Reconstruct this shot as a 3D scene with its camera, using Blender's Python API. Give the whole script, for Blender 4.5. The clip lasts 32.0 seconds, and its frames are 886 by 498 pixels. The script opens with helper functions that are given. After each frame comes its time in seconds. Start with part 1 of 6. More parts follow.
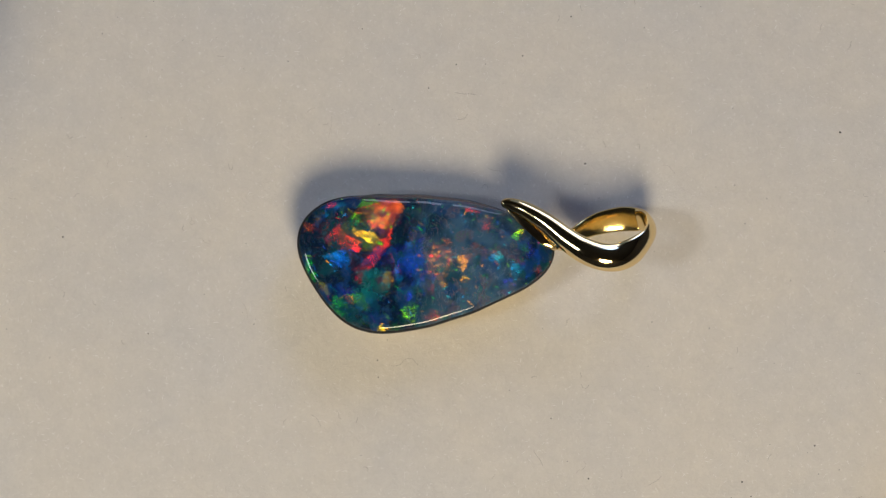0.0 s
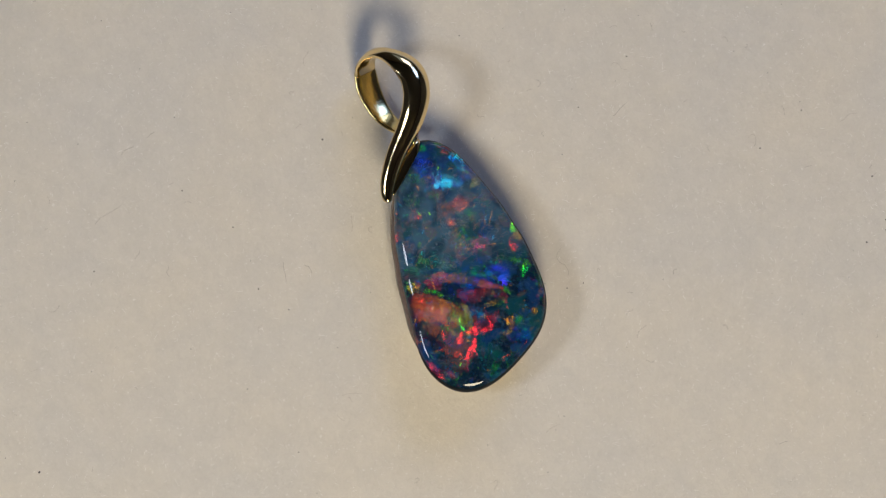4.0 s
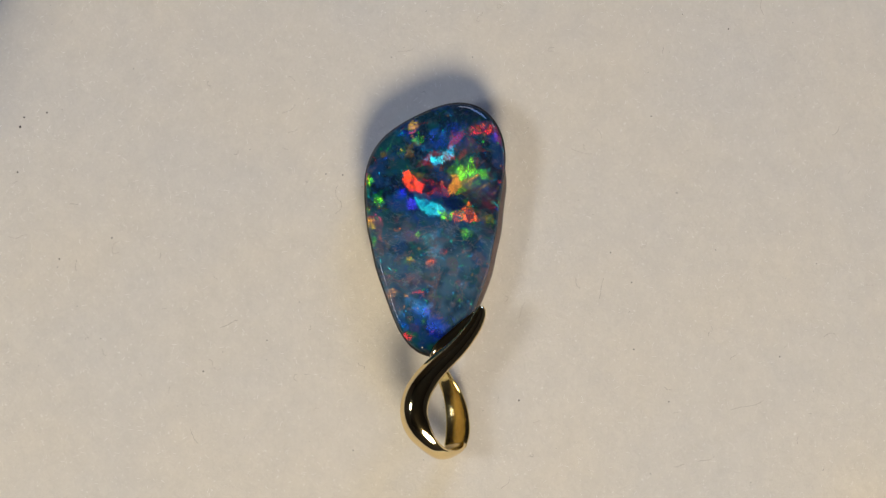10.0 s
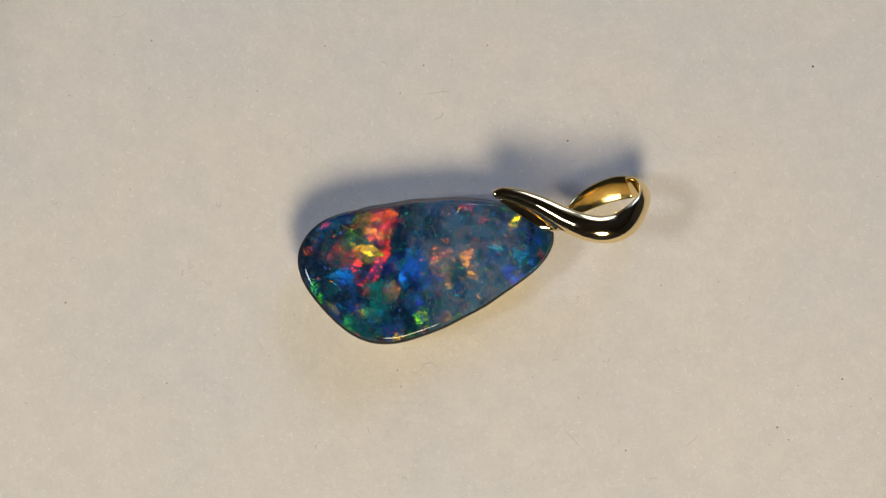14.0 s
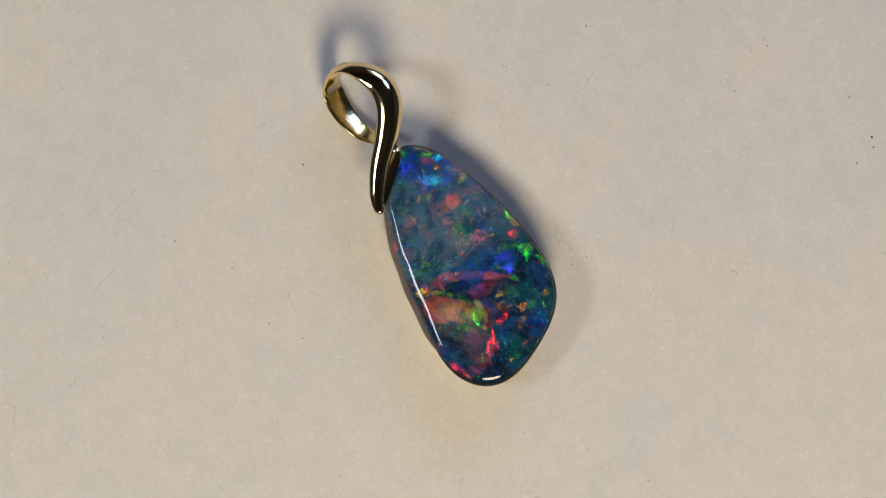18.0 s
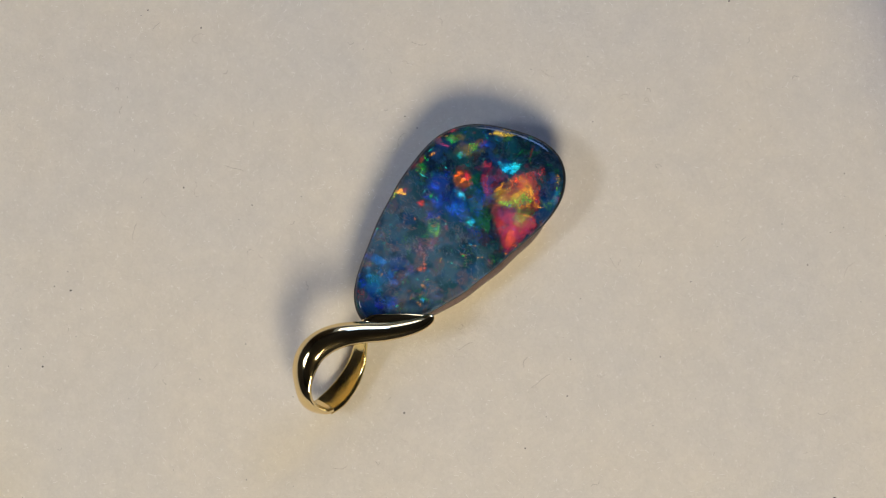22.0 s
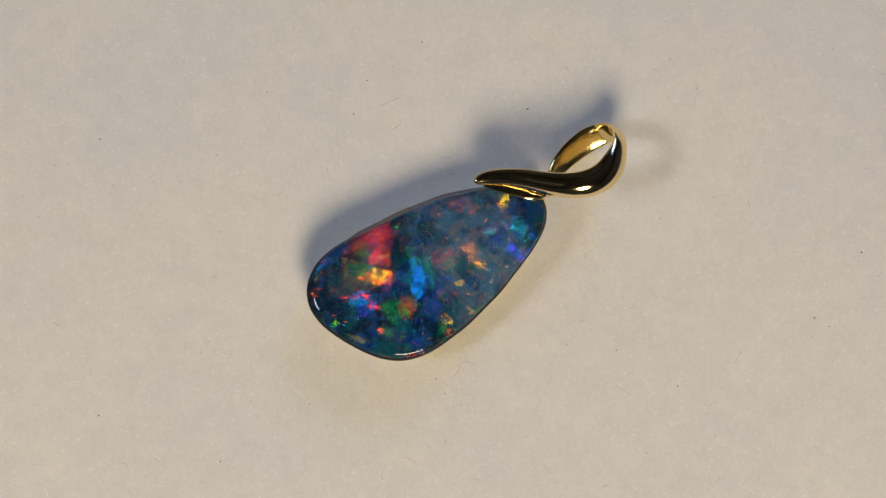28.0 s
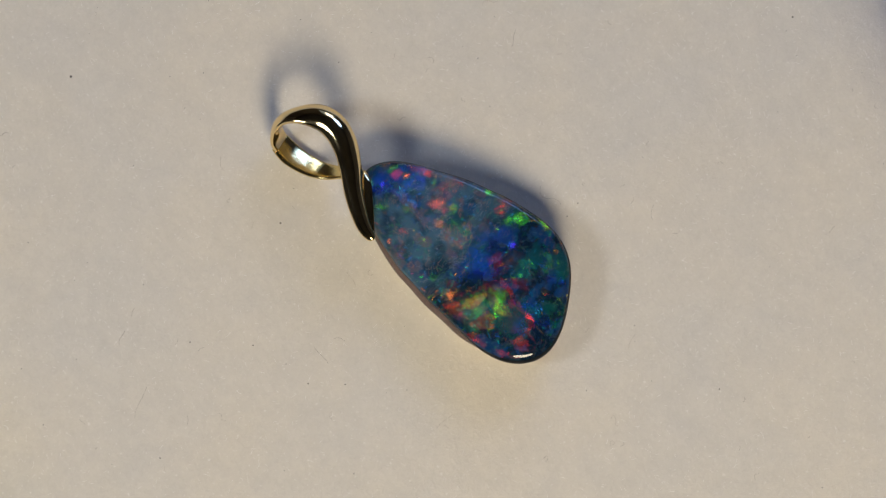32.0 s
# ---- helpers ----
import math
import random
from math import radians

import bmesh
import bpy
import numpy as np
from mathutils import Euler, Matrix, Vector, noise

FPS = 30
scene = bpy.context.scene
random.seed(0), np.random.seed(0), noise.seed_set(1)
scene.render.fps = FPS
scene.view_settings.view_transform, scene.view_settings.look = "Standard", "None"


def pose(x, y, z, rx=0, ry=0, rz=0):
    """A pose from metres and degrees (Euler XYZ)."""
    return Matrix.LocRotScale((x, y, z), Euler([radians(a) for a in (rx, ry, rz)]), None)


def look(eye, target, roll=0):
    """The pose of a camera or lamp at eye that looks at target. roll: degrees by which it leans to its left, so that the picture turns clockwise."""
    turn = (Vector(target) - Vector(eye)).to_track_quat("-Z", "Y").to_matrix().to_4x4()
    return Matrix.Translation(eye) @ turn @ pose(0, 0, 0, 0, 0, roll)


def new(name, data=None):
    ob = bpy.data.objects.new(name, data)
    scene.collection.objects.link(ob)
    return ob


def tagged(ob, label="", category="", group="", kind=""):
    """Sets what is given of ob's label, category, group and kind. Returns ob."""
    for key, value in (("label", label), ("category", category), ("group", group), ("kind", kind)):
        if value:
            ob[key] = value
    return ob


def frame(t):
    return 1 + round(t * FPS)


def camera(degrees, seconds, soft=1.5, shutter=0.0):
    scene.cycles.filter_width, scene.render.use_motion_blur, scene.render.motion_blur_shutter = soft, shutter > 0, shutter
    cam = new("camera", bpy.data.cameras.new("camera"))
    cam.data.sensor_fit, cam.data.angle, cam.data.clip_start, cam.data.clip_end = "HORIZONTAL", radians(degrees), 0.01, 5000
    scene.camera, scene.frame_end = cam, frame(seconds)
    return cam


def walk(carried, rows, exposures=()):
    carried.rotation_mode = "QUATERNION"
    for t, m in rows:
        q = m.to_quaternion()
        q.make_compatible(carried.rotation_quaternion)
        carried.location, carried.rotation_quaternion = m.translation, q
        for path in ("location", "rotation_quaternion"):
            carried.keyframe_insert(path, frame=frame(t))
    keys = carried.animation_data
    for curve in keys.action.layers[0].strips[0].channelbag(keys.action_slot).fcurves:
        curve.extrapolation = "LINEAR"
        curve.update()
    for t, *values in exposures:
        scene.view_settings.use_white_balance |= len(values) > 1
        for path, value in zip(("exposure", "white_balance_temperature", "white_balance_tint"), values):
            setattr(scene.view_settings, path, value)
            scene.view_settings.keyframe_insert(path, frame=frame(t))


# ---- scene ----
# An opal pendant with a gold bail lies on a cream felt pad that turns slowly under a fixed camera.
MM = 0.001

# ---- camera ----
cam = camera(7.476, 32.0, soft=1.3)
EYE, AIM = (-0.00011, -0.05850, 0.51250), (-0.00011, 0.00022, 0.0)
# the exposure drifts a little, as an automatic camera's does
EXPOSURES = [(0, 0.03), (1, 0.06), (3, 0.08), (6, 0.09), (7, 0.16), (9, 0.23), (10, 0.23), (12, 0.25), (13, 0.26), (16, 0.28), (18, 0.2), (20, 0.21),
             (22, 0.17), (24, 0.21), (26, 0.23), (29, 0.17), (30, 0.17), (31, 0.07), (32, 0.09)]
walk(cam, [(0.0, look(EYE, AIM)), (32.0, look(EYE, AIM))], EXPOSURES)

# ---- world, lamps ----
world = bpy.data.worlds.new("dim_room_air")
scene.world = world
world.use_nodes = True
world.node_tree.nodes["Background"].inputs["Color"].default_value = (0.55, 0.70, 1.0, 1)
world.node_tree.nodes["Background"].inputs["Strength"].default_value = 0.3


def lamp(name, eye, target, size, power, colour, shape="DISK"):
    data = bpy.data.lights.new(name, "AREA")
    data.shape, data.size, data.energy, data.color = shape, size, power, colour
    ob = new(name, data)
    ob.matrix_world = look(eye, target)
    return ob


def around(azimuth, elevation, distance):
    a, e = radians(azimuth), radians(elevation)
    return (distance * math.cos(a) * math.cos(e), distance * math.sin(a) * math.cos(e), distance * math.sin(e))


# a warm desk lamp in front, a weaker cool one on the left side, a small blue one behind, and an added cool fill far
# behind
lamp("desk_lamp", around(-80, 44.5, 0.40), (0, 0, 0), 0.158, 1.27, (1.0, 0.865, 0.63))
lamp("side_lamp", around(-168, 48, 0.50), (0, 0, 0), 0.115, 0.60, (0.76, 0.82, 0.93))
lamp("small_back_lamp", around(62, 33, 0.42), (0, 0, 0), 0.150, 0.34, (0.26, 0.44, 1.0))
# unseen fill, added to lift the shadows with cool light
lamp("unseen_back_fill", (0.3, 1.66, 0.75), (0.3, 0, 0.45), 0.55, 3.4, (0.66, 0.74, 1.0), "SQUARE")


# ---- material tools ----
def material(name):
    m = bpy.data.materials.new(name)
    m.use_nodes = True
    m.node_tree.nodes.clear()
    return m, m.node_tree.nodes, m.node_tree.links


def node(nodes, kind, **values):
    n = nodes.new(kind)
    for key, value in values.items():
        n.inputs[key.replace("_", " ")].default_value = value
    return n


def principled(name, colour, rough, metal=0.0, grain=200.0, spread=0.12, bump=0.0, large=15.0, sheen_level=0.5):
    """Plain surface with colour variation at two scales (cycles per metre) and a fine relief."""
    m, nodes, links = material(name)
    out = nodes.new("ShaderNodeOutputMaterial")
    bsdf = node(nodes, "ShaderNodeBsdfPrincipled", Roughness=rough, Metallic=metal)
    bsdf.inputs["Specular IOR Level"].default_value = sheen_level
    where = nodes.new("ShaderNodeTexCoord")
    fine = node(nodes, "ShaderNodeTexNoise", Scale=grain, Detail=4.0)
    wide = node(nodes, "ShaderNodeTexNoise", Scale=large, Detail=3.0)
    links.new(where.outputs["Object"], fine.inputs["Vector"])
    links.new(where.outputs["Object"], wide.inputs["Vector"])
    add = nodes.new("ShaderNodeMath")
    links.new(fine.outputs["Fac"], add.inputs[0])
    links.new(wide.outputs["Fac"], add.inputs[1])
    ramp = nodes.new("ShaderNodeValToRGB")
    half = nodes.new("ShaderNodeMath")
    half.operation = "MULTIPLY"
    half.inputs[1].default_value = 0.5
    links.new(add.outputs[0], half.inputs[0])
    links.new(half.outputs[0], ramp.inputs["Fac"])
    ramp.color_ramp.elements[0].position, ramp.color_ramp.elements[1].position = 0.3, 0.7
    ramp.color_ramp.elements[0].color = (*[c * (1 - spread) for c in colour], 1)
    ramp.color_ramp.elements[1].color = (*[min(1, c * (1 + spread)) for c in colour], 1)
    links.new(ramp.outputs["Color"], bsdf.inputs["Base Color"])
    if bump:
        relief = node(nodes, "ShaderNodeBump", Strength=1.0, Distance=bump)
        links.new(fine.outputs["Fac"], relief.inputs["Height"])
        links.new(relief.outputs["Normal"], bsdf.inputs["Normal"])
    links.new(bsdf.outputs["BSDF"], out.inputs["Surface"])
    return m


# unseen walls bounce fill light; the unseen ceiling is dark for the gold's reflections
WALL = principled("light_bounce_wall", (0.46, 0.42, 0.38), 0.8, grain=60, large=3)
CEILING = principled("dark_reflected_ceiling", (0.13, 0.115, 0.10), 0.8, grain=60, large=3)
TABLE = principled("grey_table_top", (0.52, 0.53, 0.57), 0.5, grain=900, large=20)
PLATTER = principled("dark_platter_plastic", (0.04, 0.04, 0.045), 0.45, grain=3000, large=60)
GOLD = principled("polished_yellow_gold", (0.86, 0.67, 0.35), 0.09, 1.0, grain=800, spread=0.05, bump=0.000012, large=200)
GOLD_INSIDE = principled("brushed_inner_gold", (0.84, 0.66, 0.28), 0.15, 1.0, grain=4000, spread=0.15, bump=0.00001, large=500)
LINT = principled("grey_lint", (0.27, 0.235, 0.205), 0.8, grain=5000)
PALE_LINT = principled("pale_brown_lint", (0.43, 0.38, 0.33), 0.8, grain=5000)
FUZZ = principled("pale_felt_fibre", (0.90, 0.88, 0.85), 0.3, grain=3000, spread=0.08)
SPECK = principled("dark_dust", (0.05, 0.045, 0.04), 0.9, grain=9000)


def felt_material():
    """Cream felt: matted fibres, faint stains, and glints painted in as pale spots."""
    m, nodes, links = material("cream_felt")
    out = nodes.new("ShaderNodeOutputMaterial")
    bsdf = node(nodes, "ShaderNodeBsdfPrincipled", Roughness=0.85)
    bsdf.inputs["Sheen Weight"].default_value = 0.08
    where = nodes.new("ShaderNodeTexCoord")
    mat = node(nodes, "ShaderNodeTexNoise", Scale=2200.0, Detail=4.0, Roughness=0.7, Distortion=1.2)
    clump = node(nodes, "ShaderNodeTexNoise", Scale=520.0, Detail=3.0, Roughness=0.55)
    stain = node(nodes, "ShaderNodeTexNoise", Scale=70.0, Detail=3.0)
    for n in (mat, clump, stain):
        links.new(where.outputs["Object"], n.inputs["Vector"])
    ramp = nodes.new("ShaderNodeValToRGB")
    ramp.color_ramp.elements[0].position, ramp.color_ramp.elements[1].position = 0.28, 0.72
    ramp.color_ramp.elements[0].color, ramp.color_ramp.elements[1].color = (0.638, 0.598, 0.540, 1), (0.700, 0.660, 0.600, 1)
    links.new(mat.outputs["Fac"], ramp.inputs["Fac"])
    for source, low, high, dark in ((clump, 0.35, 0.65, (0.95, 0.945, 0.93, 1)), (stain, 0.35, 0.62, (0.945, 0.96, 0.985, 1))):
        tone = nodes.new("ShaderNodeValToRGB")
        tone.color_ramp.elements[0].position, tone.color_ramp.elements[1].position = low, high
        tone.color_ramp.elements[0].color, tone.color_ramp.elements[1].color = dark, (1.0, 0.99, 0.965, 1)
        links.new(source.outputs["Fac"], tone.inputs["Fac"])
        mix = nodes.new("ShaderNodeMix")
        mix.data_type, mix.blend_type = "RGBA", "MULTIPLY"
        mix.inputs["Factor"].default_value = 1.0
        links.new(ramp.outputs[0] if source is clump else last.outputs["Result"], mix.inputs["A"])
        links.new(tone.outputs["Color"], mix.inputs["B"])
        last = mix
    links.new(last.outputs["Result"], bsdf.inputs["Base Color"])
    # the sparkle of fibre ends, painted into the base colour as pale spots
    painted_glint = node(nodes, "ShaderNodeTexNoise", Scale=3600.0, Detail=1.0)
    links.new(where.outputs["Object"], painted_glint.inputs["Vector"])
    pick = nodes.new("ShaderNodeMapRange")
    pick.inputs["From Min"].default_value, pick.inputs["From Max"].default_value = 0.66, 0.78
    pick.inputs["To Max"].default_value = 0.32
    links.new(painted_glint.outputs["Fac"], pick.inputs["Value"])
    pale = nodes.new("ShaderNodeMix")
    pale.data_type = "RGBA"
    pale.inputs["B"].default_value = (0.93, 0.91, 0.88, 1)
    links.new(pick.outputs[0], pale.inputs["Factor"])
    links.new(last.outputs["Result"], pale.inputs["A"])
    links.new(pale.outputs["Result"], bsdf.inputs["Base Color"])
    relief = node(nodes, "ShaderNodeBump", Strength=0.45, Distance=0.00010)
    links.new(mat.outputs["Fac"], relief.inputs["Height"])
    soft = node(nodes, "ShaderNodeBump", Strength=0.4, Distance=0.0002)
    links.new(clump.outputs["Fac"], soft.inputs["Height"])
    links.new(relief.outputs["Normal"], soft.inputs["Normal"])
    links.new(soft.outputs["Normal"], bsdf.inputs["Normal"])
    links.new(bsdf.outputs["BSDF"], out.inputs["Surface"])
    return m


FELT = felt_material()

VERMILION, RED, CORAL, CRIMSON = (1.0, 0.075, 0.012), (1.0, 0.028, 0.025), (1.0, 0.04, 0.06), (0.80, 0.012, 0.07)
ORANGE, AMBER, OCHRE, YELLOW = (1.0, 0.20, 0.012), (1.0, 0.40, 0.01), (0.66, 0.30, 0.03), (0.90, 0.70, 0.008)
LIME, GREEN, TEAL, CYAN = (0.22, 0.85, 0.005), (0.012, 0.68, 0.06), (0.005, 0.34, 0.30), (0.01, 0.62, 0.85)
SKY, BLUE, VIOLET, MAGENTA = (0.005, 0.33, 1.0), (0.002, 0.045, 0.55), (0.03, 0.02, 0.75), (0.75, 0.05, 0.25)


# the colour into which each one drifts across a grain
DRIFT = {VERMILION: (1.0, 0.035, 0.03), RED: (1.0, 0.075, 0.012), CORAL: (0.85, 0.02, 0.05), CRIMSON: (1.0, 0.05, 0.03), ORANGE: (1.0, 0.08, 0.02), AMBER: (0.95, 0.62, 0.02),
         OCHRE: (0.85, 0.22, 0.06), YELLOW: (1.0, 0.45, 0.01), LIME: (0.05, 0.75, 0.03), GREEN: (0.14, 0.75, 0.015), TEAL: (0.01, 0.22, 0.42), CYAN: (0.01, 0.30, 0.95),
         SKY: (0.01, 0.62, 0.85), BLUE: (0.01, 0.02, 0.5), VIOLET: (0.01, 0.06, 0.7), MAGENTA: (0.9, 0.05, 0.12)}


def lattice(x, y, seed):
    """Gradient noise on numpy arrays, about -0.7 to 0.7."""
    table = np.random.RandomState(seed).permutation(256)
    xi, yi = np.floor(x).astype(int), np.floor(y).astype(int)
    xf, yf = x - xi, y - yi
    u, v = xf * xf * (3 - 2 * xf), yf * yf * (3 - 2 * yf)

    def corner(i, j):
        turn = table[(table[(xi + i) & 255] + yi + j) & 255] * (2 * math.pi / 256)
        return np.cos(turn) * (xf - i) + np.sin(turn) * (yf - j)
    return (corner(0, 0) * (1 - u) + corner(1, 0) * u) * (1 - v) + (corner(0, 1) * (1 - u) + corner(1, 1) * u) * v


def octaves(x, y, seed, count=3):
    return sum(lattice(x * 2 ** k, y * 2 ** k, seed + k) * 0.55 ** k for k in range(count))


def ease(lo, hi, x):
    t = np.clip((x - lo) / (hi - lo), 0, 1)
    return t * t * (3 - 2 * t)


class Opal:
    """Precious opal: a dark milky body in which stacked silica sheets flash in their own colour when the light
    meets their own tilt. Each family of sheets shares one tilt (its azimuth, in the stone's space); a flash is one grain of it.
    The grains of a family are laid on the stone's fine mesh as one colour attribute."""

    def __init__(self):
        self.families = []

    def family(self, azimuth, seed):
        """Start a family of sheets; the grains named next belong to it."""
        self.families.append({"azimuth": azimuth, "seed": seed, "grains": [], "lean": 31.0, "rough": 0.18, "gain": 0.063})

    def flash(self, x, y, rx, ry, turn, colour, gain):
        """One grain, an angular shard within an ellipse, in mm."""
        self.families[-1]["grains"].append(("flash", (x, y, rx, ry, turn), colour, gain))

    def shard(self, corners, colour, gain):
        """One large grain with the corners given, in mm, going round."""
        self.families[-1]["grains"].append(("shard", corners, colour, gain))

    def fan(self, x, y, turn, spread, reach, colour, gain):
        """A fern of thin needles that spring from one spot."""
        self.families[-1]["grains"].append(("fan", (x, y, turn, spread, reach), colour, gain))

    def spray(self, x, y, rx, ry, count, colours, gain):
        """A loose cluster of small grains within an ellipse."""
        rnd = random.Random(round(1000 * (x + 7 * y)))
        for _ in range(count):
            b, r = rnd.uniform(0, 6.283), math.sqrt(rnd.random())
            self.flash(x + rx * r * math.cos(b), y + ry * r * math.sin(b), rnd.uniform(0.10, 0.30), rnd.uniform(0.07, 0.15), rnd.uniform(0, 180), rnd.choice(colours), gain * rnd.uniform(0.5, 1.1))

    def close_family(self, **values):
        self.families[-1].update(values)

    def paint(self, mesh):
        """Lay every family's grains on the mesh, point by point."""
        co = np.empty(3 * len(mesh.vertices))
        mesh.vertices.foreach_get("co", co)
        x, y = co.reshape(-1, 3)[:, 0] / MM, co.reshape(-1, 3)[:, 1] / MM
        # ragged grain borders: three octaves of warp
        wx = x + 0.16 * lattice(x * 0.8, y * 0.8, 3) + 0.10 * lattice(x * 2.4 + 9, y * 1.1, 4) + 0.045 * lattice(x * 6.5, y * 6.5, 5)
        wy = y + 0.16 * lattice(x * 0.8 + 31, y * 0.8, 6) + 0.10 * lattice(x * 1.1, y * 2.4 + 7, 7) + 0.045 * lattice(x * 6.5, y * 6.5, 8)
        for k, kin in enumerate(self.families):
            rgb = self.family_colours(kin, x, y, wx, wy)
            layer = mesh.attributes.new("sheets_%d" % k, "FLOAT_COLOR", "POINT")
            layer.data.foreach_set("color", np.c_[rgb, np.ones(len(x))].astype(np.float32).ravel())

        body = self.body_colours(x, y, wx, wy)
        layer = mesh.attributes.new("body", "FLOAT_COLOR", "POINT")
        layer.data.foreach_set("color", np.c_[body, np.ones(len(x))].astype(np.float32).ravel())

    def body_colours(self, x, y, wx, wy):
        """Dark blue-green potch, milkier and full of fine wisps towards the narrow end."""
        def blend(a, b, t):
            return a * (1 - t[:, None]) + np.array(b) * t[:, None]
        wide, fold = octaves(wx * 0.33, wy * 0.33, 201, 4), octaves(wx * 0.5 + 40, wy * 0.5, 211, 4)
        rgb = np.tile(np.array((0.002, 0.009, 0.021)), (len(x), 1))
        rgb = blend(rgb, (0.003, 0.040, 0.050), ease(0.0, 0.32, wide))
        rgb = blend(rgb, (0.004, 0.028, 0.095), ease(0.05, 0.35, fold))
        milky = ease(-3.2, 0.8, wx + 0.5 * fold) * (1 - ease(4.0, 6.8, wx + 0.8 * wide))
        veil = ease(-0.45, 0.35, octaves(wx * 0.6 + 9, wy * 0.6, 221, 3))
        rgb = blend(rgb, (0.050, 0.110, 0.165), milky * (0.25 + 0.65 * veil))
        rosy = ease(0.08, 0.4, octaves(wx * 0.8, wy * 0.8 + 5, 231, 3))
        rgb = blend(rgb, (0.105, 0.085, 0.105), milky * rosy * 0.6)
        for k, (turn, colour) in enumerate(((62, (0.16, 0.20, 0.25)), (80, (0.07, 0.16, 0.24)), (118, (0.20, 0.13, 0.12)), (70, (0.05, 0.15, 0.08)), (95, (0.02, 0.06, 0.16)))):
            c, q = math.cos(radians(turn)), math.sin(radians(turn))
            u, v = wx * c + wy * q, -wx * q + wy * c
            line = 1 - ease(0.0, 0.09, abs(octaves(u * 0.9, v * 2.1, 240 + k, 3)))
            some = ease(0.0, 0.25, octaves(wx * 0.9 + 17 * k, wy * 0.9, 260 + k, 2))
            rgb = blend(rgb, colour, line * some * (0.18 + 0.5 * milky) * 0.75)
        return rgb

    def family_colours(self, kin, x, y, wx, wy):
        seed = kin["seed"]
        rnd = random.Random(seed * 77)
        rgb = np.tile(np.array((0.002, 0.006, 0.014)), (len(x), 1))
        a = radians(kin["azimuth"] * 1.7 + 20)
        along, across = wx * math.cos(a) + wy * math.sin(a), -wx * math.sin(a) + wy * math.cos(a)
        comb = octaves(along * 0.8, across * 4.5, seed * 5, 3)
        cloud = octaves(wx * 0.7, wy * 0.7, seed * 5 + 3, 3)
        fleck = octaves(wx * 2.2, wy * 2.2, seed * 5 + 7, 2)
        b = a + 1.1
        barb = octaves((x * math.cos(b) + y * math.sin(b)) * 1.6, (-x * math.sin(b) + y * math.cos(b)) * 6.0, seed * 5 + 11, 2)
        # the grain inside every flash: combed, barbed, with a few dark splits
        weave = np.clip(0.86 + 1.15 * comb + 0.75 * barb + 0.35 * fleck, 0.10, 1.5) * (0.35 + 0.65 * ease(0.015, 0.07, abs(cloud + 0.3 * fleck)))
        for kind, shape, colour, gain in kin["grains"]:
            power = 1.15 * gain ** 1.2
            drift = np.array(DRIFT[colour])
            if kind == "fan":
                self.lay_fan(rgb, x, y, shape, np.array(colour), drift, power, rnd)
                continue
            if kind == "shard":
                pts = np.array(shape)
                mid = pts.mean(axis=0)
                reach = np.hypot(*(pts - mid).T).max()
                near = np.nonzero((abs(wx - mid[0]) < reach * 1.15) & (abs(wy - mid[1]) < reach * 1.15))[0]
                px, py = wx[near], wy[near]
                # signed distance to the polygon's border, in mm
                inside, gap = np.zeros(len(near), bool), np.full(len(near), 9.0)
                for p, q in zip(pts, np.roll(pts, -1, axis=0)):
                    d = q - p
                    t = np.clip(((px - p[0]) * d[0] + (py - p[1]) * d[1]) / (d @ d), 0, 1)
                    gap = np.minimum(gap, np.hypot(px - p[0] - t * d[0], py - p[1] - t * d[1]))
                    if p[1] != q[1]:
                        inside ^= ((p[1] > py) != (q[1] > py)) & (px < d[0] * (py - p[1]) / d[1] + p[0])
                gap = np.where(inside, gap, -gap)
                mask = ease(-0.04, 0.04, gap + 0.15 * comb[near] + 0.10 * barb[near])
                u = ((px - mid[0]) * math.cos(a) + (py - mid[1]) * math.sin(a)) / reach
                core = 0.85 + 0.3 * np.clip(gap / 0.6, 0, 1)
            else:
                cx, cy, rx, ry, turn = shape
                c, q = math.cos(radians(turn)), math.sin(radians(turn))
                thin = min(rx, ry) < 0.09
                gx, gy = (x, y) if thin else (wx, wy)
                near = np.nonzero((abs(gx - cx) < 1.5 * max(rx, ry)) & (abs(gy - cy) < 1.5 * max(rx, ry)))[0]
                dx, dy = gx[near] - cx, gy[near] - cy
                u, v = (dx * c + dy * q) / rx, (-dx * q + dy * c) / ry
                far = np.zeros(len(near))
                sides = rnd.randint(4, 6)
                start = rnd.uniform(0, 6.28)
                for i in range(sides):
                    b = start + 2 * math.pi * (i + rnd.uniform(-0.25, 0.25)) / sides
                    far = np.maximum(far, (u * math.cos(b) + v * math.sin(b)) / rnd.uniform(0.75, 1.0))
                soft = 0.05 if gain > 0.4 else 0.16
                if not thin:
                    far = far * 1.07 + 0.55 * comb[near] + 0.42 * barb[near] + 0.15 * fleck[near]
                mask = 1 - ease(1 - soft, 1 + soft, far)
                core = 0.85 + 0.3 * np.clip(1 - far, 0, 1)
                if rnd.random() < 0.4:
                    u = v
                if rnd.random() < 0.5:
                    u = -u
            lean = ease(-0.4, 0.8, u + 0.5 * cloud[near])
            shine = power * core * weave[near]
            if kind == "shard" or max(shape[2:4]) > 0.7:
                level, own = self.facets(wx[near], wy[near], rnd)
                shine = power * core * level * (0.62 + 0.38 * weave[near])
                lean = np.clip(0.5 * lean + own, 0, 1)
            lean = lean[:, None]
            tint = np.array(colour) * (1 - lean) + drift * lean
            rgb[near] = rgb[near] * (1 - mask[:, None]) + tint * (shine * mask)[:, None]
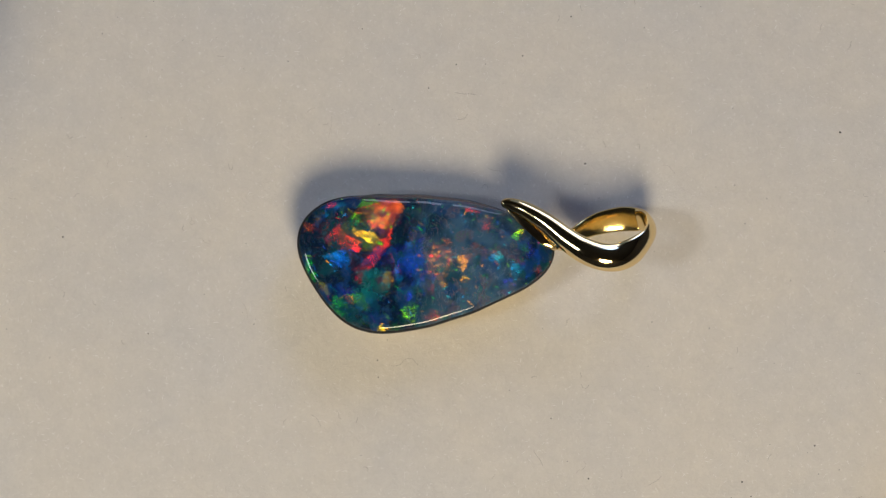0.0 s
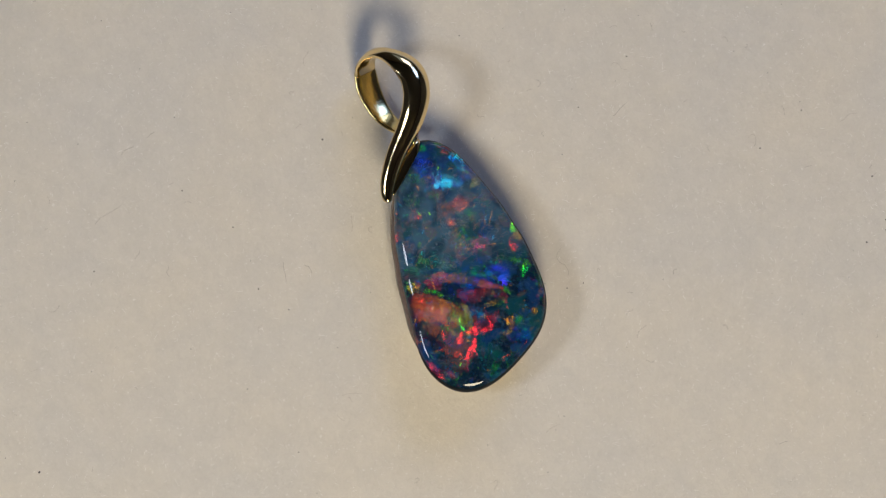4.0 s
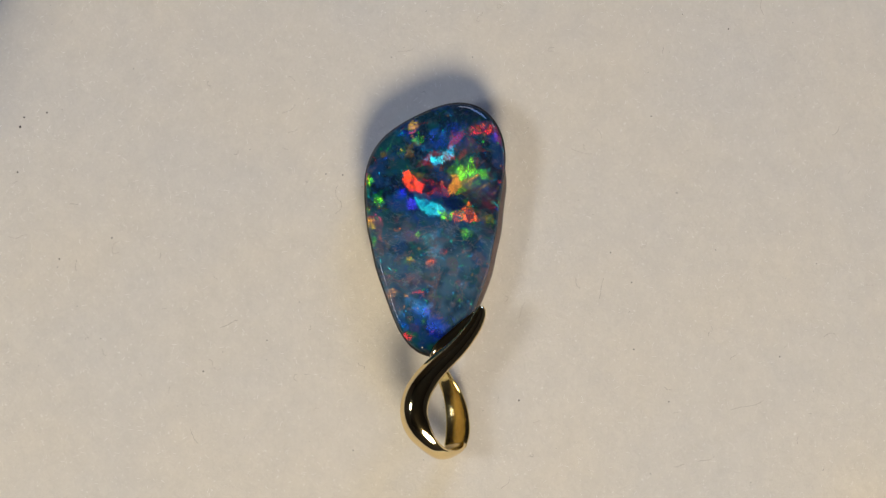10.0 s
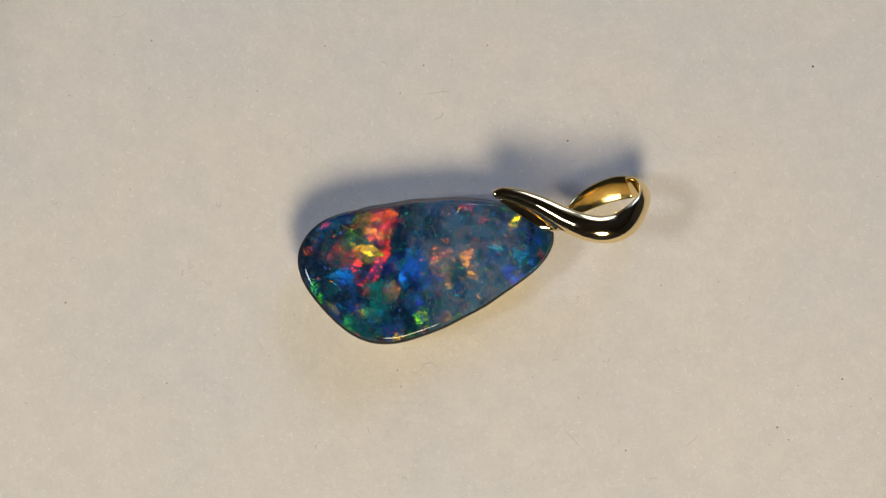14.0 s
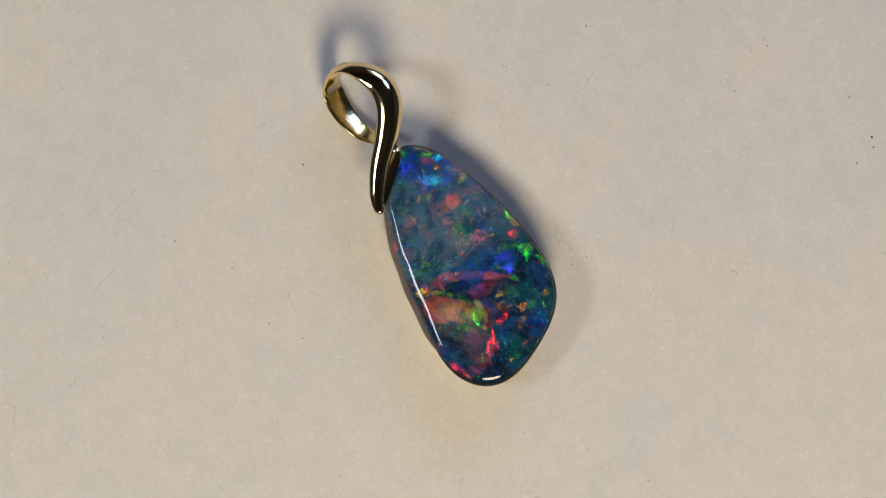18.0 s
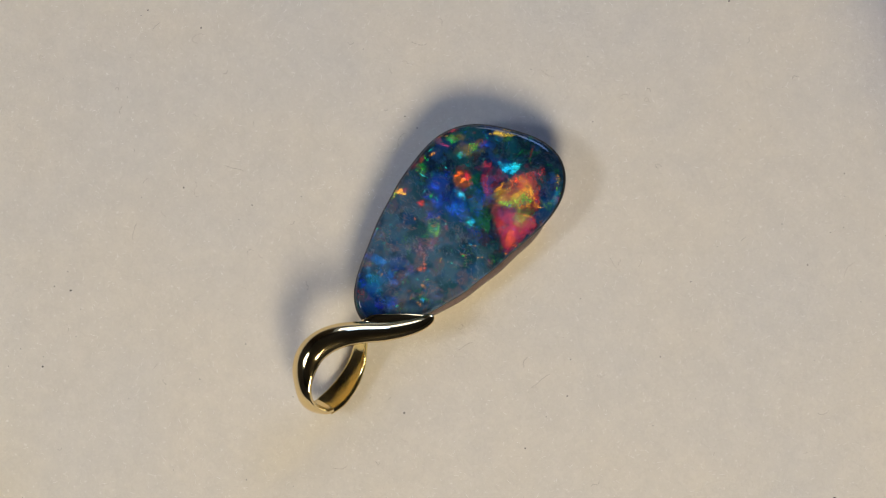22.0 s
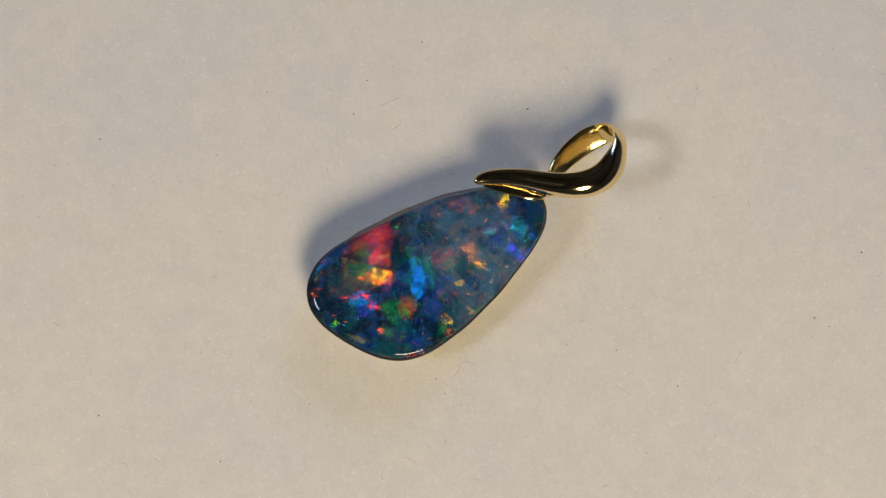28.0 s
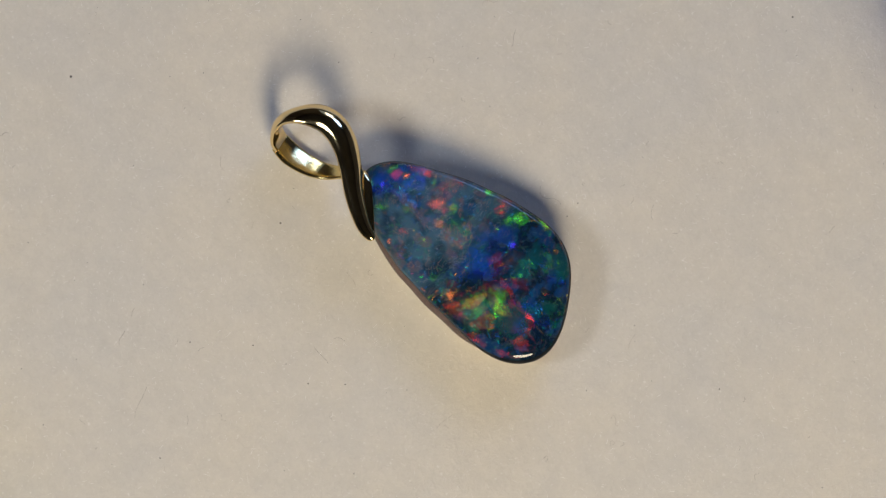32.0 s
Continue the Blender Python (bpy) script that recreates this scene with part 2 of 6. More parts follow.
        # small needles and crumbs, most of them towards the border
        crumbs = (BLUE, BLUE, GREEN, SKY, TEAL, LIME, OCHRE, MAGENTA, VERMILION, AMBER, GREEN, CYAN)
        cool_crumbs = (BLUE, SKY, GREEN, TEAL, CYAN, BLUE, TEAL, OCHRE)
        for _ in range(190):
            b = rnd.uniform(0, 6.283)
            reach = math.sqrt(rnd.uniform(0.12, 1.0))
            r = outline(b) * reach
            cx, cy = STONE.x + r * math.cos(b), STONE.y + r * math.sin(b)
            if cx > -1.5 and rnd.random() < 0.5:
                continue
            long_r, wide_r, turn = rnd.uniform(0.06, 0.26), rnd.uniform(0.03, 0.07), rnd.uniform(0, 3.14)
            if rnd.random() < 0.3:
                # a needle, more or less along the grain of its family
                long_r, wide_r, turn = rnd.uniform(0.3, 0.75), rnd.uniform(0.028, 0.045), a + rnd.gauss(0, 0.35)
            near = np.nonzero((abs(wx - cx) < long_r + 0.2) & (abs(wy - cy) < long_r + 0.2))[0]
            dx, dy = wx[near] - cx, wy[near] - cy
            u, v = (dx * math.cos(turn) + dy * math.sin(turn)) / long_r, (-dx * math.sin(turn) + dy * math.cos(turn)) / wide_r
            mask = (1 - ease(0.7, 1.25, abs(u) + abs(v)))[:, None]
            rgb[near] = rgb[near] * (1 - mask) + np.array(rnd.choice(crumbs if reach > 0.75 else cool_crumbs)) * rnd.choice((0.2, 0.4, 0.7, 1.0) if reach > 0.75 else (0.12, 0.2, 0.35, 0.6)) * mask
        # the milky end is full of tiny sparks
        sparks = (AMBER, ORANGE, CYAN, SKY, LIME, TEAL, OCHRE, GREEN, SKY)
        for _ in range(60):
            cx, cy = rnd.uniform(-2.5, 6.0), rnd.uniform(-4.0, 4.0)
            if math.hypot(cx - STONE.x, cy - STONE.y) > 0.93 * outline(math.atan2(cy - STONE.y, cx - STONE.x)):
                continue
            near = np.nonzero((abs(x - cx) < 0.4) & (abs(y - cy) < 0.4))[0]
            b, long_r, wide_r = rnd.uniform(0, 3.14), rnd.uniform(0.08, 0.28), rnd.uniform(0.04, 0.07)
            u = ((x[near] - cx) * math.cos(b) + (y[near] - cy) * math.sin(b)) / long_r
            v = (-(x[near] - cx) * math.sin(b) + (y[near] - cy) * math.cos(b)) / wide_r
            mask = (1 - ease(0.6, 1.2, np.hypot(u, v)))[:, None]
            rgb[near] = rgb[near] * (1 - mask) + np.array(rnd.choice(sparks)) * rnd.uniform(0.2, 0.7) * mask
        return np.clip(rgb, 0, 2)

    def facets(self, px, py, rnd):
        """A large grain breaks into a few satin facets, each with its own brightness and share of the second colour."""
        count = max(3, min(9, int(len(px) / 420)))
        nearest, level, own = np.full(len(px), 1e9), np.ones(len(px)), np.zeros(len(px))
        if not len(px):
            return level, own
        for _ in range(count):
            i = rnd.randrange(len(px))
            b, squash = rnd.uniform(0, 3.14), rnd.uniform(1.2, 2.2)
            u = (px - px[i]) * math.cos(b) + (py - py[i]) * math.sin(b)
            v = -(px - px[i]) * math.sin(b) + (py - py[i]) * math.cos(b)
            gap = np.hypot(u, v * squash)
            bright, share, slope = rnd.choice((0.35, 0.6, 0.9, 1.1, 1.25)), rnd.uniform(-0.3, 0.6), rnd.uniform(-0.35, 0.35)
            here = gap < nearest
            nearest = np.where(here, gap, nearest)
            level = np.where(here, bright * np.clip(1 + slope * u, 0.5, 1.4), level)
            own = np.where(here, share, own)
        return level, own

    def lay_fan(self, rgb, x, y, shape, colour, drift, power, rnd):
        cx, cy, turn, spread, reach = shape
        near = np.nonzero((abs(x - cx) < 1.2 * reach) & (abs(y - cy) < 1.2 * reach))[0]
        dx, dy = x[near] - cx, y[near] - cy
        for i in range(max(5, int(spread / 7))):
            b = radians(turn + rnd.uniform(-0.5, 0.5) * spread)
            length, wide = reach * rnd.uniform(0.45, 1.0), rnd.uniform(0.025, 0.06)
            u, v = dx * math.cos(b) + dy * math.sin(b), -dx * math.sin(b) + dy * math.cos(b)
            v = v + 0.08 * u * u / reach * rnd.uniform(-1, 1)
            mask = (ease(0, 0.1, u) * (1 - ease(0.75 * length, length, u)) * (1 - ease(0.5 * wide, 1.3 * wide, abs(v))))[:, None]
            mix = rnd.random()
            rgb[near] = rgb[near] * (1 - mask) + (colour * (1 - mix) + drift * mix) * power * rnd.uniform(0.5, 1.1) * mask

    def shader(self):
        self.m, self.nodes, self.links = material("precious_opal")
        n, link = self.nodes, self.links.new
        where = n.new("ShaderNodeTexCoord")
        scale = n.new("ShaderNodeVectorMath")
        scale.operation = "MULTIPLY"
        scale.inputs[1].default_value = (1000, 1000, 0)
        link(where.outputs["Object"], scale.inputs[0])
        self.flat = scale.outputs[0]
        # a warp for the platelets
        place = self.flat
        for size, amount in ((7.0, 0.035), (2.6, 0.11), (0.8, 0.24)):
            noise_n = node(n, "ShaderNodeTexNoise", Scale=size, Detail=1.5, Roughness=0.6)
            combed = n.new("ShaderNodeMapping")
            combed.inputs["Rotation"].default_value = (0, 0, radians(size * 47))
            combed.inputs["Scale"].default_value = (0.45, 1.6, 1) if size > 2 else (1, 1, 1)
            link(self.flat, combed.inputs["Vector"])
            link(combed.outputs[0], noise_n.inputs["Vector"])
            centred = n.new("ShaderNodeVectorMath")
            centred.operation = "SUBTRACT"
            centred.inputs[1].default_value = (0.5, 0.5, 0.5)
            link(noise_n.outputs["Color"], centred.inputs[0])
            moved = n.new("ShaderNodeVectorMath")
            moved.operation = "MULTIPLY_ADD"
            moved.inputs[1].default_value = (amount * 2, amount * 2, 0)
            link(centred.outputs[0], moved.inputs[0])
            link(place, moved.inputs[2])
            place = moved.outputs[0]
        # platelets: long straight-sided cells with their own tilt, on a slow warp of the whole sheet
        splinter = n.new("ShaderNodeMapping")
        splinter.inputs["Rotation"].default_value = (0, 0, radians(55))
        splinter.inputs["Scale"].default_value = (0.85, 1.5, 1)
        link(place, splinter.inputs["Vector"])
        cells = node(n, "ShaderNodeTexVoronoi", Scale=1.5, Randomness=1.0)
        link(splinter.outputs[0], cells.inputs["Vector"])
        sway = node(n, "ShaderNodeTexNoise", Scale=0.7, Detail=3.0, Roughness=0.55)
        link(self.flat, sway.inputs["Vector"])
        tilt = n.new("ShaderNodeVectorMath")
        tilt.operation = "MULTIPLY_ADD"
        tilt.inputs[1].default_value, tilt.inputs[2].default_value = (0.10, 0.10, 0.0), (-0.14, -0.14, 0.0)
        link(cells.outputs["Color"], tilt.inputs[0])
        slow = n.new("ShaderNodeVectorMath")
        slow.operation = "MULTIPLY_ADD"
        slow.inputs[1].default_value = (0.18, 0.18, 0.0)
        link(sway.outputs["Color"], slow.inputs[0])
        link(tilt.outputs[0], slow.inputs[2])
        self.total = None
        for k, kin in enumerate(self.families):
            a, e = radians(kin["azimuth"]), radians(kin["lean"])
            lie = n.new("ShaderNodeVectorMath")
            lie.inputs[1].default_value = (math.sin(e) * math.cos(a), math.sin(e) * math.sin(a), math.cos(e))
            link(slow.outputs[0], lie.inputs[0])
            turn = n.new("ShaderNodeVectorTransform")
            turn.vector_type, turn.convert_from, turn.convert_to = "VECTOR", "OBJECT", "WORLD"
            link(lie.outputs[0], turn.inputs[0])
            unit = n.new("ShaderNodeVectorMath")
            unit.operation = "NORMALIZE"
            link(turn.outputs[0], unit.inputs[0])
            sheets = n.new("ShaderNodeAttribute")
            sheets.attribute_name = "sheets_%d" % k
            level = n.new("ShaderNodeVectorMath")
            level.operation = "SCALE"
            level.inputs["Scale"].default_value = kin["gain"]
            link(sheets.outputs["Color"], level.inputs[0])
            gloss = node(n, "ShaderNodeBsdfAnisotropic", Roughness=kin["rough"])
            gloss.distribution = "GGX"
            link(level.outputs[0], gloss.inputs["Color"])
            link(unit.outputs[0], gloss.inputs["Normal"])
            if self.total is None:
                self.total = gloss.outputs[0]
            else:
                add = n.new("ShaderNodeAddShader")
                link(self.total, add.inputs[0])
                link(gloss.outputs[0], add.inputs[1])
                self.total = add.outputs[0]
        return self.finish()

    def finish(self):
        n, link = self.nodes, self.links.new
        body = n.new("ShaderNodeAttribute")
        body.attribute_name = "body"
        deep = node(n, "ShaderNodeBsdfDiffuse")
        link(body.outputs["Color"], deep.inputs["Color"])
        add = n.new("ShaderNodeAddShader")
        link(self.total, add.inputs[0])
        link(deep.outputs[0], add.inputs[1])
        polish = node(n, "ShaderNodeBsdfAnisotropic", Roughness=0.035)
        polish.inputs["Color"].default_value = (1, 1, 1, 1)
        rim = node(n, "ShaderNodeFresnel", IOR=1.46)
        mix = n.new("ShaderNodeMixShader")
        link(rim.outputs[0], mix.inputs["Fac"])
        link(add.outputs[0], mix.inputs[1])
        link(polish.outputs[0], mix.inputs[2])
        out = n.new("ShaderNodeOutputMaterial")
        link(mix.outputs[0], out.inputs["Surface"])
        return self.m


opal = Opal()
opal.family(278.0, 1)
opal.flash(-2.58, -2.57, 1.07, 2.15, 10, TEAL, 0.25)
opal.flash(-6.23, -3.43, 1.72, 1.29, 0, TEAL, 0.25)
opal.flash(-0.43, -1.50, 1.20, 1.72, 0, OCHRE, 0.30)
opal.flash(-7.95, -4.51, 0.95, 0.69, 0, GREEN, 0.35)
opal.flash(-5.80, 2.93, 0.86, 0.64, 0, LIME, 0.35)
opal.flash(-0.43, -5.15, 0.69, 0.34, 0, RED, 0.25)
opal.flash(3.22, 1.73, 0.26, 0.77, 160, RED, 0.25)
opal.flash(-6.02, -2.36, 0.34, 0.52, 150, RED, 0.35)
opal.shard(((-6.24, -1.93), (-4.11, -1.49), (-4.10, -3.62), (-6.23, -3.63)), TEAL, 0.30)
opal.shard(((-3.69, -0.21), (-1.56, 0.66), (-1.55, -1.90), (-3.24, -3.62)), BLUE, 0.40)
opal.shard(((-6.27, 2.55), (-4.56, 3.20), (-3.50, 3.64), (-3.07, 3.00), (-3.70, 1.72), (-4.77, 1.28), (-5.84, 1.70)), ORANGE, 0.70)
opal.spray(-5.0, 2.1, 1.3, 0.9, 30, (AMBER, YELLOW, AMBER, LIME, RED), 0.95)
opal.shard(((-8.73, 0.83), (-7.97, 1.56), (-7.62, 1.14), (-6.25, 0.21), (-6.59, -0.22), (-7.96, 0.19)), VERMILION, 1.10)
opal.shard(((-6.90, 1.48), (-6.04, 1.06), (-4.89, 0.64), (-5.06, 0.13), (-6.04, 0.29), (-6.77, 0.84)), YELLOW, 1.10)
opal.shard(((-7.96, 0.41), (-6.25, -0.22), (-6.46, -0.56), (-7.74, -0.23)), CRIMSON, 1.00)
opal.shard(((-5.40, -0.22), (-4.12, 1.07), (-3.79, 1.50), (-4.12, 0.22), (-4.96, -1.07), (-5.81, -1.93)), RED, 0.60)
opal.flash(-6.27, 2.34, 0.68, 0.60, 0, OCHRE, 0.60)
opal.flash(-6.61, 2.12, 0.43, 0.34, 0, LIME, 0.50)
opal.flash(-4.89, 0.13, 0.26, 0.17, 0, LIME, 0.70)
opal.flash(-8.62, 3.09, 0.60, 0.21, 20, CRIMSON, 0.60)
opal.flash(-10.19, 1.38, 0.43, 0.34, 0, ORANGE, 0.70)
opal.flash(-7.95, -0.87, 0.77, 0.85, 0, BLUE, 0.90)
opal.flash(-5.82, -1.29, 0.85, 0.34, 50, CRIMSON, 0.70)
opal.flash(-6.53, -2.44, 0.26, 0.26, 0, CRIMSON, 0.50)
opal.shard(((-3.32, -4.90), (-2.60, -4.25), (-1.96, -4.46), (-2.16, -5.32), (-3.02, -5.54)), LIME, 1.10)
opal.flash(-4.51, -6.18, 0.60, 0.34, 10, YELLOW, 0.90)
opal.flash(-3.65, -6.18, 0.34, 0.34, 0, LIME, 0.70)
opal.flash(-2.37, -5.83, 0.34, 0.26, 0, LIME, 0.50)
opal.spray(-0.45, -1.3, 1.0, 0.95, 28, (OCHRE, AMBER, VERMILION, TEAL), 0.80)
opal.flash(1.35, -1.24, 0.34, 0.77, 0, AMBER, 0.90)
opal.flash(1.53, -2.52, 0.43, 0.30, 0, AMBER, 0.80)
opal.flash(-0.05, -2.96, 0.34, 0.26, 0, AMBER, 0.60)
opal.flash(5.48, 0.92, 0.60, 0.34, 30, LIME, 0.90)
opal.flash(3.99, -0.80, 0.60, 0.51, 0, CYAN, 0.60)
opal.flash(6.56, -0.99, 0.85, 1.11, 0, BLUE, 0.80)
opal.flash(5.37, -1.86, 0.43, 0.68, 0, SKY, 0.70)
opal.flash(4.86, -2.71, 0.34, 0.43, 0, VIOLET, 0.70)
opal.flash(2.05, 2.73, 0.60, 0.26, 0, CORAL, 0.50)
opal.flash(3.13, 1.76, 0.60, 0.26, 70, CRIMSON, 0.40)
opal.flash(7.19, 0.80, 0.21, 0.21, 0, ORANGE, 0.70)
opal.flash(-0.88, -5.39, 0.68, 0.26, 10, CRIMSON, 0.60)
opal.flash(-10.30, -1.53, 0.26, 0.60, 0, GREEN, 0.50)
opal.flash(-9.86, -2.38, 0.26, 0.43, 0, GREEN, 0.50)
opal.flash(-7.08, -4.07, 0.34, 0.34, 0, ORANGE, 0.60)
opal.flash(-7.29, -4.50, 0.34, 0.26, 0, LIME, 0.40)
opal.fan(-3.71, 3.64, 215, 50, 3.41, ORANGE, 0.40)
opal.close_family()
opal.family(233.1, 2)
opal.flash(5.63, -0.14, 1.72, 1.72, 135, BLUE, 0.35)
opal.flash(-6.83, -1.68, 1.72, 1.29, 135, BLUE, 0.25)
opal.flash(-10.02, -2.45, 2.58, 0.60, 140, TEAL, 0.25)
opal.flash(-4.86, -2.44, 1.20, 1.20, 135, GREEN, 0.33)
opal.flash(-2.73, 0.30, 0.86, 1.29, 135, GREEN, 0.25)
opal.flash(0.31, -0.91, 0.69, 0.60, 135, MAGENTA, 0.35)
opal.flash(2.89, 2.59, 0.60, 0.43, 135, RED, 0.25)
opal.shard(((-6.23, 3.29), (-4.00, 3.63), (-2.79, 3.65), (-2.84, 2.98), (-3.43, 1.58), (-4.41, 0.45), (-5.22, 0.53), (-6.09, 1.79), (-6.70, 2.68)), CORAL, 1.10)
opal.shard(((-6.68, 1.48), (-5.01, 0.75), (-4.41, 0.45), (-5.08, -0.67), (-5.96, -0.72), (-6.60, 0.21), (-6.91, 0.63)), ORANGE, 1.10)
opal.shard(((-5.06, -0.22), (-4.66, -0.49), (-5.62, -1.22), (-5.90, -0.78)), CORAL, 0.90)
opal.shard(((-7.31, 2.79), (-6.33, 1.96), (-7.13, 1.02), (-8.18, 0.55), (-8.25, 1.21)), OCHRE, 0.30)
opal.shard(((-8.78, 0.54), (-8.32, -0.21), (-7.20, -0.40), (-8.16, -0.66), (-8.86, -0.16)), CORAL, 0.90)
opal.shard(((-6.96, -0.34), (-7.08, -2.00), (-7.24, -1.55)), CRIMSON, 0.50)
opal.flash(-3.54, 0.92, 0.51, 0.26, 46, GREEN, 0.60)
opal.flash(-4.11, 0.76, 0.21, 0.21, 136, YELLOW, 0.50)
opal.shard(((-3.35, 0.62), (-1.22, -0.86), (-2.09, -2.98), (-4.50, -3.02), (-5.13, -1.22)), TEAL, 0.35)
opal.flash(-5.27, -2.58, 0.85, 1.02, 136, GREEN, 0.35)
opal.flash(-2.83, -3.75, 0.51, 0.85, 136, BLUE, 0.60)
opal.shard(((-2.87, -5.32), (-2.14, -5.79), (-3.01, -6.25), (-3.37, -6.02)), ORANGE, 0.90)
opal.flash(-5.42, -6.41, 0.68, 0.21, 166, ORANGE, 0.90)
opal.flash(-3.79, -6.09, 0.43, 0.17, 176, AMBER, 0.80)
opal.flash(-6.29, -4.37, 0.68, 0.38, 136, YELLOW, 0.70)
opal.flash(-7.77, -2.71, 0.34, 0.21, 136, YELLOW, 0.50)
opal.flash(-9.87, -1.08, 0.26, 0.17, 136, GREEN, 0.50)
opal.flash(-10.35, -1.51, 0.21, 0.13, 136, GREEN, 0.50)
opal.fan(-10.89, 0.20, 301, 40, 2.13, GREEN, 0.30)
opal.flash(5.61, 0.97, 0.85, 0.34, 36, YELLOW, 0.60)
opal.flash(5.59, -1.81, 0.77, 0.26, 51, CYAN, 0.90)
opal.flash(4.85, -2.88, 0.34, 0.85, 136, BLUE, 0.90)
opal.flash(5.27, -0.91, 0.85, 0.68, 136, SKY, 0.50)
opal.flash(1.60, -1.33, 0.68, 0.34, 106, ORANGE, 0.55)
opal.flash(1.60, -1.81, 0.26, 0.17, 136, AMBER, 0.40)
opal.flash(2.81, 2.07, 0.68, 0.51, 136, MAGENTA, 0.40)
opal.flash(3.01, 1.23, 0.21, 0.21, 136, AMBER, 0.60)
opal.flash(-0.01, -1.14, 0.68, 0.85, 136, MAGENTA, 0.35)
opal.flash(-8.79, 3.22, 0.60, 0.21, 21, CRIMSON, 0.80)
opal.flash(-6.75, 3.74, 0.43, 0.26, 1, AMBER, 0.60)
opal.flash(-3.64, -0.59, 1.02, 0.26, 116, SKY, 0.35)
opal.close_family()
opal.family(188.3, 3)
opal.flash(-5.17, 2.77, 1.72, 1.93, 70, CRIMSON, 0.12)
opal.flash(-2.57, -0.23, 2.15, 1.29, 90, BLUE, 0.35)
opal.flash(-9.46, 1.02, 1.72, 0.86, 90, TEAL, 0.35)
opal.flash(-3.66, 2.13, 1.20, 0.69, 60, CRIMSON, 0.22)
opal.flash(-0.62, -2.58, 1.12, 0.69, 90, MAGENTA, 0.21)
opal.flash(2.81, -1.49, 1.38, 0.52, 100, OCHRE, 0.30)
opal.shard(((-3.67, 3.83), (-4.70, 1.68), (-6.62, 1.85), (-7.08, 3.34)), CRIMSON, 0.12)
opal.shard(((-3.24, 3.41), (-4.06, 1.69), (-4.70, 1.68), (-4.08, 2.97)), CORAL, 0.50)
opal.shard(((-6.19, 1.78), (-4.88, 0.18), (-6.17, 0.58), (-7.04, 1.63), (-6.88, 1.94)), CORAL, 0.70)
opal.shard(((-7.49, 2.48), (-7.25, 1.20), (-6.81, 0.78), (-6.58, -0.07), (-7.00, -0.50), (-8.07, -0.22), (-8.81, 0.53), (-8.11, 1.61)), VERMILION, 1.15)
opal.shard(((-6.58, -0.07), (-6.14, -0.91), (-5.89, -2.74), (-6.54, -2.33), (-7.07, -1.14), (-7.13, -0.29)), CORAL, 1.10)
opal.shard(((-3.30, 2.13), (-4.04, 0.84), (-4.79, 0.10), (-4.68, 0.61), (-3.72, 1.70)), YELLOW, 0.50)
opal.flash(-2.38, 3.30, 0.43, 0.51, 91, LIME, 0.70)
opal.flash(-2.46, 2.79, 0.34, 0.26, 91, OCHRE, 0.50)
opal.flash(-7.58, 2.77, 0.43, 0.21, 76, AMBER, 0.70)
opal.shard(((-0.66, 2.83), (-0.18, -0.15), (-1.88, -0.61), (-2.35, 1.94)), TEAL, 0.35)
opal.shard(((-1.45, -0.60), (-2.66, -4.47), (-4.37, -4.08), (-3.58, -1.07)), BLUE, 0.45)
opal.flash(-2.88, -4.05, 0.43, 0.43, 91, BLUE, 0.90)
opal.flash(-3.82, -3.98, 0.34, 0.34, 91, BLUE, 0.90)
opal.flash(0.55, 1.78, 0.21, 0.21, 91, LIME, 0.45)
opal.flash(4.75, -1.34, 0.77, 0.68, 91, CYAN, 0.90)
opal.flash(5.63, -2.69, 0.51, 0.60, 91, CYAN, 1.00)
opal.flash(6.39, -2.29, 0.51, 0.30, 31, BLUE, 1.00)
opal.flash(4.34, -2.20, 0.43, 0.34, 91, SKY, 0.80)
opal.flash(5.81, -1.10, 0.60, 0.43, 91, TEAL, 0.70)
opal.flash(2.62, -1.38, 0.94, 0.43, 91, ORANGE, 0.30)
opal.flash(1.54, -0.97, 0.51, 0.26, 91, RED, 0.30)
opal.flash(-0.72, -5.07, 0.77, 0.26, 151, CORAL, 0.60)
opal.flash(-0.07, -5.70, 0.51, 0.26, 151, LIME, 0.70)
opal.flash(-2.20, -5.95, 0.17, 0.43, 91, ORANGE, 0.80)
opal.flash(-4.97, -6.22, 0.21, 0.34, 91, AMBER, 0.80)
opal.flash(-7.16, -3.49, 0.43, 0.51, 91, AMBER, 0.80)
opal.flash(-7.81, -2.65, 0.60, 0.26, 71, LIME, 0.60)
opal.flash(-8.14, -3.51, 0.68, 0.21, 91, SKY, 0.60)
opal.flash(-6.57, -5.19, 0.34, 0.26, 91, YELLOW, 0.60)
opal.flash(-8.57, 3.22, 0.17, 0.26, 91, CRIMSON, 0.80)
opal.flash(-6.66, 3.86, 0.17, 0.85, 91, ORANGE, 0.60)
opal.fan(-10.68, 2.20, 331, 70, 2.56, GREEN, 0.35)
opal.fan(-5.30, -0.25, 286, 50, 3.20, OCHRE, 0.40)
opal.close_family()
opal.family(148.5, 4)
opal.flash(-3.10, -1.06, 2.58, 1.29, 70, BLUE, 0.21)
opal.flash(-5.21, 1.79, 1.81, 1.72, 50, GREEN, 0.15)
opal.flash(-8.72, 0.23, 2.15, 0.86, 50, BLUE, 0.25)
opal.flash(2.74, -3.10, 1.81, 0.86, 75, RED, 0.11)
opal.flash(2.02, -1.95, 0.69, 0.52, 50, CRIMSON, 0.18)
opal.flash(5.06, -3.34, 0.60, 0.43, 50, CRIMSON, 0.18)
opal.flash(-6.49, 3.41, 0.95, 0.26, 25, RED, 0.41)
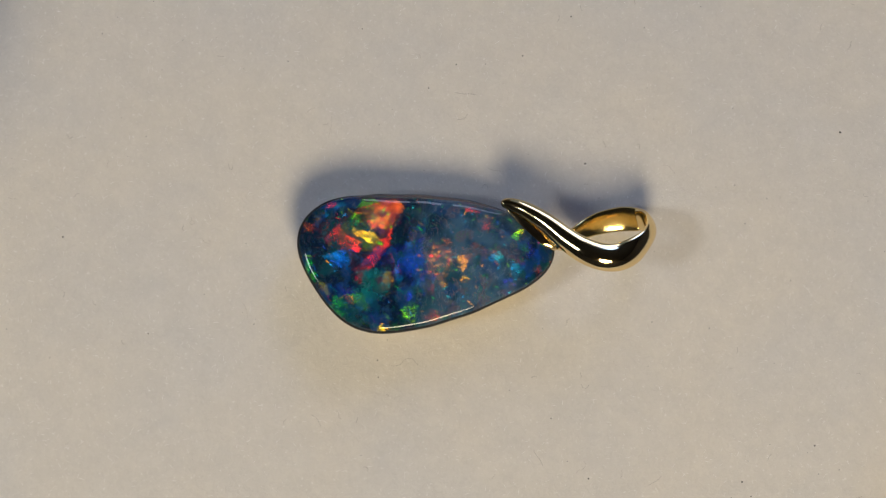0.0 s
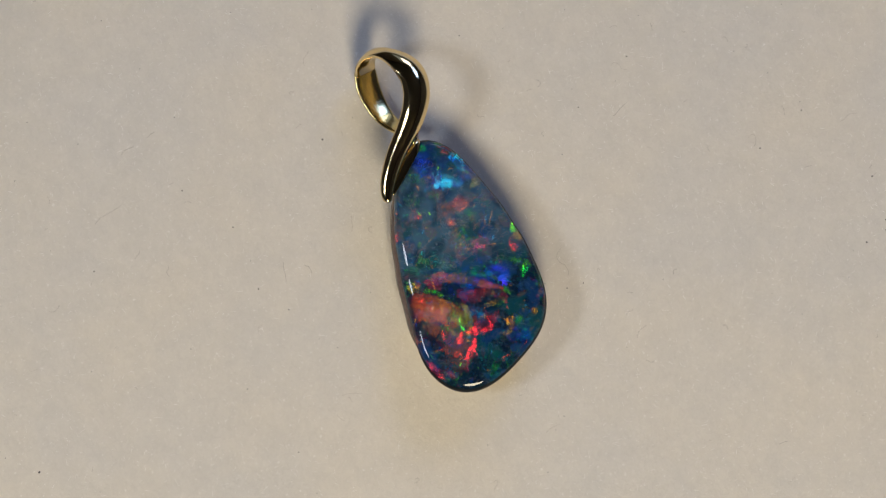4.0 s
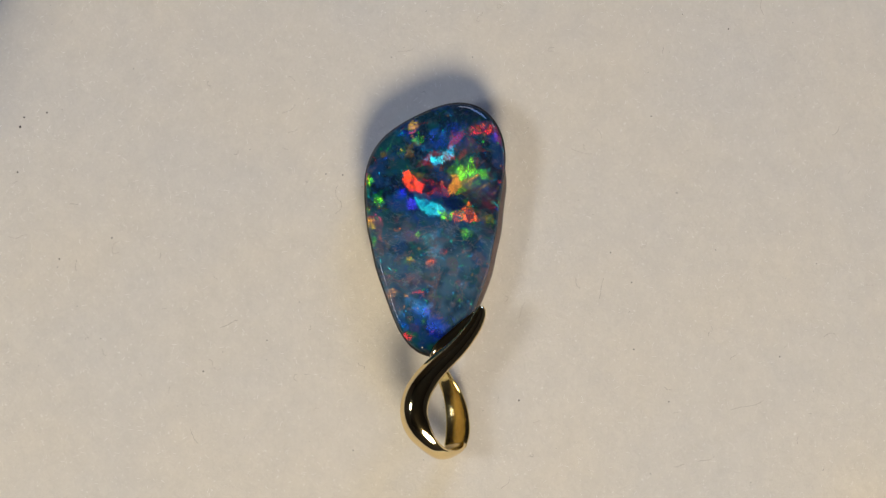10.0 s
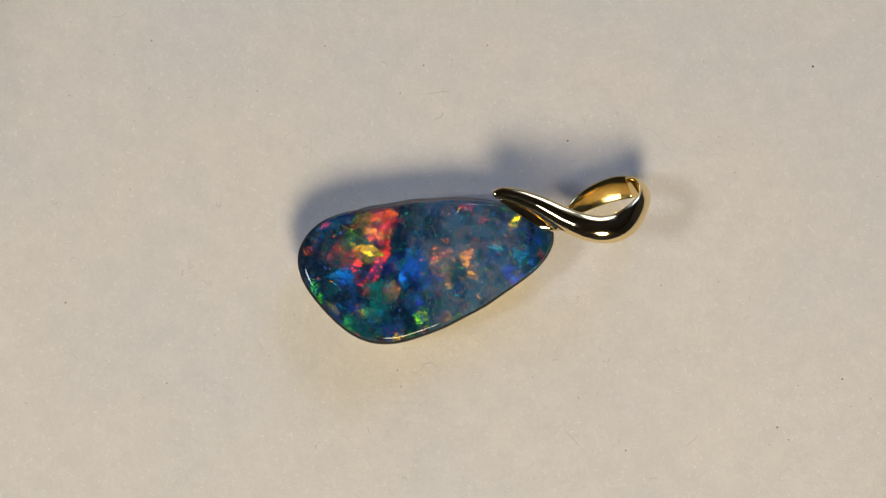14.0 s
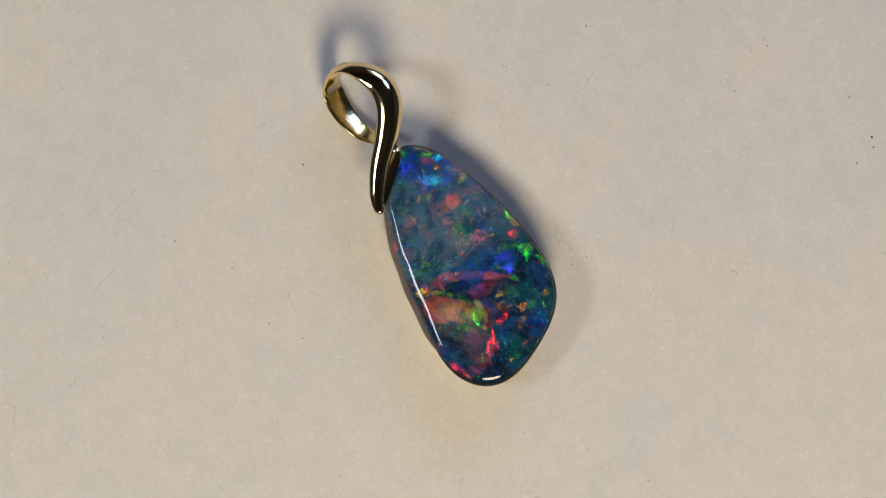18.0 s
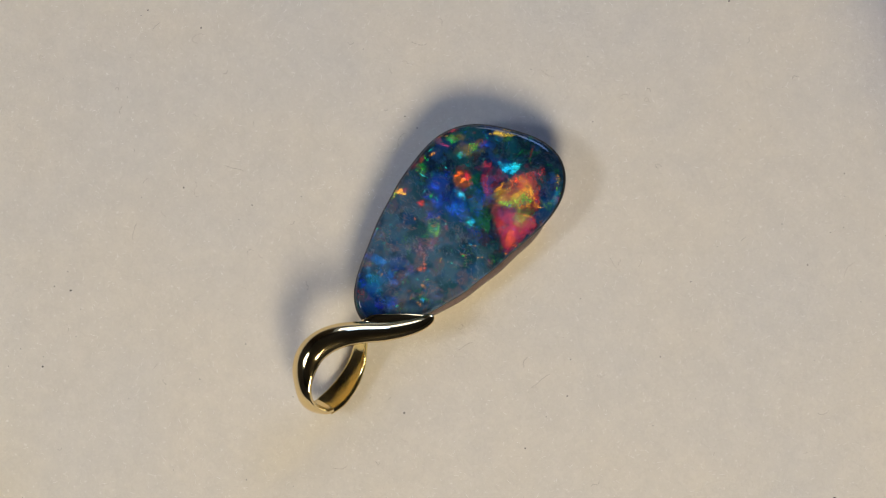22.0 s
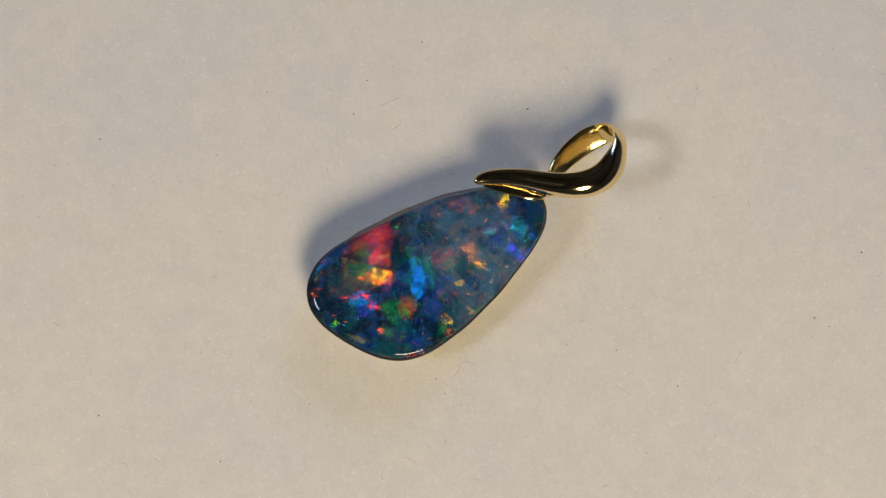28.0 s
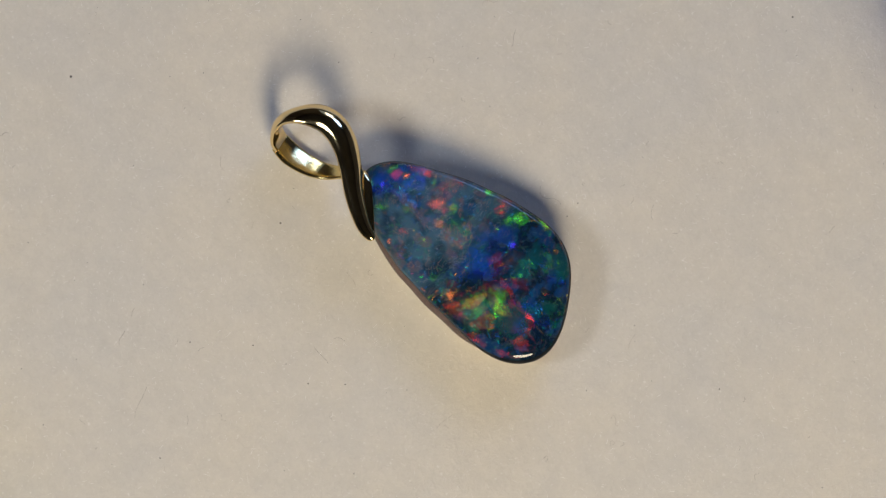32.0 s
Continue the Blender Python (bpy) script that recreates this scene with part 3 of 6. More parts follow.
opal.flash(-2.68, 2.49, 0.52, 0.47, 50, OCHRE, 0.35)
opal.flash(2.94, 1.19, 0.52, 0.34, 50, RED, 0.18)
opal.flash(5.22, -0.85, 0.38, 0.30, 51, CYAN, 0.80)
opal.flash(6.61, -0.22, 0.21, 0.30, 51, VIOLET, 0.90)
opal.flash(7.36, 0.22, 0.21, 0.21, 51, LIME, 0.40)
opal.flash(6.90, -1.83, 0.60, 0.30, 71, LIME, 0.40)
opal.flash(6.45, -1.57, 0.51, 0.43, 51, MAGENTA, 0.29)
opal.flash(5.74, -1.98, 0.34, 0.17, 81, ORANGE, 0.50)
opal.flash(5.73, -2.80, 0.43, 0.21, 31, ORANGE, 0.43)
opal.flash(4.73, -3.36, 0.34, 0.34, 51, CRIMSON, 0.36)
opal.flash(2.54, -2.14, 0.77, 0.43, 81, ORANGE, 0.36)
opal.flash(2.31, -3.98, 0.60, 0.34, 81, RED, 0.25)
opal.flash(1.39, -1.04, 0.43, 0.26, 51, CRIMSON, 0.25)
opal.flash(1.35, -2.66, 0.34, 0.34, 51, GREEN, 0.40)
opal.flash(1.86, -2.63, 0.21, 0.21, 51, VIOLET, 0.40)
opal.flash(0.41, -5.30, 0.21, 0.34, 51, GREEN, 0.70)
opal.flash(-1.33, -4.88, 0.68, 0.34, 51, RED, 0.36)
opal.shard(((-1.64, -1.06), (-2.46, -4.79), (-3.79, -3.71), (-3.17, -0.92)), BLUE, 0.50)
opal.flash(-2.72, -5.24, 0.51, 0.34, 51, GREEN, 1.00)
opal.flash(-2.26, -4.67, 0.26, 0.26, 51, GREEN, 0.80)
opal.flash(-4.27, -6.34, 0.77, 0.30, 26, LIME, 0.64)
opal.flash(-3.72, -3.49, 0.38, 0.38, 51, VIOLET, 0.90)
opal.flash(-5.72, -2.70, 0.94, 0.77, 81, GREEN, 0.40)
opal.flash(-5.38, -2.42, 0.43, 0.34, 51, LIME, 0.32)
opal.flash(-2.73, 2.68, 0.60, 0.43, 51, OCHRE, 0.60)
opal.flash(-3.57, 1.16, 0.43, 0.21, 71, OCHRE, 0.40)
opal.shard(((-3.88, 2.95), (-5.56, 1.56), (-6.82, 2.04), (-5.75, 3.36)), TEAL, 0.35)
opal.flash(-6.09, 0.90, 1.02, 1.02, 51, GREEN, 0.35)
opal.shard(((-5.88, 0.83), (-5.83, -0.14), (-6.58, 0.64), (-6.76, 1.44), (-6.29, 1.33)), GREEN, 1.00)
opal.shard(((-7.82, -0.56), (-8.54, -0.42), (-9.17, -0.18), (-9.06, 0.28), (-8.35, 0.15)), CORAL, 0.72)
opal.flash(-7.54, -1.22, 0.51, 0.17, 121, CRIMSON, 0.43)
opal.flash(-7.87, -0.96, 0.43, 0.34, 51, BLUE, 0.60)
opal.flash(-8.53, -1.09, 0.30, 0.38, 51, SKY, 0.80)
opal.flash(-8.28, -4.03, 0.34, 0.38, 51, BLUE, 0.90)
opal.flash(-6.98, 3.54, 0.60, 0.21, 16, CORAL, 0.90)
opal.shard(((-8.15, 3.11), (-8.95, 2.66), (-9.83, 2.39), (-9.68, 2.71), (-8.91, 3.18)), CORAL, 0.79)
opal.flash(-7.90, -2.69, 0.26, 0.26, 51, YELLOW, 0.40)
opal.flash(-6.50, -5.36, 0.34, 0.21, 51, OCHRE, 0.40)
opal.fan(-3.77, -0.98, 271, 60, 2.56, OCHRE, 0.25)
opal.close_family()
opal.family(101.6, 5)
opal.flash(-7.37, -2.63, 2.15, 1.29, 4, BLUE, 0.25)
opal.flash(-6.18, -4.49, 0.69, 0.69, 4, GREEN, 0.21)
opal.flash(-3.73, -2.40, 0.69, 0.60, 4, CYAN, 0.25)
opal.flash(-5.85, 0.48, 0.95, 0.43, 149, LIME, 0.20)
opal.flash(3.65, 0.23, 0.64, 0.60, 4, CYAN, 0.25)
opal.flash(2.60, -0.27, 0.47, 0.43, 4, RED, 0.18)
opal.flash(7.62, -1.24, 0.34, 0.39, 4, AMBER, 0.35)
opal.flash(-1.60, -2.69, 0.26, 0.52, 174, VERMILION, 0.25)
opal.flash(-6.00, 1.55, 1.46, 0.06, 136, AMBER, 0.25)
opal.flash(-8.32, 2.05, 0.69, 0.06, 134, SKY, 0.35)
opal.flash(-2.71, -1.30, 1.02, 1.02, 180, BLUE, 0.60)
opal.flash(7.22, -2.19, 0.26, 0.34, 180, CORAL, 0.36)
opal.flash(5.74, -1.03, 0.34, 0.21, 180, CRIMSON, 0.43)
opal.flash(6.47, 0.24, 0.51, 0.34, 180, BLUE, 0.90)
opal.flash(5.39, -2.40, 0.26, 0.43, 180, SKY, 0.50)
opal.flash(7.61, -1.34, 0.26, 0.43, 180, OCHRE, 0.50)
opal.flash(5.61, 0.59, 0.60, 0.26, 20, GREEN, 0.40)
opal.flash(-0.60, -5.79, 0.26, 0.34, 180, YELLOW, 0.40)
opal.flash(-0.17, -5.02, 0.26, 0.21, 180, VIOLET, 0.60)
opal.flash(-0.93, -2.89, 0.21, 0.51, 180, ORANGE, 0.43)
opal.flash(-1.65, -2.46, 0.17, 0.34, 180, CORAL, 0.36)
opal.shard(((-4.00, -2.79), (-4.64, -3.00), (-4.51, -2.15), (-4.08, -1.94)), AMBER, 0.90)
opal.shard(((-4.21, -1.94), (-4.72, -1.51), (-4.55, -0.44), (-4.08, -0.14)), MAGENTA, 0.50)
opal.flash(-2.51, -3.65, 0.26, 0.43, 180, BLUE, 0.80)
opal.shard(((-8.47, 1.28), (-9.02, 0.13), (-9.32, 0.86), (-8.68, 1.71)), CRIMSON, 0.72)
opal.flash(-8.26, -1.28, 0.34, 0.51, 180, SKY, 0.90)
opal.flash(-8.06, -3.12, 0.30, 0.34, 180, BLUE, 0.90)
opal.flash(-7.41, -1.07, 0.43, 0.17, 180, SKY, 0.60)
opal.flash(-6.56, -3.85, 0.60, 0.43, 180, GREEN, 0.50)
opal.flash(-9.25, -3.41, 0.34, 0.43, 180, LIME, 0.32)
opal.flash(-3.99, 1.26, 0.94, 0.34, 10, RED, 0.29)
opal.flash(-6.34, 0.21, 0.94, 0.34, 160, OCHRE, 0.35)
opal.flash(-6.76, 1.27, 1.54, 0.07, 145, LIME, 0.32)
opal.flash(-5.69, 1.06, 1.19, 0.06, 150, LIME, 0.24)
opal.flash(-9.53, 1.93, 0.51, 0.26, 30, AMBER, 0.50)
opal.flash(2.20, -0.04, 0.26, 0.34, 180, CRIMSON, 0.29)
opal.flash(-2.49, 0.40, 0.30, 0.60, 180, LIME, 0.28)
opal.flash(0.69, -3.87, 0.34, 0.26, 180, GREEN, 0.40)
opal.fan(6.25, 0.16, 190, 80, 2.13, GREEN, 0.40)
opal.close_family()
opal.family(56.6, 6)
opal.flash(-4.34, -1.34, 1.72, 1.72, 139, BLUE, 0.35)
opal.flash(-7.18, 0.31, 1.12, 0.56, 154, AMBER, 0.35)
opal.flash(-6.53, 2.03, 0.95, 0.60, 139, GREEN, 0.25)
opal.flash(-0.17, -2.15, 0.69, 0.60, 139, GREEN, 0.16)
opal.flash(-4.58, 2.60, 0.52, 0.77, 109, VERMILION, 0.14)
opal.flash(-6.29, 0.67, 1.12, 0.34, 149, LIME, 0.35)
opal.flash(-7.34, 1.88, 0.60, 0.43, 139, VERMILION, 0.22)
opal.flash(-9.06, 1.11, 0.43, 0.60, 139, RED, 0.15)
opal.flash(-2.86, -5.51, 0.43, 0.52, 139, GREEN, 0.35)
opal.flash(-9.71, -3.20, 0.95, 0.21, 124, YELLOW, 0.35)
opal.flash(-6.06, 1.39, 2.06, 0.06, 140, AMBER, 0.41)
opal.flash(-8.08, 1.96, 0.06, 1.12, 134, VERMILION, 0.15)
opal.flash(-2.27, -1.75, 1.71, 0.85, 109, BLUE, 0.60)
opal.shard(((-7.34, -1.88), (-7.75, -1.25), (-8.32, -0.93), (-8.42, -0.39), (-7.60, -0.42), (-7.01, -1.04)), SKY, 1.15)
opal.shard(((-0.05, -5.91), (-0.69, -5.47), (-0.68, -4.81), (-0.25, -5.29), (0.13, -5.50)), AMBER, 1.10)
opal.flash(-0.00, -5.79, 0.21, 0.21, 139, LIME, 0.80)
opal.shard(((-3.98, -3.09), (-4.86, -3.45), (-4.85, -2.45), (-4.80, -1.94), (-4.05, -2.18), (-3.77, -2.71)), ORANGE, 0.90)
opal.flash(-4.77, -2.69, 0.43, 0.51, 139, CRIMSON, 0.60)
opal.flash(-2.63, -3.80, 0.34, 0.30, 139, BLUE, 1.00)
opal.flash(-3.61, -2.00, 0.60, 0.26, 99, CYAN, 0.80)
opal.flash(-2.70, 0.03, 0.51, 0.43, 89, CYAN, 0.80)
opal.shard(((-5.55, -0.33), (-7.05, -0.44), (-7.56, 0.28), (-7.93, 1.16), (-7.53, 1.95), (-7.22, 2.63), (-5.50, 1.04)), AMBER, 0.40)
opal.shard(((-5.27, -0.00), (-7.03, 1.23), (-7.26, 2.27), (-5.44, 1.10)), LIME, 0.70)
opal.flash(-7.10, 0.16, 0.60, 0.34, 159, ORANGE, 0.43)
opal.flash(-7.44, 2.26, 0.21, 0.21, 139, CORAL, 0.50)
opal.flash(-8.91, 0.88, 0.60, 0.30, 164, CRIMSON, 0.43)
opal.flash(-4.04, 1.75, 0.45, 0.70, 159, RED, 0.19)
opal.shard(((-3.60, 2.78), (-4.49, 2.53), (-4.45, 3.23), (-3.71, 3.44), (-3.32, 3.11)), ORANGE, 0.95)
opal.flash(-8.83, 3.06, 0.85, 0.21, 29, CYAN, 0.90)
opal.flash(-9.76, 2.17, 0.17, 0.34, 139, YELLOW, 0.60)
opal.flash(-9.12, -3.16, 0.85, 0.21, 129, YELLOW, 0.50)
opal.flash(-6.73, -3.99, 0.34, 0.34, 139, LIME, 0.50)
opal.flash(-5.72, -4.12, 0.43, 0.21, 139, CYAN, 0.50)
opal.flash(-6.07, -5.51, 0.51, 0.34, 139, GREEN, 0.40)
opal.flash(-7.43, -3.49, 0.60, 0.34, 139, BLUE, 0.50)
opal.flash(-0.92, -3.59, 0.26, 0.26, 139, RED, 0.50)
opal.flash(-1.11, -1.06, 0.17, 0.43, 139, CORAL, 0.50)
opal.flash(-0.18, -1.29, 0.68, 0.60, 139, LIME, 0.35)
opal.flash(-1.02, -2.26, 0.68, 0.34, 139, VIOLET, 0.40)
opal.flash(4.75, -3.41, 0.43, 0.34, 139, BLUE, 0.90)
opal.flash(5.25, -3.16, 0.34, 0.21, 139, CRIMSON, 0.40)
opal.flash(1.84, -0.78, 0.34, 0.26, 139, ORANGE, 0.40)
opal.flash(2.44, 0.11, 0.43, 0.26, 139, ORANGE, 0.35)
opal.flash(3.75, -1.30, 1.28, 0.85, 109, BLUE, 0.50)
opal.flash(6.07, 0.08, 1.02, 0.60, 119, BLUE, 0.50)
opal.flash(-6.68, 2.28, 1.19, 0.07, 139, AMBER, 0.60)
opal.flash(-5.61, 2.54, 0.85, 0.51, 139, GREEN, 0.35)
opal.flash(-6.65, -5.86, 0.34, 0.17, 139, CRIMSON, 0.35)
opal.fan(-5.13, 0.16, 159, 50, 2.99, AMBER, 0.50)
opal.close_family()
opal.family(11.5, 7)
opal.flash(-8.17, -0.29, 2.15, 1.29, 94, BLUE, 0.35)
opal.flash(5.99, 0.58, 1.81, 1.07, 94, BLUE, 0.35)
opal.flash(0.46, -0.62, 0.86, 0.95, 94, SKY, 0.16)
opal.flash(5.01, -0.99, 0.77, 0.52, 94, VIOLET, 0.35)
opal.flash(-1.17, 1.44, 0.47, 0.43, 94, LIME, 0.35)
opal.flash(3.89, -3.85, 0.77, 0.21, 94, AMBER, 0.35)
opal.flash(1.42, -0.77, 0.47, 0.34, 94, VERMILION, 0.35)
opal.shard(((-7.18, -2.55), (-7.51, -2.29), (-6.69, -1.94), (-6.56, -1.20), (-7.26, -0.63), (-7.87, -0.14), (-6.89, -0.07), (-6.18, -0.73), (-6.09, -1.58), (-6.44, -2.26)), SKY, 1.10)
opal.shard(((-5.21, -3.76), (-5.55, -3.36), (-4.76, -2.72), (-4.33, -1.95), (-3.79, -2.19), (-3.99, -3.07), (-4.37, -3.54)), VERMILION, 1.15)
opal.flash(-4.43, -0.97, 0.77, 0.43, 76, CRIMSON, 0.70)
opal.shard(((-4.08, -0.29), (-5.63, 0.19), (-5.51, 1.06), (-4.92, 1.55), (-3.96, 0.58)), OCHRE, 0.70)
opal.shard(((-5.84, 0.17), (-6.53, 0.52), (-5.92, 0.89), (-6.91, 1.34), (-6.21, 1.63), (-5.60, 1.91), (-5.53, 1.27), (-5.04, 0.68)), LIME, 1.00)
opal.shard(((-6.24, 1.84), (-6.10, 2.58), (-5.49, 2.91), (-5.42, 2.23)), GREEN, 0.90)
opal.flash(-5.11, 1.32, 1.11, 0.09, 134, AMBER, 0.90)
opal.flash(-4.80, 2.42, 0.60, 0.06, 131, AMBER, 0.60)
opal.shard(((-3.23, -3.42), (-3.40, -2.58), (-2.48, -2.35), (-2.50, -3.04)), VIOLET, 1.10)
opal.shard(((-3.40, -2.58), (-3.18, -1.48), (-2.72, -0.14), (-2.02, -0.28), (-2.24, -1.38), (-2.58, -2.27)), CYAN, 1.10)
opal.shard(((-2.52, -0.76), (-2.66, 0.51), (-1.92, 0.37), (-1.91, -0.48)), LIME, 0.90)
opal.shard(((-2.51, 0.31), (-3.50, 1.49), (-2.31, 2.48), (-1.93, 1.66), (-1.94, 0.59)), ORANGE, 1.00)
opal.flash(-4.03, -0.71, 0.85, 0.34, 86, RED, 0.50)
opal.shard(((-8.92, 0.82), (-9.63, 1.48), (-9.72, 2.32), (-8.90, 2.63), (-8.81, 1.78), (-8.53, 1.17)), CRIMSON, 0.80)
opal.flash(-8.71, 2.86, 0.34, 0.60, 96, VIOLET, 0.50)
opal.flash(-9.47, 1.92, 0.34, 0.21, 96, ORANGE, 0.60)
opal.flash(-8.90, -3.38, 0.60, 0.30, 136, YELLOW, 0.60)
opal.flash(-8.42, -1.83, 0.85, 0.26, 136, BLUE, 0.70)
opal.flash(-8.19, -3.95, 0.43, 0.34, 96, BLUE, 0.50)
opal.flash(-7.88, -2.84, 0.51, 0.26, 116, GREEN, 0.50)
opal.flash(-4.31, -6.11, 0.21, 0.51, 96, LIME, 0.90)
opal.flash(-3.02, -5.32, 0.43, 0.34, 96, LIME, 0.90)
opal.flash(-1.13, -5.76, 0.43, 0.34, 96, YELLOW, 0.80)
opal.flash(0.33, -5.39, 0.13, 0.51, 96, LIME, 0.60)
opal.flash(-0.67, -2.07, 0.26, 0.26, 96, LIME, 0.45)
opal.flash(-0.15, -0.94, 0.60, 0.85, 96, SKY, 0.30)
opal.flash(1.31, -2.50, 0.34, 0.26, 96, YELLOW, 0.50)
opal.flash(1.48, -0.89, 0.43, 0.34, 96, ORANGE, 0.70)
opal.flash(-1.06, 1.54, 0.60, 0.34, 96, LIME, 0.40)
opal.flash(0.40, -0.02, 0.43, 0.26, 96, CRIMSON, 0.30)
opal.flash(4.02, -3.80, 0.60, 0.34, 96, OCHRE, 0.50)
opal.flash(3.70, -1.60, 0.60, 0.17, 96, CRIMSON, 0.40)
opal.flash(4.94, -1.12, 0.68, 0.43, 96, VIOLET, 0.60)
opal.flash(5.82, -0.51, 2.13, 0.85, 86, BLUE, 0.50)
opal.flash(7.13, -1.96, 0.43, 0.26, 96, CORAL, 0.80)
opal.fan(-3.93, 0.37, 141, 50, 2.77, LIME, 0.40)
opal.close_family()
opal.family(326.5, 8)
opal.flash(-7.70, 1.37, 0.95, 0.86, 48, RED, 0.25)
opal.flash(1.38, -1.80, 0.52, 1.07, 48, OCHRE, 0.35)
opal.flash(-0.22, -1.53, 0.77, 0.60, 48, LIME, 0.35)
opal.flash(-10.59, -1.24, 0.60, 0.69, 48, GREEN, 0.35)
opal.flash(2.64, 1.69, 0.43, 0.56, 48, RED, 0.25)
opal.flash(-1.16, -0.98, 0.47, 0.34, 48, RED, 0.35)
opal.shard(((-9.92, 1.81), (-9.31, 2.41), (-8.94, 1.99), (-9.54, 1.60)), RED, 0.80)
opal.flash(-8.79, 1.31, 0.94, 0.34, 40, RED, 0.60)
opal.shard(((-9.61, 0.72), (-8.83, 0.79), (-8.40, 0.65), (-8.89, 0.39)), CRIMSON, 1.00)
opal.shard(((-7.96, 0.17), (-7.63, 1.56), (-6.89, 1.78), (-6.37, 1.07), (-6.69, 0.22), (-7.33, -0.08)), MAGENTA, 0.60)
opal.shard(((-6.43, 0.01), (-6.35, 0.77), (-5.53, 1.75), (-5.06, 3.31), (-3.72, 3.58), (-2.77, 3.06), (-3.53, 1.48), (-4.63, 0.17), (-5.64, -0.38)), ORANGE, 1.05)
opal.shard(((-7.33, -0.08), (-6.43, 0.01), (-5.45, -0.15), (-4.68, -0.23), (-5.01, -0.62), (-6.08, -0.57)), YELLOW, 1.00)
opal.shard(((-6.16, 0.33), (-5.68, 1.04), (-4.82, 0.60), (-5.22, -0.01)), AMBER, 0.90)
opal.shard(((-4.79, -1.36), (-4.64, -0.38), (-3.86, 0.08), (-3.78, -0.82), (-3.84, -1.88), (-4.08, -2.51)), CRIMSON, 0.95)
opal.shard(((-4.30, -3.44), (-3.95, -2.35), (-3.15, -1.06), (-2.69, 0.49), (-2.47, 1.42), (-2.22, 2.05), (-1.77, 2.12), (-1.74, 1.09), (-2.44, -0.55), (-3.14, -2.18)), ORANGE, 1.00)
opal.shard(((-3.23, 1.50), (-2.18, 2.30), (-1.73, 1.64), (-2.34, 1.04)), CRIMSON, 0.80)
opal.flash(-4.37, -3.66, 0.43, 0.30, 50, LIME, 0.80)
opal.flash(-3.16, -2.73, 0.51, 0.21, 60, LIME, 0.50)
opal.shard(((-3.16, -4.40), (-2.83, -3.00), (-2.28, -3.02), (-2.38, -3.93), (-2.79, -4.42)), VIOLET, 1.15)
opal.flash(-2.89, -2.95, 0.34, 0.17, 70, SKY, 0.60)
opal.flash(-1.98, -3.99, 0.60, 0.26, 60, GREEN, 0.50)
opal.shard(((-0.97, -5.78), (-0.81, -5.25), (0.26, -5.30), (1.05, -5.69), (0.38, -5.96), (-0.37, -6.06)), AMBER, 1.10)
opal.flash(0.23, -5.67, 0.43, 0.26, 10, YELLOW, 0.90)
opal.flash(-3.03, -5.78, 0.30, 0.30, 50, LIME, 0.80)
opal.flash(-2.34, -5.08, 0.34, 0.26, 50, LIME, 0.60)
opal.flash(-2.07, -6.42, 0.43, 0.26, 10, LIME, 0.50)
opal.flash(-0.47, 1.81, 0.43, 0.34, 50, LIME, 0.70)
opal.flash(-1.07, 2.76, 0.68, 0.43, 50, LIME, 0.40)
opal.spray(0.15, -1.3, 0.95, 0.65, 24, (OCHRE, AMBER, LIME, SKY), 0.80)
opal.flash(0.83, -1.61, 0.43, 0.43, 50, LIME, 0.50)
opal.flash(1.68, -0.93, 0.43, 0.34, 50, ORANGE, 0.80)
opal.flash(1.98, -2.57, 0.43, 0.30, 50, LIME, 0.60)
opal.flash(2.26, 2.09, 0.51, 0.34, 50, CORAL, 0.40)
opal.flash(3.12, 1.59, 0.34, 0.26, 50, CORAL, 0.40)
opal.flash(4.19, -3.59, 0.51, 0.34, 100, YELLOW, 0.70)
opal.flash(4.78, -3.08, 0.51, 0.30, 70, BLUE, 0.90)
opal.flash(5.70, -0.12, 1.71, 1.02, 30, BLUE, 0.60)
opal.flash(5.48, 0.62, 0.85, 0.26, 30, GREEN, 0.40)
opal.flash(7.27, 0.63, 0.21, 0.21, 50, ORANGE, 0.80)
opal.flash(7.84, -1.35, 0.34, 0.21, 50, GREEN, 0.70)
opal.flash(-7.72, -4.20, 0.77, 0.94, 50, BLUE, 0.60)
opal.flash(-6.76, -4.05, 0.34, 0.34, 50, GREEN, 0.60)
opal.flash(-9.87, -1.46, 0.34, 0.43, 50, GREEN, 0.50)
opal.flash(-6.71, -6.32, 0.13, 0.34, 50, CORAL, 0.60)
opal.flash(-5.58, -6.43, 0.17, 0.21, 50, CORAL, 0.60)
opal.fan(-10.31, -0.65, 330, 30, 2.56, GREEN, 0.25)
opal.close_family()
opal.family(256.9, 9)
opal.flash(-3.38, -0.99, 1.29, 2.15, 159, TEAL, 0.21)
opal.flash(-4.62, 2.94, 1.63, 1.12, 174, RED, 0.34)
opal.flash(-0.51, -0.72, 1.07, 1.20, 159, RED, 0.13)
opal.flash(-5.64, -2.66, 0.95, 0.95, 159, GREEN, 0.30)
opal.flash(-5.21, -5.13, 0.95, 0.60, 159, BLUE, 0.35)
opal.flash(5.81, -1.32, 0.60, 0.60, 159, SKY, 0.35)
opal.flash(-2.94, 2.53, 0.52, 0.60, 159, MAGENTA, 0.16)
opal.flash(-5.81, 2.25, 0.60, 0.34, 129, LIME, 0.35)
opal.flash(2.37, 2.55, 0.43, 0.43, 159, MAGENTA, 0.16)
opal.flash(3.49, 1.88, 0.21, 0.52, 159, RED, 0.20)
opal.flash(-10.03, 1.48, 0.34, 0.21, 159, VERMILION, 0.35)
opal.flash(7.54, 1.01, 0.26, 0.26, 159, VERMILION, 0.35)
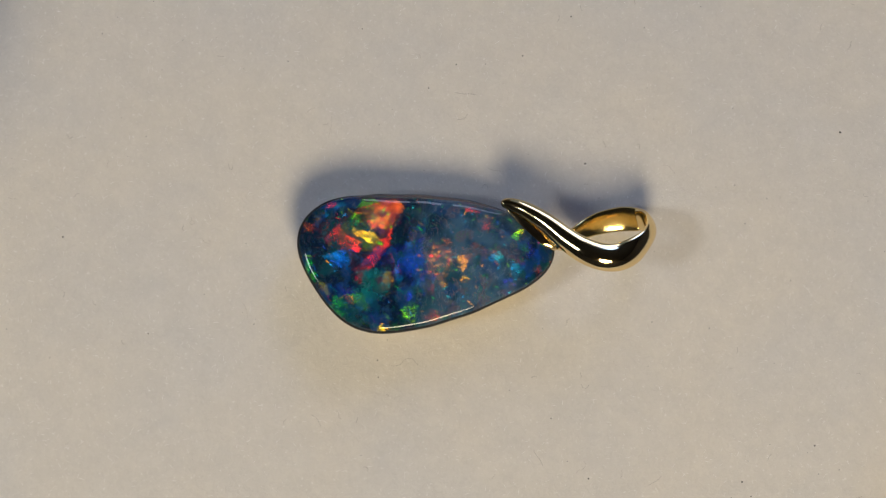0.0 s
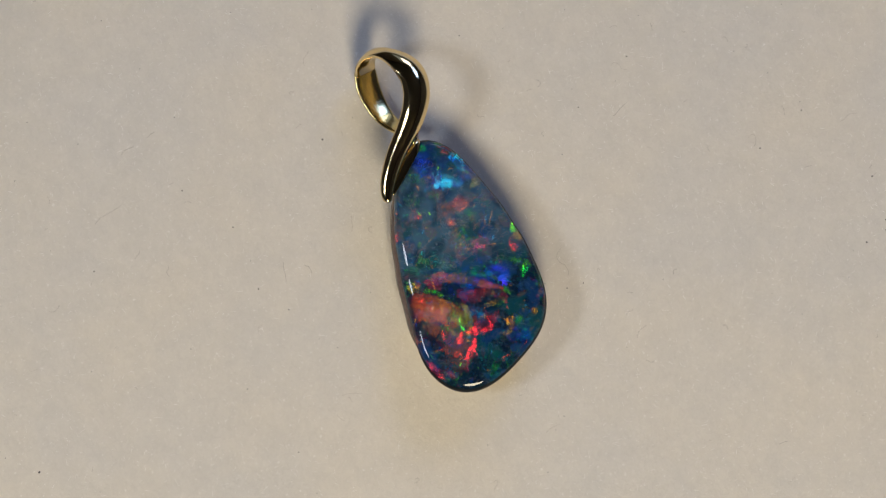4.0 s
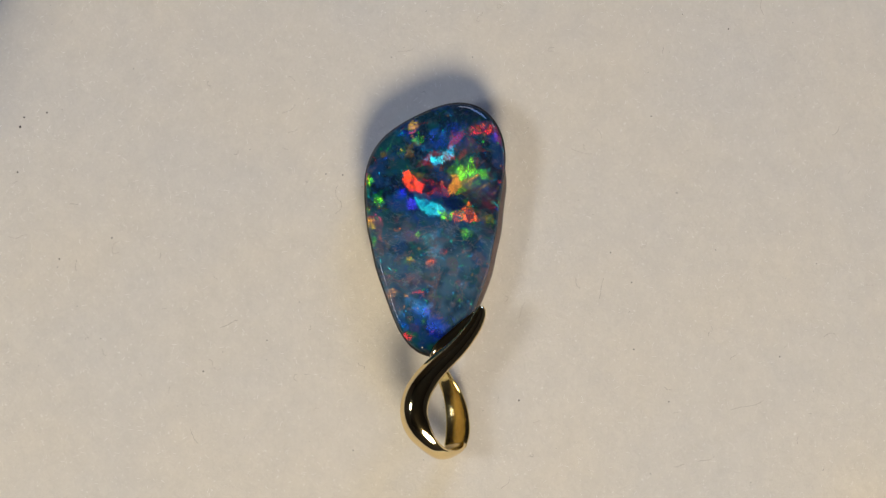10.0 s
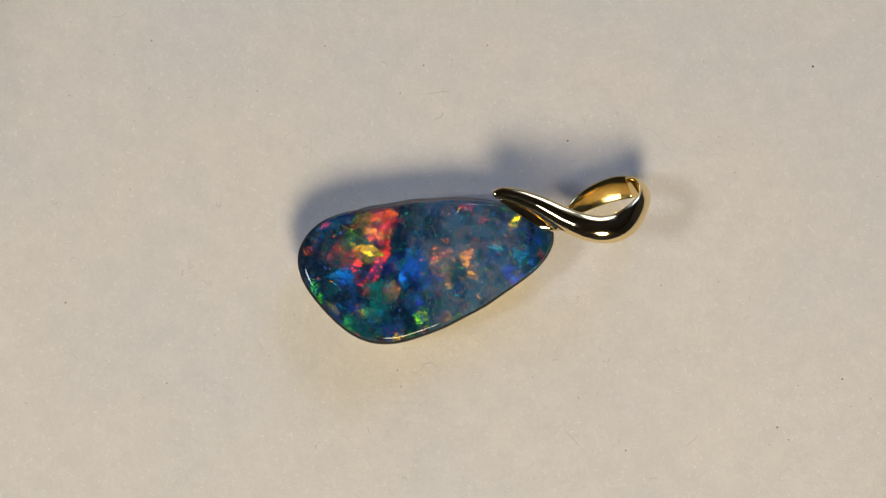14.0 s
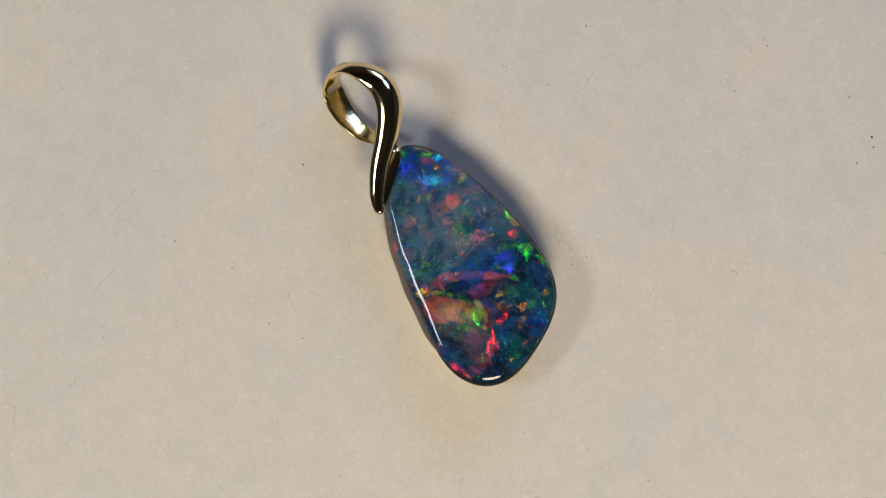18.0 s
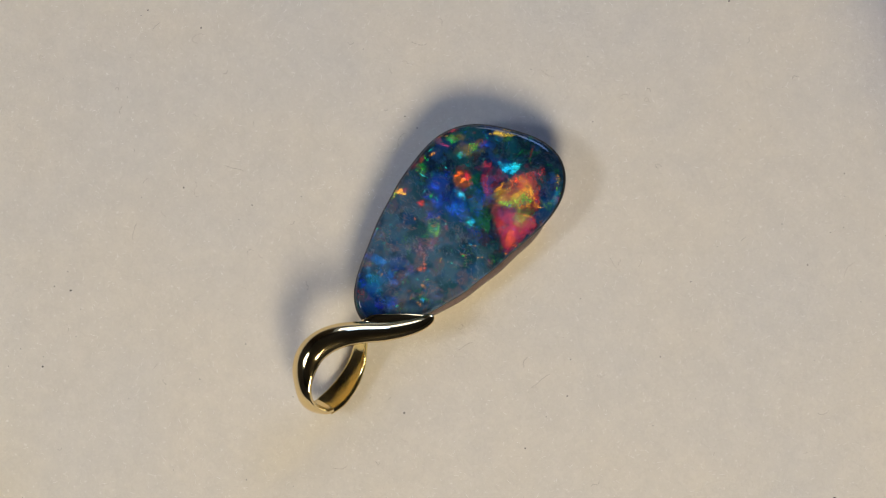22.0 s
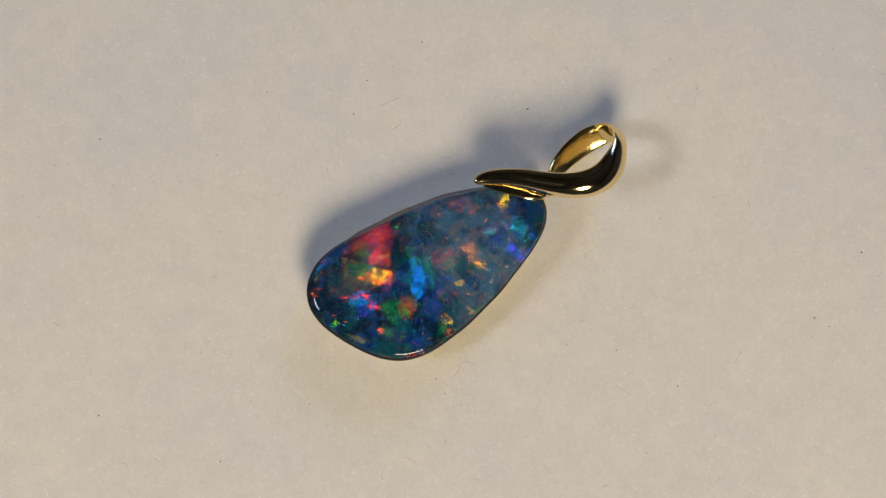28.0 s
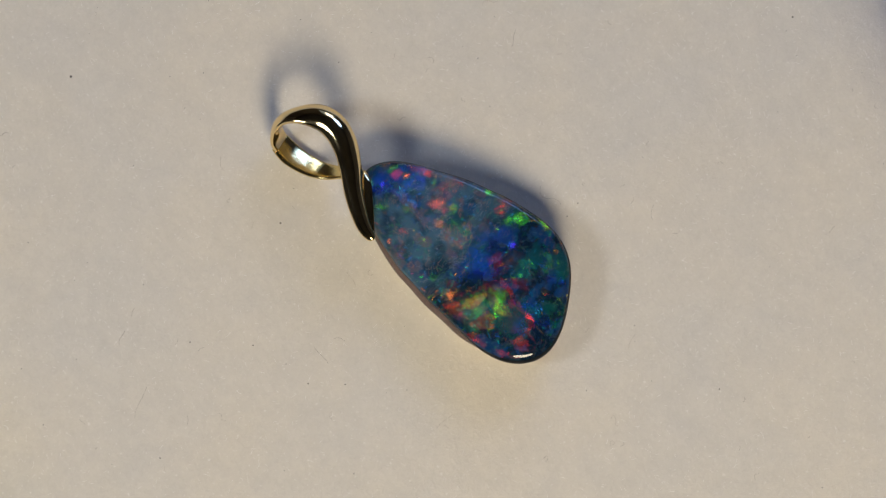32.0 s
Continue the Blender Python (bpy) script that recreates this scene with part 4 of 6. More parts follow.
opal.shard(((-4.87, 3.84), (-3.01, 3.68), (-3.18, 2.74), (-4.00, 1.32), (-4.93, 2.22), (-5.22, 3.15)), CRIMSON, 0.61)
opal.shard(((-4.89, 2.34), (-3.92, 1.29), (-4.30, 0.52), (-5.69, 1.41), (-5.25, 1.98)), RED, 0.45)
opal.shard(((-6.90, 0.87), (-5.45, 0.86), (-4.34, 0.17), (-5.02, -0.90), (-5.71, -0.32), (-6.55, 0.37)), ORANGE, 1.10)
opal.shard(((-5.64, 0.94), (-4.57, 0.17), (-5.33, -0.28), (-6.12, 0.29)), AMBER, 1.00)
opal.shard(((-8.97, 0.46), (-7.14, -0.23), (-6.74, -0.75), (-7.06, -0.99), (-8.14, -0.22), (-8.90, 0.16)), RED, 0.70)
opal.shard(((-7.00, -0.83), (-6.61, -1.25), (-6.30, -2.01), (-6.79, -2.10), (-7.15, -1.60)), CRIMSON, 0.74)
opal.fan(-3.92, 1.29, 169, 50, 2.13, OCHRE, 0.50)
opal.flash(-7.76, -1.27, 0.60, 0.85, 159, VIOLET, 0.80)
opal.shard(((-3.62, 0.26), (-1.47, -0.09), (-1.98, -2.64), (-3.73, -4.26), (-4.72, -2.06)), TEAL, 0.22)
opal.flash(-5.50, -2.90, 0.77, 0.94, 159, GREEN, 0.30)
opal.flash(-10.05, -1.41, 0.34, 0.21, 9, LIME, 0.60)
opal.flash(-7.19, -3.50, 0.34, 0.38, 159, ORANGE, 0.80)
opal.flash(-2.41, -4.99, 0.43, 0.68, 39, YELLOW, 0.70)
opal.flash(-2.54, -5.94, 0.60, 0.30, 169, ORANGE, 0.60)
opal.flash(-6.11, -6.32, 0.68, 0.26, 159, CORAL, 0.57)
opal.flash(-5.03, -6.60, 0.34, 0.26, 159, AMBER, 0.80)
opal.flash(1.64, -1.27, 1.11, 0.60, 99, OCHRE, 0.50)
opal.flash(1.70, -2.57, 0.68, 0.34, 139, AMBER, 0.80)
opal.flash(-0.24, -3.11, 0.43, 0.30, 159, YELLOW, 0.55)
opal.flash(5.52, 0.91, 0.94, 0.43, 44, YELLOW, 0.70)
opal.flash(3.60, -0.55, 0.60, 0.34, 159, CYAN, 0.45)
opal.flash(5.49, -0.99, 0.60, 0.34, 49, CYAN, 0.50)
opal.flash(5.40, -2.06, 0.34, 0.34, 159, SKY, 0.80)
opal.flash(4.44, -2.56, 0.43, 0.68, 159, VIOLET, 0.90)
opal.flash(5.04, -3.38, 0.60, 0.51, 159, BLUE, 0.80)
opal.flash(6.22, -2.32, 0.34, 0.34, 159, VIOLET, 0.70)
opal.flash(-2.01, -3.08, 0.30, 0.34, 159, CRIMSON, 0.41)
opal.flash(3.09, 1.47, 0.26, 0.43, 159, RED, 0.29)
opal.flash(2.16, 2.27, 0.60, 0.51, 159, MAGENTA, 0.35)
opal.flash(-3.46, 2.25, 0.34, 0.51, 159, CRIMSON, 0.41)
opal.flash(-10.41, 1.24, 0.34, 0.26, 159, ORANGE, 0.50)
opal.close_family()
opal.family(212.0, 10)
opal.flash(-0.61, 1.38, 2.58, 1.72, 114, TEAL, 0.12)
opal.flash(6.03, -0.84, 1.72, 1.72, 114, BLUE, 0.25)
opal.flash(-4.05, -2.51, 1.20, 1.29, 114, GREEN, 0.16)
opal.flash(-7.46, -1.20, 1.72, 0.69, 114, BLUE, 0.30)
opal.flash(-4.19, -1.16, 1.12, 1.03, 114, TEAL, 0.35)
opal.flash(-8.64, 2.51, 0.95, 1.03, 114, BLUE, 0.35)
opal.flash(0.62, -1.37, 0.86, 0.86, 114, MAGENTA, 0.12)
opal.flash(-8.68, -2.69, 1.29, 0.43, 114, TEAL, 0.35)
opal.flash(-6.28, -4.07, 0.95, 0.52, 94, OCHRE, 0.35)
opal.flash(-3.14, 0.72, 0.69, 0.60, 84, GREEN, 0.35)
opal.flash(3.08, 2.08, 0.60, 0.69, 114, RED, 0.12)
opal.flash(1.86, -1.52, 0.86, 0.34, 114, RED, 0.21)
opal.flash(5.53, 0.81, 0.52, 0.52, 114, OCHRE, 0.16)
opal.flash(0.64, 3.34, 0.60, 0.26, 114, RED, 0.16)
opal.shard(((-2.94, 3.65), (-4.07, 1.23), (-4.51, 0.37), (-5.55, 0.17), (-6.37, 1.11), (-6.79, 3.03), (-5.72, 3.76), (-4.29, 3.72)), CORAL, 1.15)
opal.shard(((-6.87, 2.99), (-5.47, 0.20), (-6.07, -0.54), (-7.73, -0.00), (-8.83, 0.52), (-8.42, 1.47), (-7.70, 2.46)), VERMILION, 1.15)
opal.shard(((-5.73, -0.25), (-4.85, -0.64), (-5.49, -1.78), (-6.39, -2.67), (-6.93, -2.22), (-6.46, -1.53), (-6.51, -0.61)), CORAL, 1.00)
opal.shard(((-3.07, 1.61), (-2.96, -0.13), (-4.56, -2.76), (-5.70, -2.35), (-4.88, -0.56), (-4.38, 0.38)), GREEN, 0.45)
opal.fan(-3.50, 1.03, 245, 50, 2.99, GREEN, 0.50)
opal.shard(((-0.56, 3.81), (0.32, 1.40), (-1.40, 1.06), (-2.02, 2.90)), TEAL, 0.30)
opal.shard(((-1.62, 0.02), (-1.16, -4.00), (-3.66, -4.70), (-3.79, -2.40)), BLUE, 0.35)
opal.flash(-2.72, -3.69, 0.68, 0.85, 115, VIOLET, 0.70)
opal.flash(-0.51, -5.20, 0.34, 0.43, 115, CORAL, 0.80)
opal.flash(-3.43, -6.00, 0.26, 0.34, 115, ORANGE, 0.80)
opal.flash(-2.63, -6.10, 0.43, 0.21, 145, CORAL, 0.60)
opal.flash(-5.23, -6.18, 0.26, 0.34, 115, ORANGE, 0.90)
opal.flash(-6.20, -4.09, 0.60, 0.34, 145, AMBER, 0.70)
opal.flash(-7.36, -3.83, 0.43, 0.34, 115, ORANGE, 0.70)
opal.flash(-6.45, -5.29, 0.60, 0.34, 145, YELLOW, 0.70)
opal.flash(-9.05, -2.73, 0.60, 0.26, 130, LIME, 0.50)
opal.fan(-10.22, -0.22, 325, 40, 2.13, GREEN, 0.30)
opal.flash(-6.66, 3.75, 0.21, 0.21, 115, ORANGE, 0.80)
opal.flash(5.78, -1.71, 1.11, 0.60, 65, CYAN, 0.60)
opal.flash(4.41, -2.82, 0.77, 0.34, 115, SKY, 0.80)
opal.flash(6.68, -0.11, 0.34, 0.30, 115, VIOLET, 0.80)
opal.flash(3.43, -0.21, 0.43, 0.26, 115, SKY, 0.40)
opal.flash(1.02, -1.10, 0.94, 0.60, 135, MAGENTA, 0.45)
opal.flash(0.02, -1.19, 0.21, 0.21, 115, CRIMSON, 0.45)
opal.flash(2.91, 2.22, 0.68, 0.51, 115, MAGENTA, 0.30)
opal.flash(6.78, 0.88, 0.43, 0.26, 145, LIME, 0.40)
opal.flash(5.08, 0.79, 0.26, 0.94, 115, OCHRE, 0.40)
opal.flash(7.03, -1.36, 0.68, 0.43, 115, MAGENTA, 0.35)
opal.close_family()
opal.family(167.2, 11)
opal.flash(-2.14, -0.80, 2.15, 1.07, 69, BLUE, 0.25)
opal.flash(-4.89, 1.63, 1.72, 1.29, 69, TEAL, 0.12)
opal.flash(-9.64, -1.16, 2.15, 0.86, 69, TEAL, 0.16)
opal.flash(-0.64, -2.29, 1.29, 0.69, 69, MAGENTA, 0.12)
opal.flash(2.79, -1.75, 1.20, 0.52, 94, OCHRE, 0.41)
opal.flash(-5.14, -2.64, 0.86, 0.39, 89, LIME, 0.25)
opal.flash(-0.06, -3.20, 0.60, 0.43, 69, VIOLET, 0.25)
opal.flash(3.15, -2.03, 0.60, 0.34, 94, VERMILION, 0.35)
opal.flash(7.83, 0.01, 0.52, 0.34, 69, GREEN, 0.35)
opal.flash(-2.28, 2.71, 0.34, 0.34, 69, VERMILION, 0.35)
opal.flash(-2.56, -1.50, 2.56, 0.77, 55, BLUE, 0.35)
opal.flash(-0.99, 1.56, 1.71, 0.85, 70, TEAL, 0.30)
opal.flash(5.01, -1.30, 0.85, 0.43, 55, CYAN, 0.90)
opal.flash(6.39, -2.49, 0.60, 0.51, 50, SKY, 0.80)
opal.flash(7.45, 0.40, 0.34, 0.21, 70, LIME, 0.40)
opal.flash(6.47, 0.21, 0.85, 0.60, 70, BLUE, 0.50)
opal.flash(2.64, -1.57, 1.19, 0.43, 100, ORANGE, 0.50)
opal.flash(2.59, 1.40, 0.34, 0.26, 70, RED, 0.35)
opal.flash(0.18, -5.45, 0.26, 0.43, 70, GREEN, 0.90)
opal.flash(-1.30, -4.91, 0.43, 0.30, 70, CORAL, 0.60)
opal.flash(-3.18, -5.45, 0.38, 0.34, 70, GREEN, 1.00)
opal.flash(-3.56, -3.63, 0.51, 0.60, 70, VIOLET, 1.00)
opal.flash(-2.50, 3.02, 0.60, 0.34, 60, YELLOW, 0.70)
opal.flash(-3.21, 1.69, 0.85, 0.17, 55, LIME, 0.40)
opal.flash(-6.02, 0.22, 0.77, 0.26, 180, GREEN, 0.90)
opal.flash(-5.78, 1.13, 0.85, 0.34, 130, GREEN, 0.40)
opal.shard(((-6.73, -1.11), (-6.49, -2.34), (-6.90, -1.96), (-7.17, -1.09)), CORAL, 0.80)
opal.shard(((-7.51, -0.15), (-7.31, -0.59), (-8.66, -0.18), (-8.88, 0.58), (-8.54, 0.77)), CORAL, 1.10)
opal.shard(((-8.02, 3.44), (-8.99, 2.66), (-9.74, 2.48), (-9.67, 2.91), (-8.70, 3.46)), CRIMSON, 1.00)
opal.flash(-5.14, -2.37, 0.60, 0.34, 90, YELLOW, 0.60)
opal.flash(-6.66, -3.41, 0.51, 0.26, 90, AMBER, 0.60)
opal.flash(-7.51, -2.87, 0.51, 0.26, 90, YELLOW, 0.60)
opal.flash(-8.17, -4.45, 0.43, 0.26, 70, SKY, 0.60)
opal.flash(-6.44, -5.31, 0.26, 0.34, 70, AMBER, 0.50)
opal.flash(-0.50, -2.70, 0.85, 0.60, 70, MAGENTA, 0.35)
opal.flash(1.49, 3.38, 0.21, 0.51, 70, RED, 0.35)
opal.fan(-3.58, 0.69, 190, 50, 2.56, GREEN, 0.30)
opal.fan(-5.91, -0.73, 275, 40, 2.56, AMBER, 0.40)
opal.close_family()
opal.family(122.8, 12)
opal.flash(-6.68, 1.64, 2.15, 1.07, 25, BLUE, 0.16)
opal.flash(-2.74, -1.75, 1.72, 1.29, 40, BLUE, 0.25)
opal.flash(-5.67, -3.10, 0.95, 0.86, 25, GREEN, 0.16)
opal.flash(-3.65, 3.28, 1.29, 0.43, 180, GREEN, 0.21)
opal.flash(3.77, 0.55, 0.69, 0.60, 25, CYAN, 0.16)
opal.flash(2.52, 0.69, 0.60, 0.60, 25, RED, 0.09)
opal.flash(1.75, -2.75, 0.52, 0.52, 25, GREEN, 0.21)
opal.flash(-9.14, -3.29, 0.34, 0.77, 25, OCHRE, 0.35)
opal.flash(6.53, -0.30, 0.43, 0.43, 25, SKY, 0.35)
opal.flash(-4.42, -6.32, 0.60, 0.30, 175, GREEN, 0.35)
opal.flash(5.69, 0.50, 0.69, 0.21, 25, GREEN, 0.35)
opal.flash(8.23, -1.41, 0.34, 0.34, 25, AMBER, 0.25)
opal.flash(7.65, -1.68, 0.34, 0.34, 25, VERMILION, 0.18)
opal.flash(-1.08, -3.82, 0.21, 0.52, 25, RED, 0.25)
opal.flash(-6.02, 1.24, 1.46, 0.06, 143, AMBER, 0.35)
opal.flash(-7.75, 1.38, 0.69, 0.06, 143, SKY, 0.25)
opal.shard(((-2.25, 1.53), (-5.37, 0.14), (-6.41, 2.48), (-4.07, 3.52)), TEAL, 0.06)
opal.flash(6.51, -0.08, 0.34, 0.43, 24, BLUE, 0.90)
opal.flash(6.16, -0.56, 0.68, 0.60, 24, SKY, 0.50)
opal.flash(6.03, 0.78, 0.85, 0.26, 24, GREEN, 0.40)
opal.flash(7.37, -1.19, 0.34, 0.60, 24, OCHRE, 0.50)
opal.flash(6.40, -1.62, 0.26, 0.34, 24, AMBER, 0.50)
opal.flash(5.77, -2.83, 0.34, 0.21, 24, CRIMSON, 0.50)
opal.flash(4.64, -3.43, 0.34, 0.17, 24, CRIMSON, 0.29)
opal.flash(5.75, -1.21, 0.68, 0.34, 84, RED, 0.22)
opal.flash(0.61, -2.57, 0.26, 0.21, 24, CORAL, 0.36)
opal.flash(1.47, -2.41, 0.34, 0.43, 24, GREEN, 0.50)
opal.flash(-0.13, -3.22, 0.34, 0.34, 24, GREEN, 0.45)
opal.flash(-0.90, -3.38, 0.17, 0.60, 24, ORANGE, 0.36)
opal.flash(-2.31, -4.94, 0.68, 0.43, 84, GREEN, 0.90)
opal.flash(-4.88, -6.18, 0.60, 0.34, 174, GREEN, 0.50)
opal.shard(((-1.42, -1.37), (-3.63, -3.75), (-4.11, -1.63), (-3.07, 0.23)), BLUE, 0.70)
opal.shard(((-4.00, -1.35), (-4.35, -2.67), (-4.81, -1.94), (-4.46, -0.85), (-4.18, -0.64)), CRIMSON, 0.58)
opal.flash(-4.30, -2.56, 0.43, 0.17, 94, ORANGE, 0.58)
opal.flash(-4.15, -0.48, 0.68, 0.60, 24, MAGENTA, 0.22)
opal.flash(-7.36, -1.68, 0.34, 0.60, 24, SKY, 0.60)
opal.flash(-8.11, -3.98, 0.43, 0.51, 24, BLUE, 0.90)
opal.flash(-7.42, -1.33, 0.26, 0.51, 24, BLUE, 0.70)
opal.shard(((-5.66, 0.48), (-6.12, 0.27), (-6.82, 0.90), (-6.44, 0.97)), GREEN, 0.60)
opal.flash(-5.87, 1.79, 1.54, 0.07, 139, LIME, 0.32)
opal.flash(-7.14, 0.99, 1.28, 0.06, 144, LIME, 0.24)
opal.shard(((-8.25, 1.90), (-8.77, 0.96), (-8.96, 0.04), (-9.35, 0.70), (-8.98, 1.43), (-8.57, 2.08)), CRIMSON, 0.79)
opal.shard(((-5.21, 4.19), (-6.17, 3.52), (-7.39, 3.12), (-7.32, 3.48), (-6.20, 4.12)), ORANGE, 1.20)
opal.flash(-8.64, -0.38, 0.34, 0.26, 24, SKY, 0.60)
opal.flash(-9.13, -2.94, 0.34, 0.60, 24, LIME, 0.32)
opal.flash(-9.99, -1.22, 0.26, 0.26, 24, GREEN, 0.50)
opal.flash(-4.24, 3.91, 1.28, 0.21, 4, GREEN, 0.40)
opal.flash(-5.49, -2.72, 0.68, 0.60, 24, TEAL, 0.40)
opal.flash(0.52, 1.83, 0.30, 0.43, 24, LIME, 0.28)
opal.close_family()
opal.family(77.8, 13)
opal.flash(-6.72, -3.95, 2.58, 0.86, 160, BLUE, 0.21)
opal.flash(-4.90, 2.26, 1.12, 1.20, 160, OCHRE, 0.09)
opal.flash(4.17, 0.75, 1.29, 0.86, 160, BLUE, 0.21)
opal.flash(-4.82, -6.25, 1.72, 0.52, 175, GREEN, 0.21)
opal.flash(0.16, -1.44, 0.86, 0.69, 160, CYAN, 0.12)
opal.flash(-4.79, 1.30, 0.34, 0.95, 160, VERMILION, 0.35)
opal.flash(-5.97, 0.59, 1.03, 0.30, 160, AMBER, 0.35)
opal.flash(-4.88, 2.94, 0.60, 0.52, 180, CRIMSON, 0.30)
opal.flash(-6.39, -4.30, 0.86, 0.34, 160, LIME, 0.35)
opal.flash(3.53, -2.22, 0.43, 0.52, 160, RED, 0.16)
opal.flash(-9.17, -3.37, 0.69, 0.30, 140, OCHRE, 0.35)
opal.flash(-2.72, 0.08, 0.34, 0.60, 160, OCHRE, 0.21)
opal.flash(-3.48, -2.62, 0.34, 0.43, 160, CYAN, 0.35)
opal.flash(-0.99, -3.31, 0.21, 0.60, 130, RED, 0.35)
opal.flash(1.87, -1.15, 0.34, 0.30, 160, OCHRE, 0.35)
opal.shard(((-6.29, 0.56), (-8.17, 0.99), (-7.68, 2.40), (-6.34, 1.71)), TEAL, 0.05)
opal.shard(((-4.10, -2.90), (-4.62, -2.86), (-4.49, -2.09), (-4.07, -1.92), (-3.93, -2.42)), AMBER, 1.00)
opal.flash(-3.40, -2.47, 0.34, 0.26, 161, CYAN, 0.60)
opal.flash(-3.95, -0.92, 0.60, 0.13, 106, CRIMSON, 0.70)
opal.shard(((-4.19, 0.74), (-4.87, 0.75), (-4.77, 2.07), (-3.96, 3.37), (-3.38, 3.08)), CRIMSON, 0.55)
opal.shard(((-3.90, 2.90), (-4.77, 2.97), (-5.86, 2.45), (-5.04, 3.52), (-3.93, 3.45)), RED, 0.50)
opal.shard(((-7.85, -1.61), (-8.46, -1.17), (-9.27, -0.89), (-8.46, -0.49), (-7.76, -0.83)), SKY, 1.10)
opal.shard(((-4.60, 0.20), (-5.85, -0.13), (-7.03, 0.37), (-6.06, 0.57), (-4.96, 0.47)), LIME, 0.50)
opal.flash(-5.34, 0.69, 0.60, 0.34, 161, OCHRE, 0.50)
opal.flash(-8.75, 0.60, 0.30, 0.51, 161, CRIMSON, 1.00)
opal.flash(-7.99, 1.51, 0.26, 0.26, 161, CRIMSON, 0.70)
opal.flash(-8.61, 0.10, 0.17, 0.26, 161, AMBER, 0.50)
opal.flash(-8.98, 2.31, 0.34, 0.26, 161, CYAN, 0.80)
opal.flash(-8.07, 2.98, 0.60, 0.26, 11, CYAN, 0.60)
opal.flash(-9.52, 1.91, 0.21, 0.34, 161, AMBER, 0.40)
opal.flash(-6.50, -3.97, 0.60, 0.43, 161, LIME, 0.70)
opal.fan(-5.74, -5.05, 126, 50, 1.92, LIME, 0.50)
opal.flash(-9.12, -3.06, 0.68, 0.34, 131, YELLOW, 0.50)
opal.flash(-7.01, -3.48, 0.43, 0.26, 161, BLUE, 0.70)
opal.flash(-8.06, -3.25, 0.26, 0.26, 161, BLUE, 0.60)
opal.flash(0.23, -5.40, 0.43, 0.26, 1, LIME, 0.70)
opal.flash(-0.76, -5.64, 0.34, 0.34, 161, YELLOW, 0.50)
opal.flash(-0.90, -5.01, 0.34, 0.34, 161, RED, 0.40)
opal.flash(-0.82, -3.23, 0.43, 0.17, 101, CORAL, 0.60)
opal.flash(-1.72, -2.28, 0.43, 0.21, 101, ORANGE, 0.70)
opal.flash(-1.99, -1.38, 1.02, 1.28, 161, BLUE, 0.50)
opal.flash(-2.62, -3.87, 0.26, 0.60, 161, VIOLET, 0.80)
opal.flash(7.22, -1.77, 0.51, 0.43, 161, RED, 0.50)
opal.flash(5.69, -1.77, 0.68, 0.21, 41, SKY, 0.50)
opal.flash(5.57, -1.06, 0.68, 0.34, 161, CRIMSON, 0.40)
opal.flash(6.26, 0.28, 0.51, 0.60, 161, BLUE, 0.80)
opal.fan(6.46, -0.46, 141, 60, 1.92, GREEN, 0.50)
opal.flash(1.88, -0.91, 0.34, 0.17, 161, CORAL, 0.40)
opal.flash(2.35, 0.06, 0.34, 0.34, 161, RED, 0.35)
opal.flash(-2.37, 0.79, 0.34, 0.51, 161, OCHRE, 0.40)
opal.flash(-6.47, 1.98, 1.45, 0.07, 136, LIME, 0.40)
opal.close_family()
opal.family(32.7, 14)
opal.flash(-3.49, -3.74, 0.86, 1.29, 115, BLUE, 0.35)
opal.flash(-5.05, 1.70, 1.20, 0.69, 125, OCHRE, 0.07)
opal.flash(-0.57, -1.35, 0.77, 0.95, 115, GREEN, 0.16)
opal.flash(3.63, -0.70, 1.12, 0.21, 95, OCHRE, 0.16)
opal.flash(3.82, -3.69, 0.69, 0.34, 115, OCHRE, 0.16)
opal.flash(-7.14, -3.52, 0.69, 0.30, 130, LIME, 0.30)
opal.flash(-4.54, -0.43, 0.43, 0.43, 115, VERMILION, 0.35)
opal.flash(1.16, -2.54, 0.43, 0.43, 115, GREEN, 0.21)
opal.flash(-1.57, -3.80, 0.43, 0.26, 115, RED, 0.25)
opal.flash(-5.42, 2.00, 1.29, 0.06, 125, AMBER, 0.25)
opal.flash(-3.44, -3.31, 0.85, 0.68, 115, BLUE, 0.60)
opal.shard(((-7.14, -2.43), (-7.21, -1.76), (-6.92, -1.39), (-7.63, -0.54), (-8.47, -0.37), (-8.19, 0.05), (-7.18, -0.10), (-6.51, -0.73), (-6.40, -1.48)), SKY, 1.15)
opal.shard(((-4.69, -3.65), (-5.40, -3.65), (-5.49, -2.94), (-5.13, -2.21), (-4.71, -1.78), (-4.08, -2.43), (-4.20, -3.19)), VERMILION, 1.15)
opal.shard(((-3.71, -2.73), (-3.87, -1.86), (-3.04, -0.30), (-2.60, 0.47), (-1.91, -0.01), (-2.43, -1.43), (-2.88, -2.48)), CYAN, 1.15)
opal.shard(((-3.04, -2.65), (-3.03, -2.17), (-2.53, -1.71), (-2.55, -2.19)), SKY, 0.90)
opal.shard(((-2.48, 0.20), (-3.03, 0.88), (-2.42, 1.40), (-2.00, 0.89)), LIME, 0.90)
opal.shard(((-3.10, 0.84), (-3.34, 1.35), (-2.89, 2.12), (-2.21, 1.96), (-2.34, 1.43)), ORANGE, 0.80)
opal.shard(((-5.07, -0.30), (-6.59, -0.06), (-7.00, 0.31), (-6.84, 1.00), (-5.88, 0.74), (-5.25, 0.09)), LIME, 0.90)
opal.flash(-6.52, 0.82, 0.34, 0.43, 115, GREEN, 0.80)
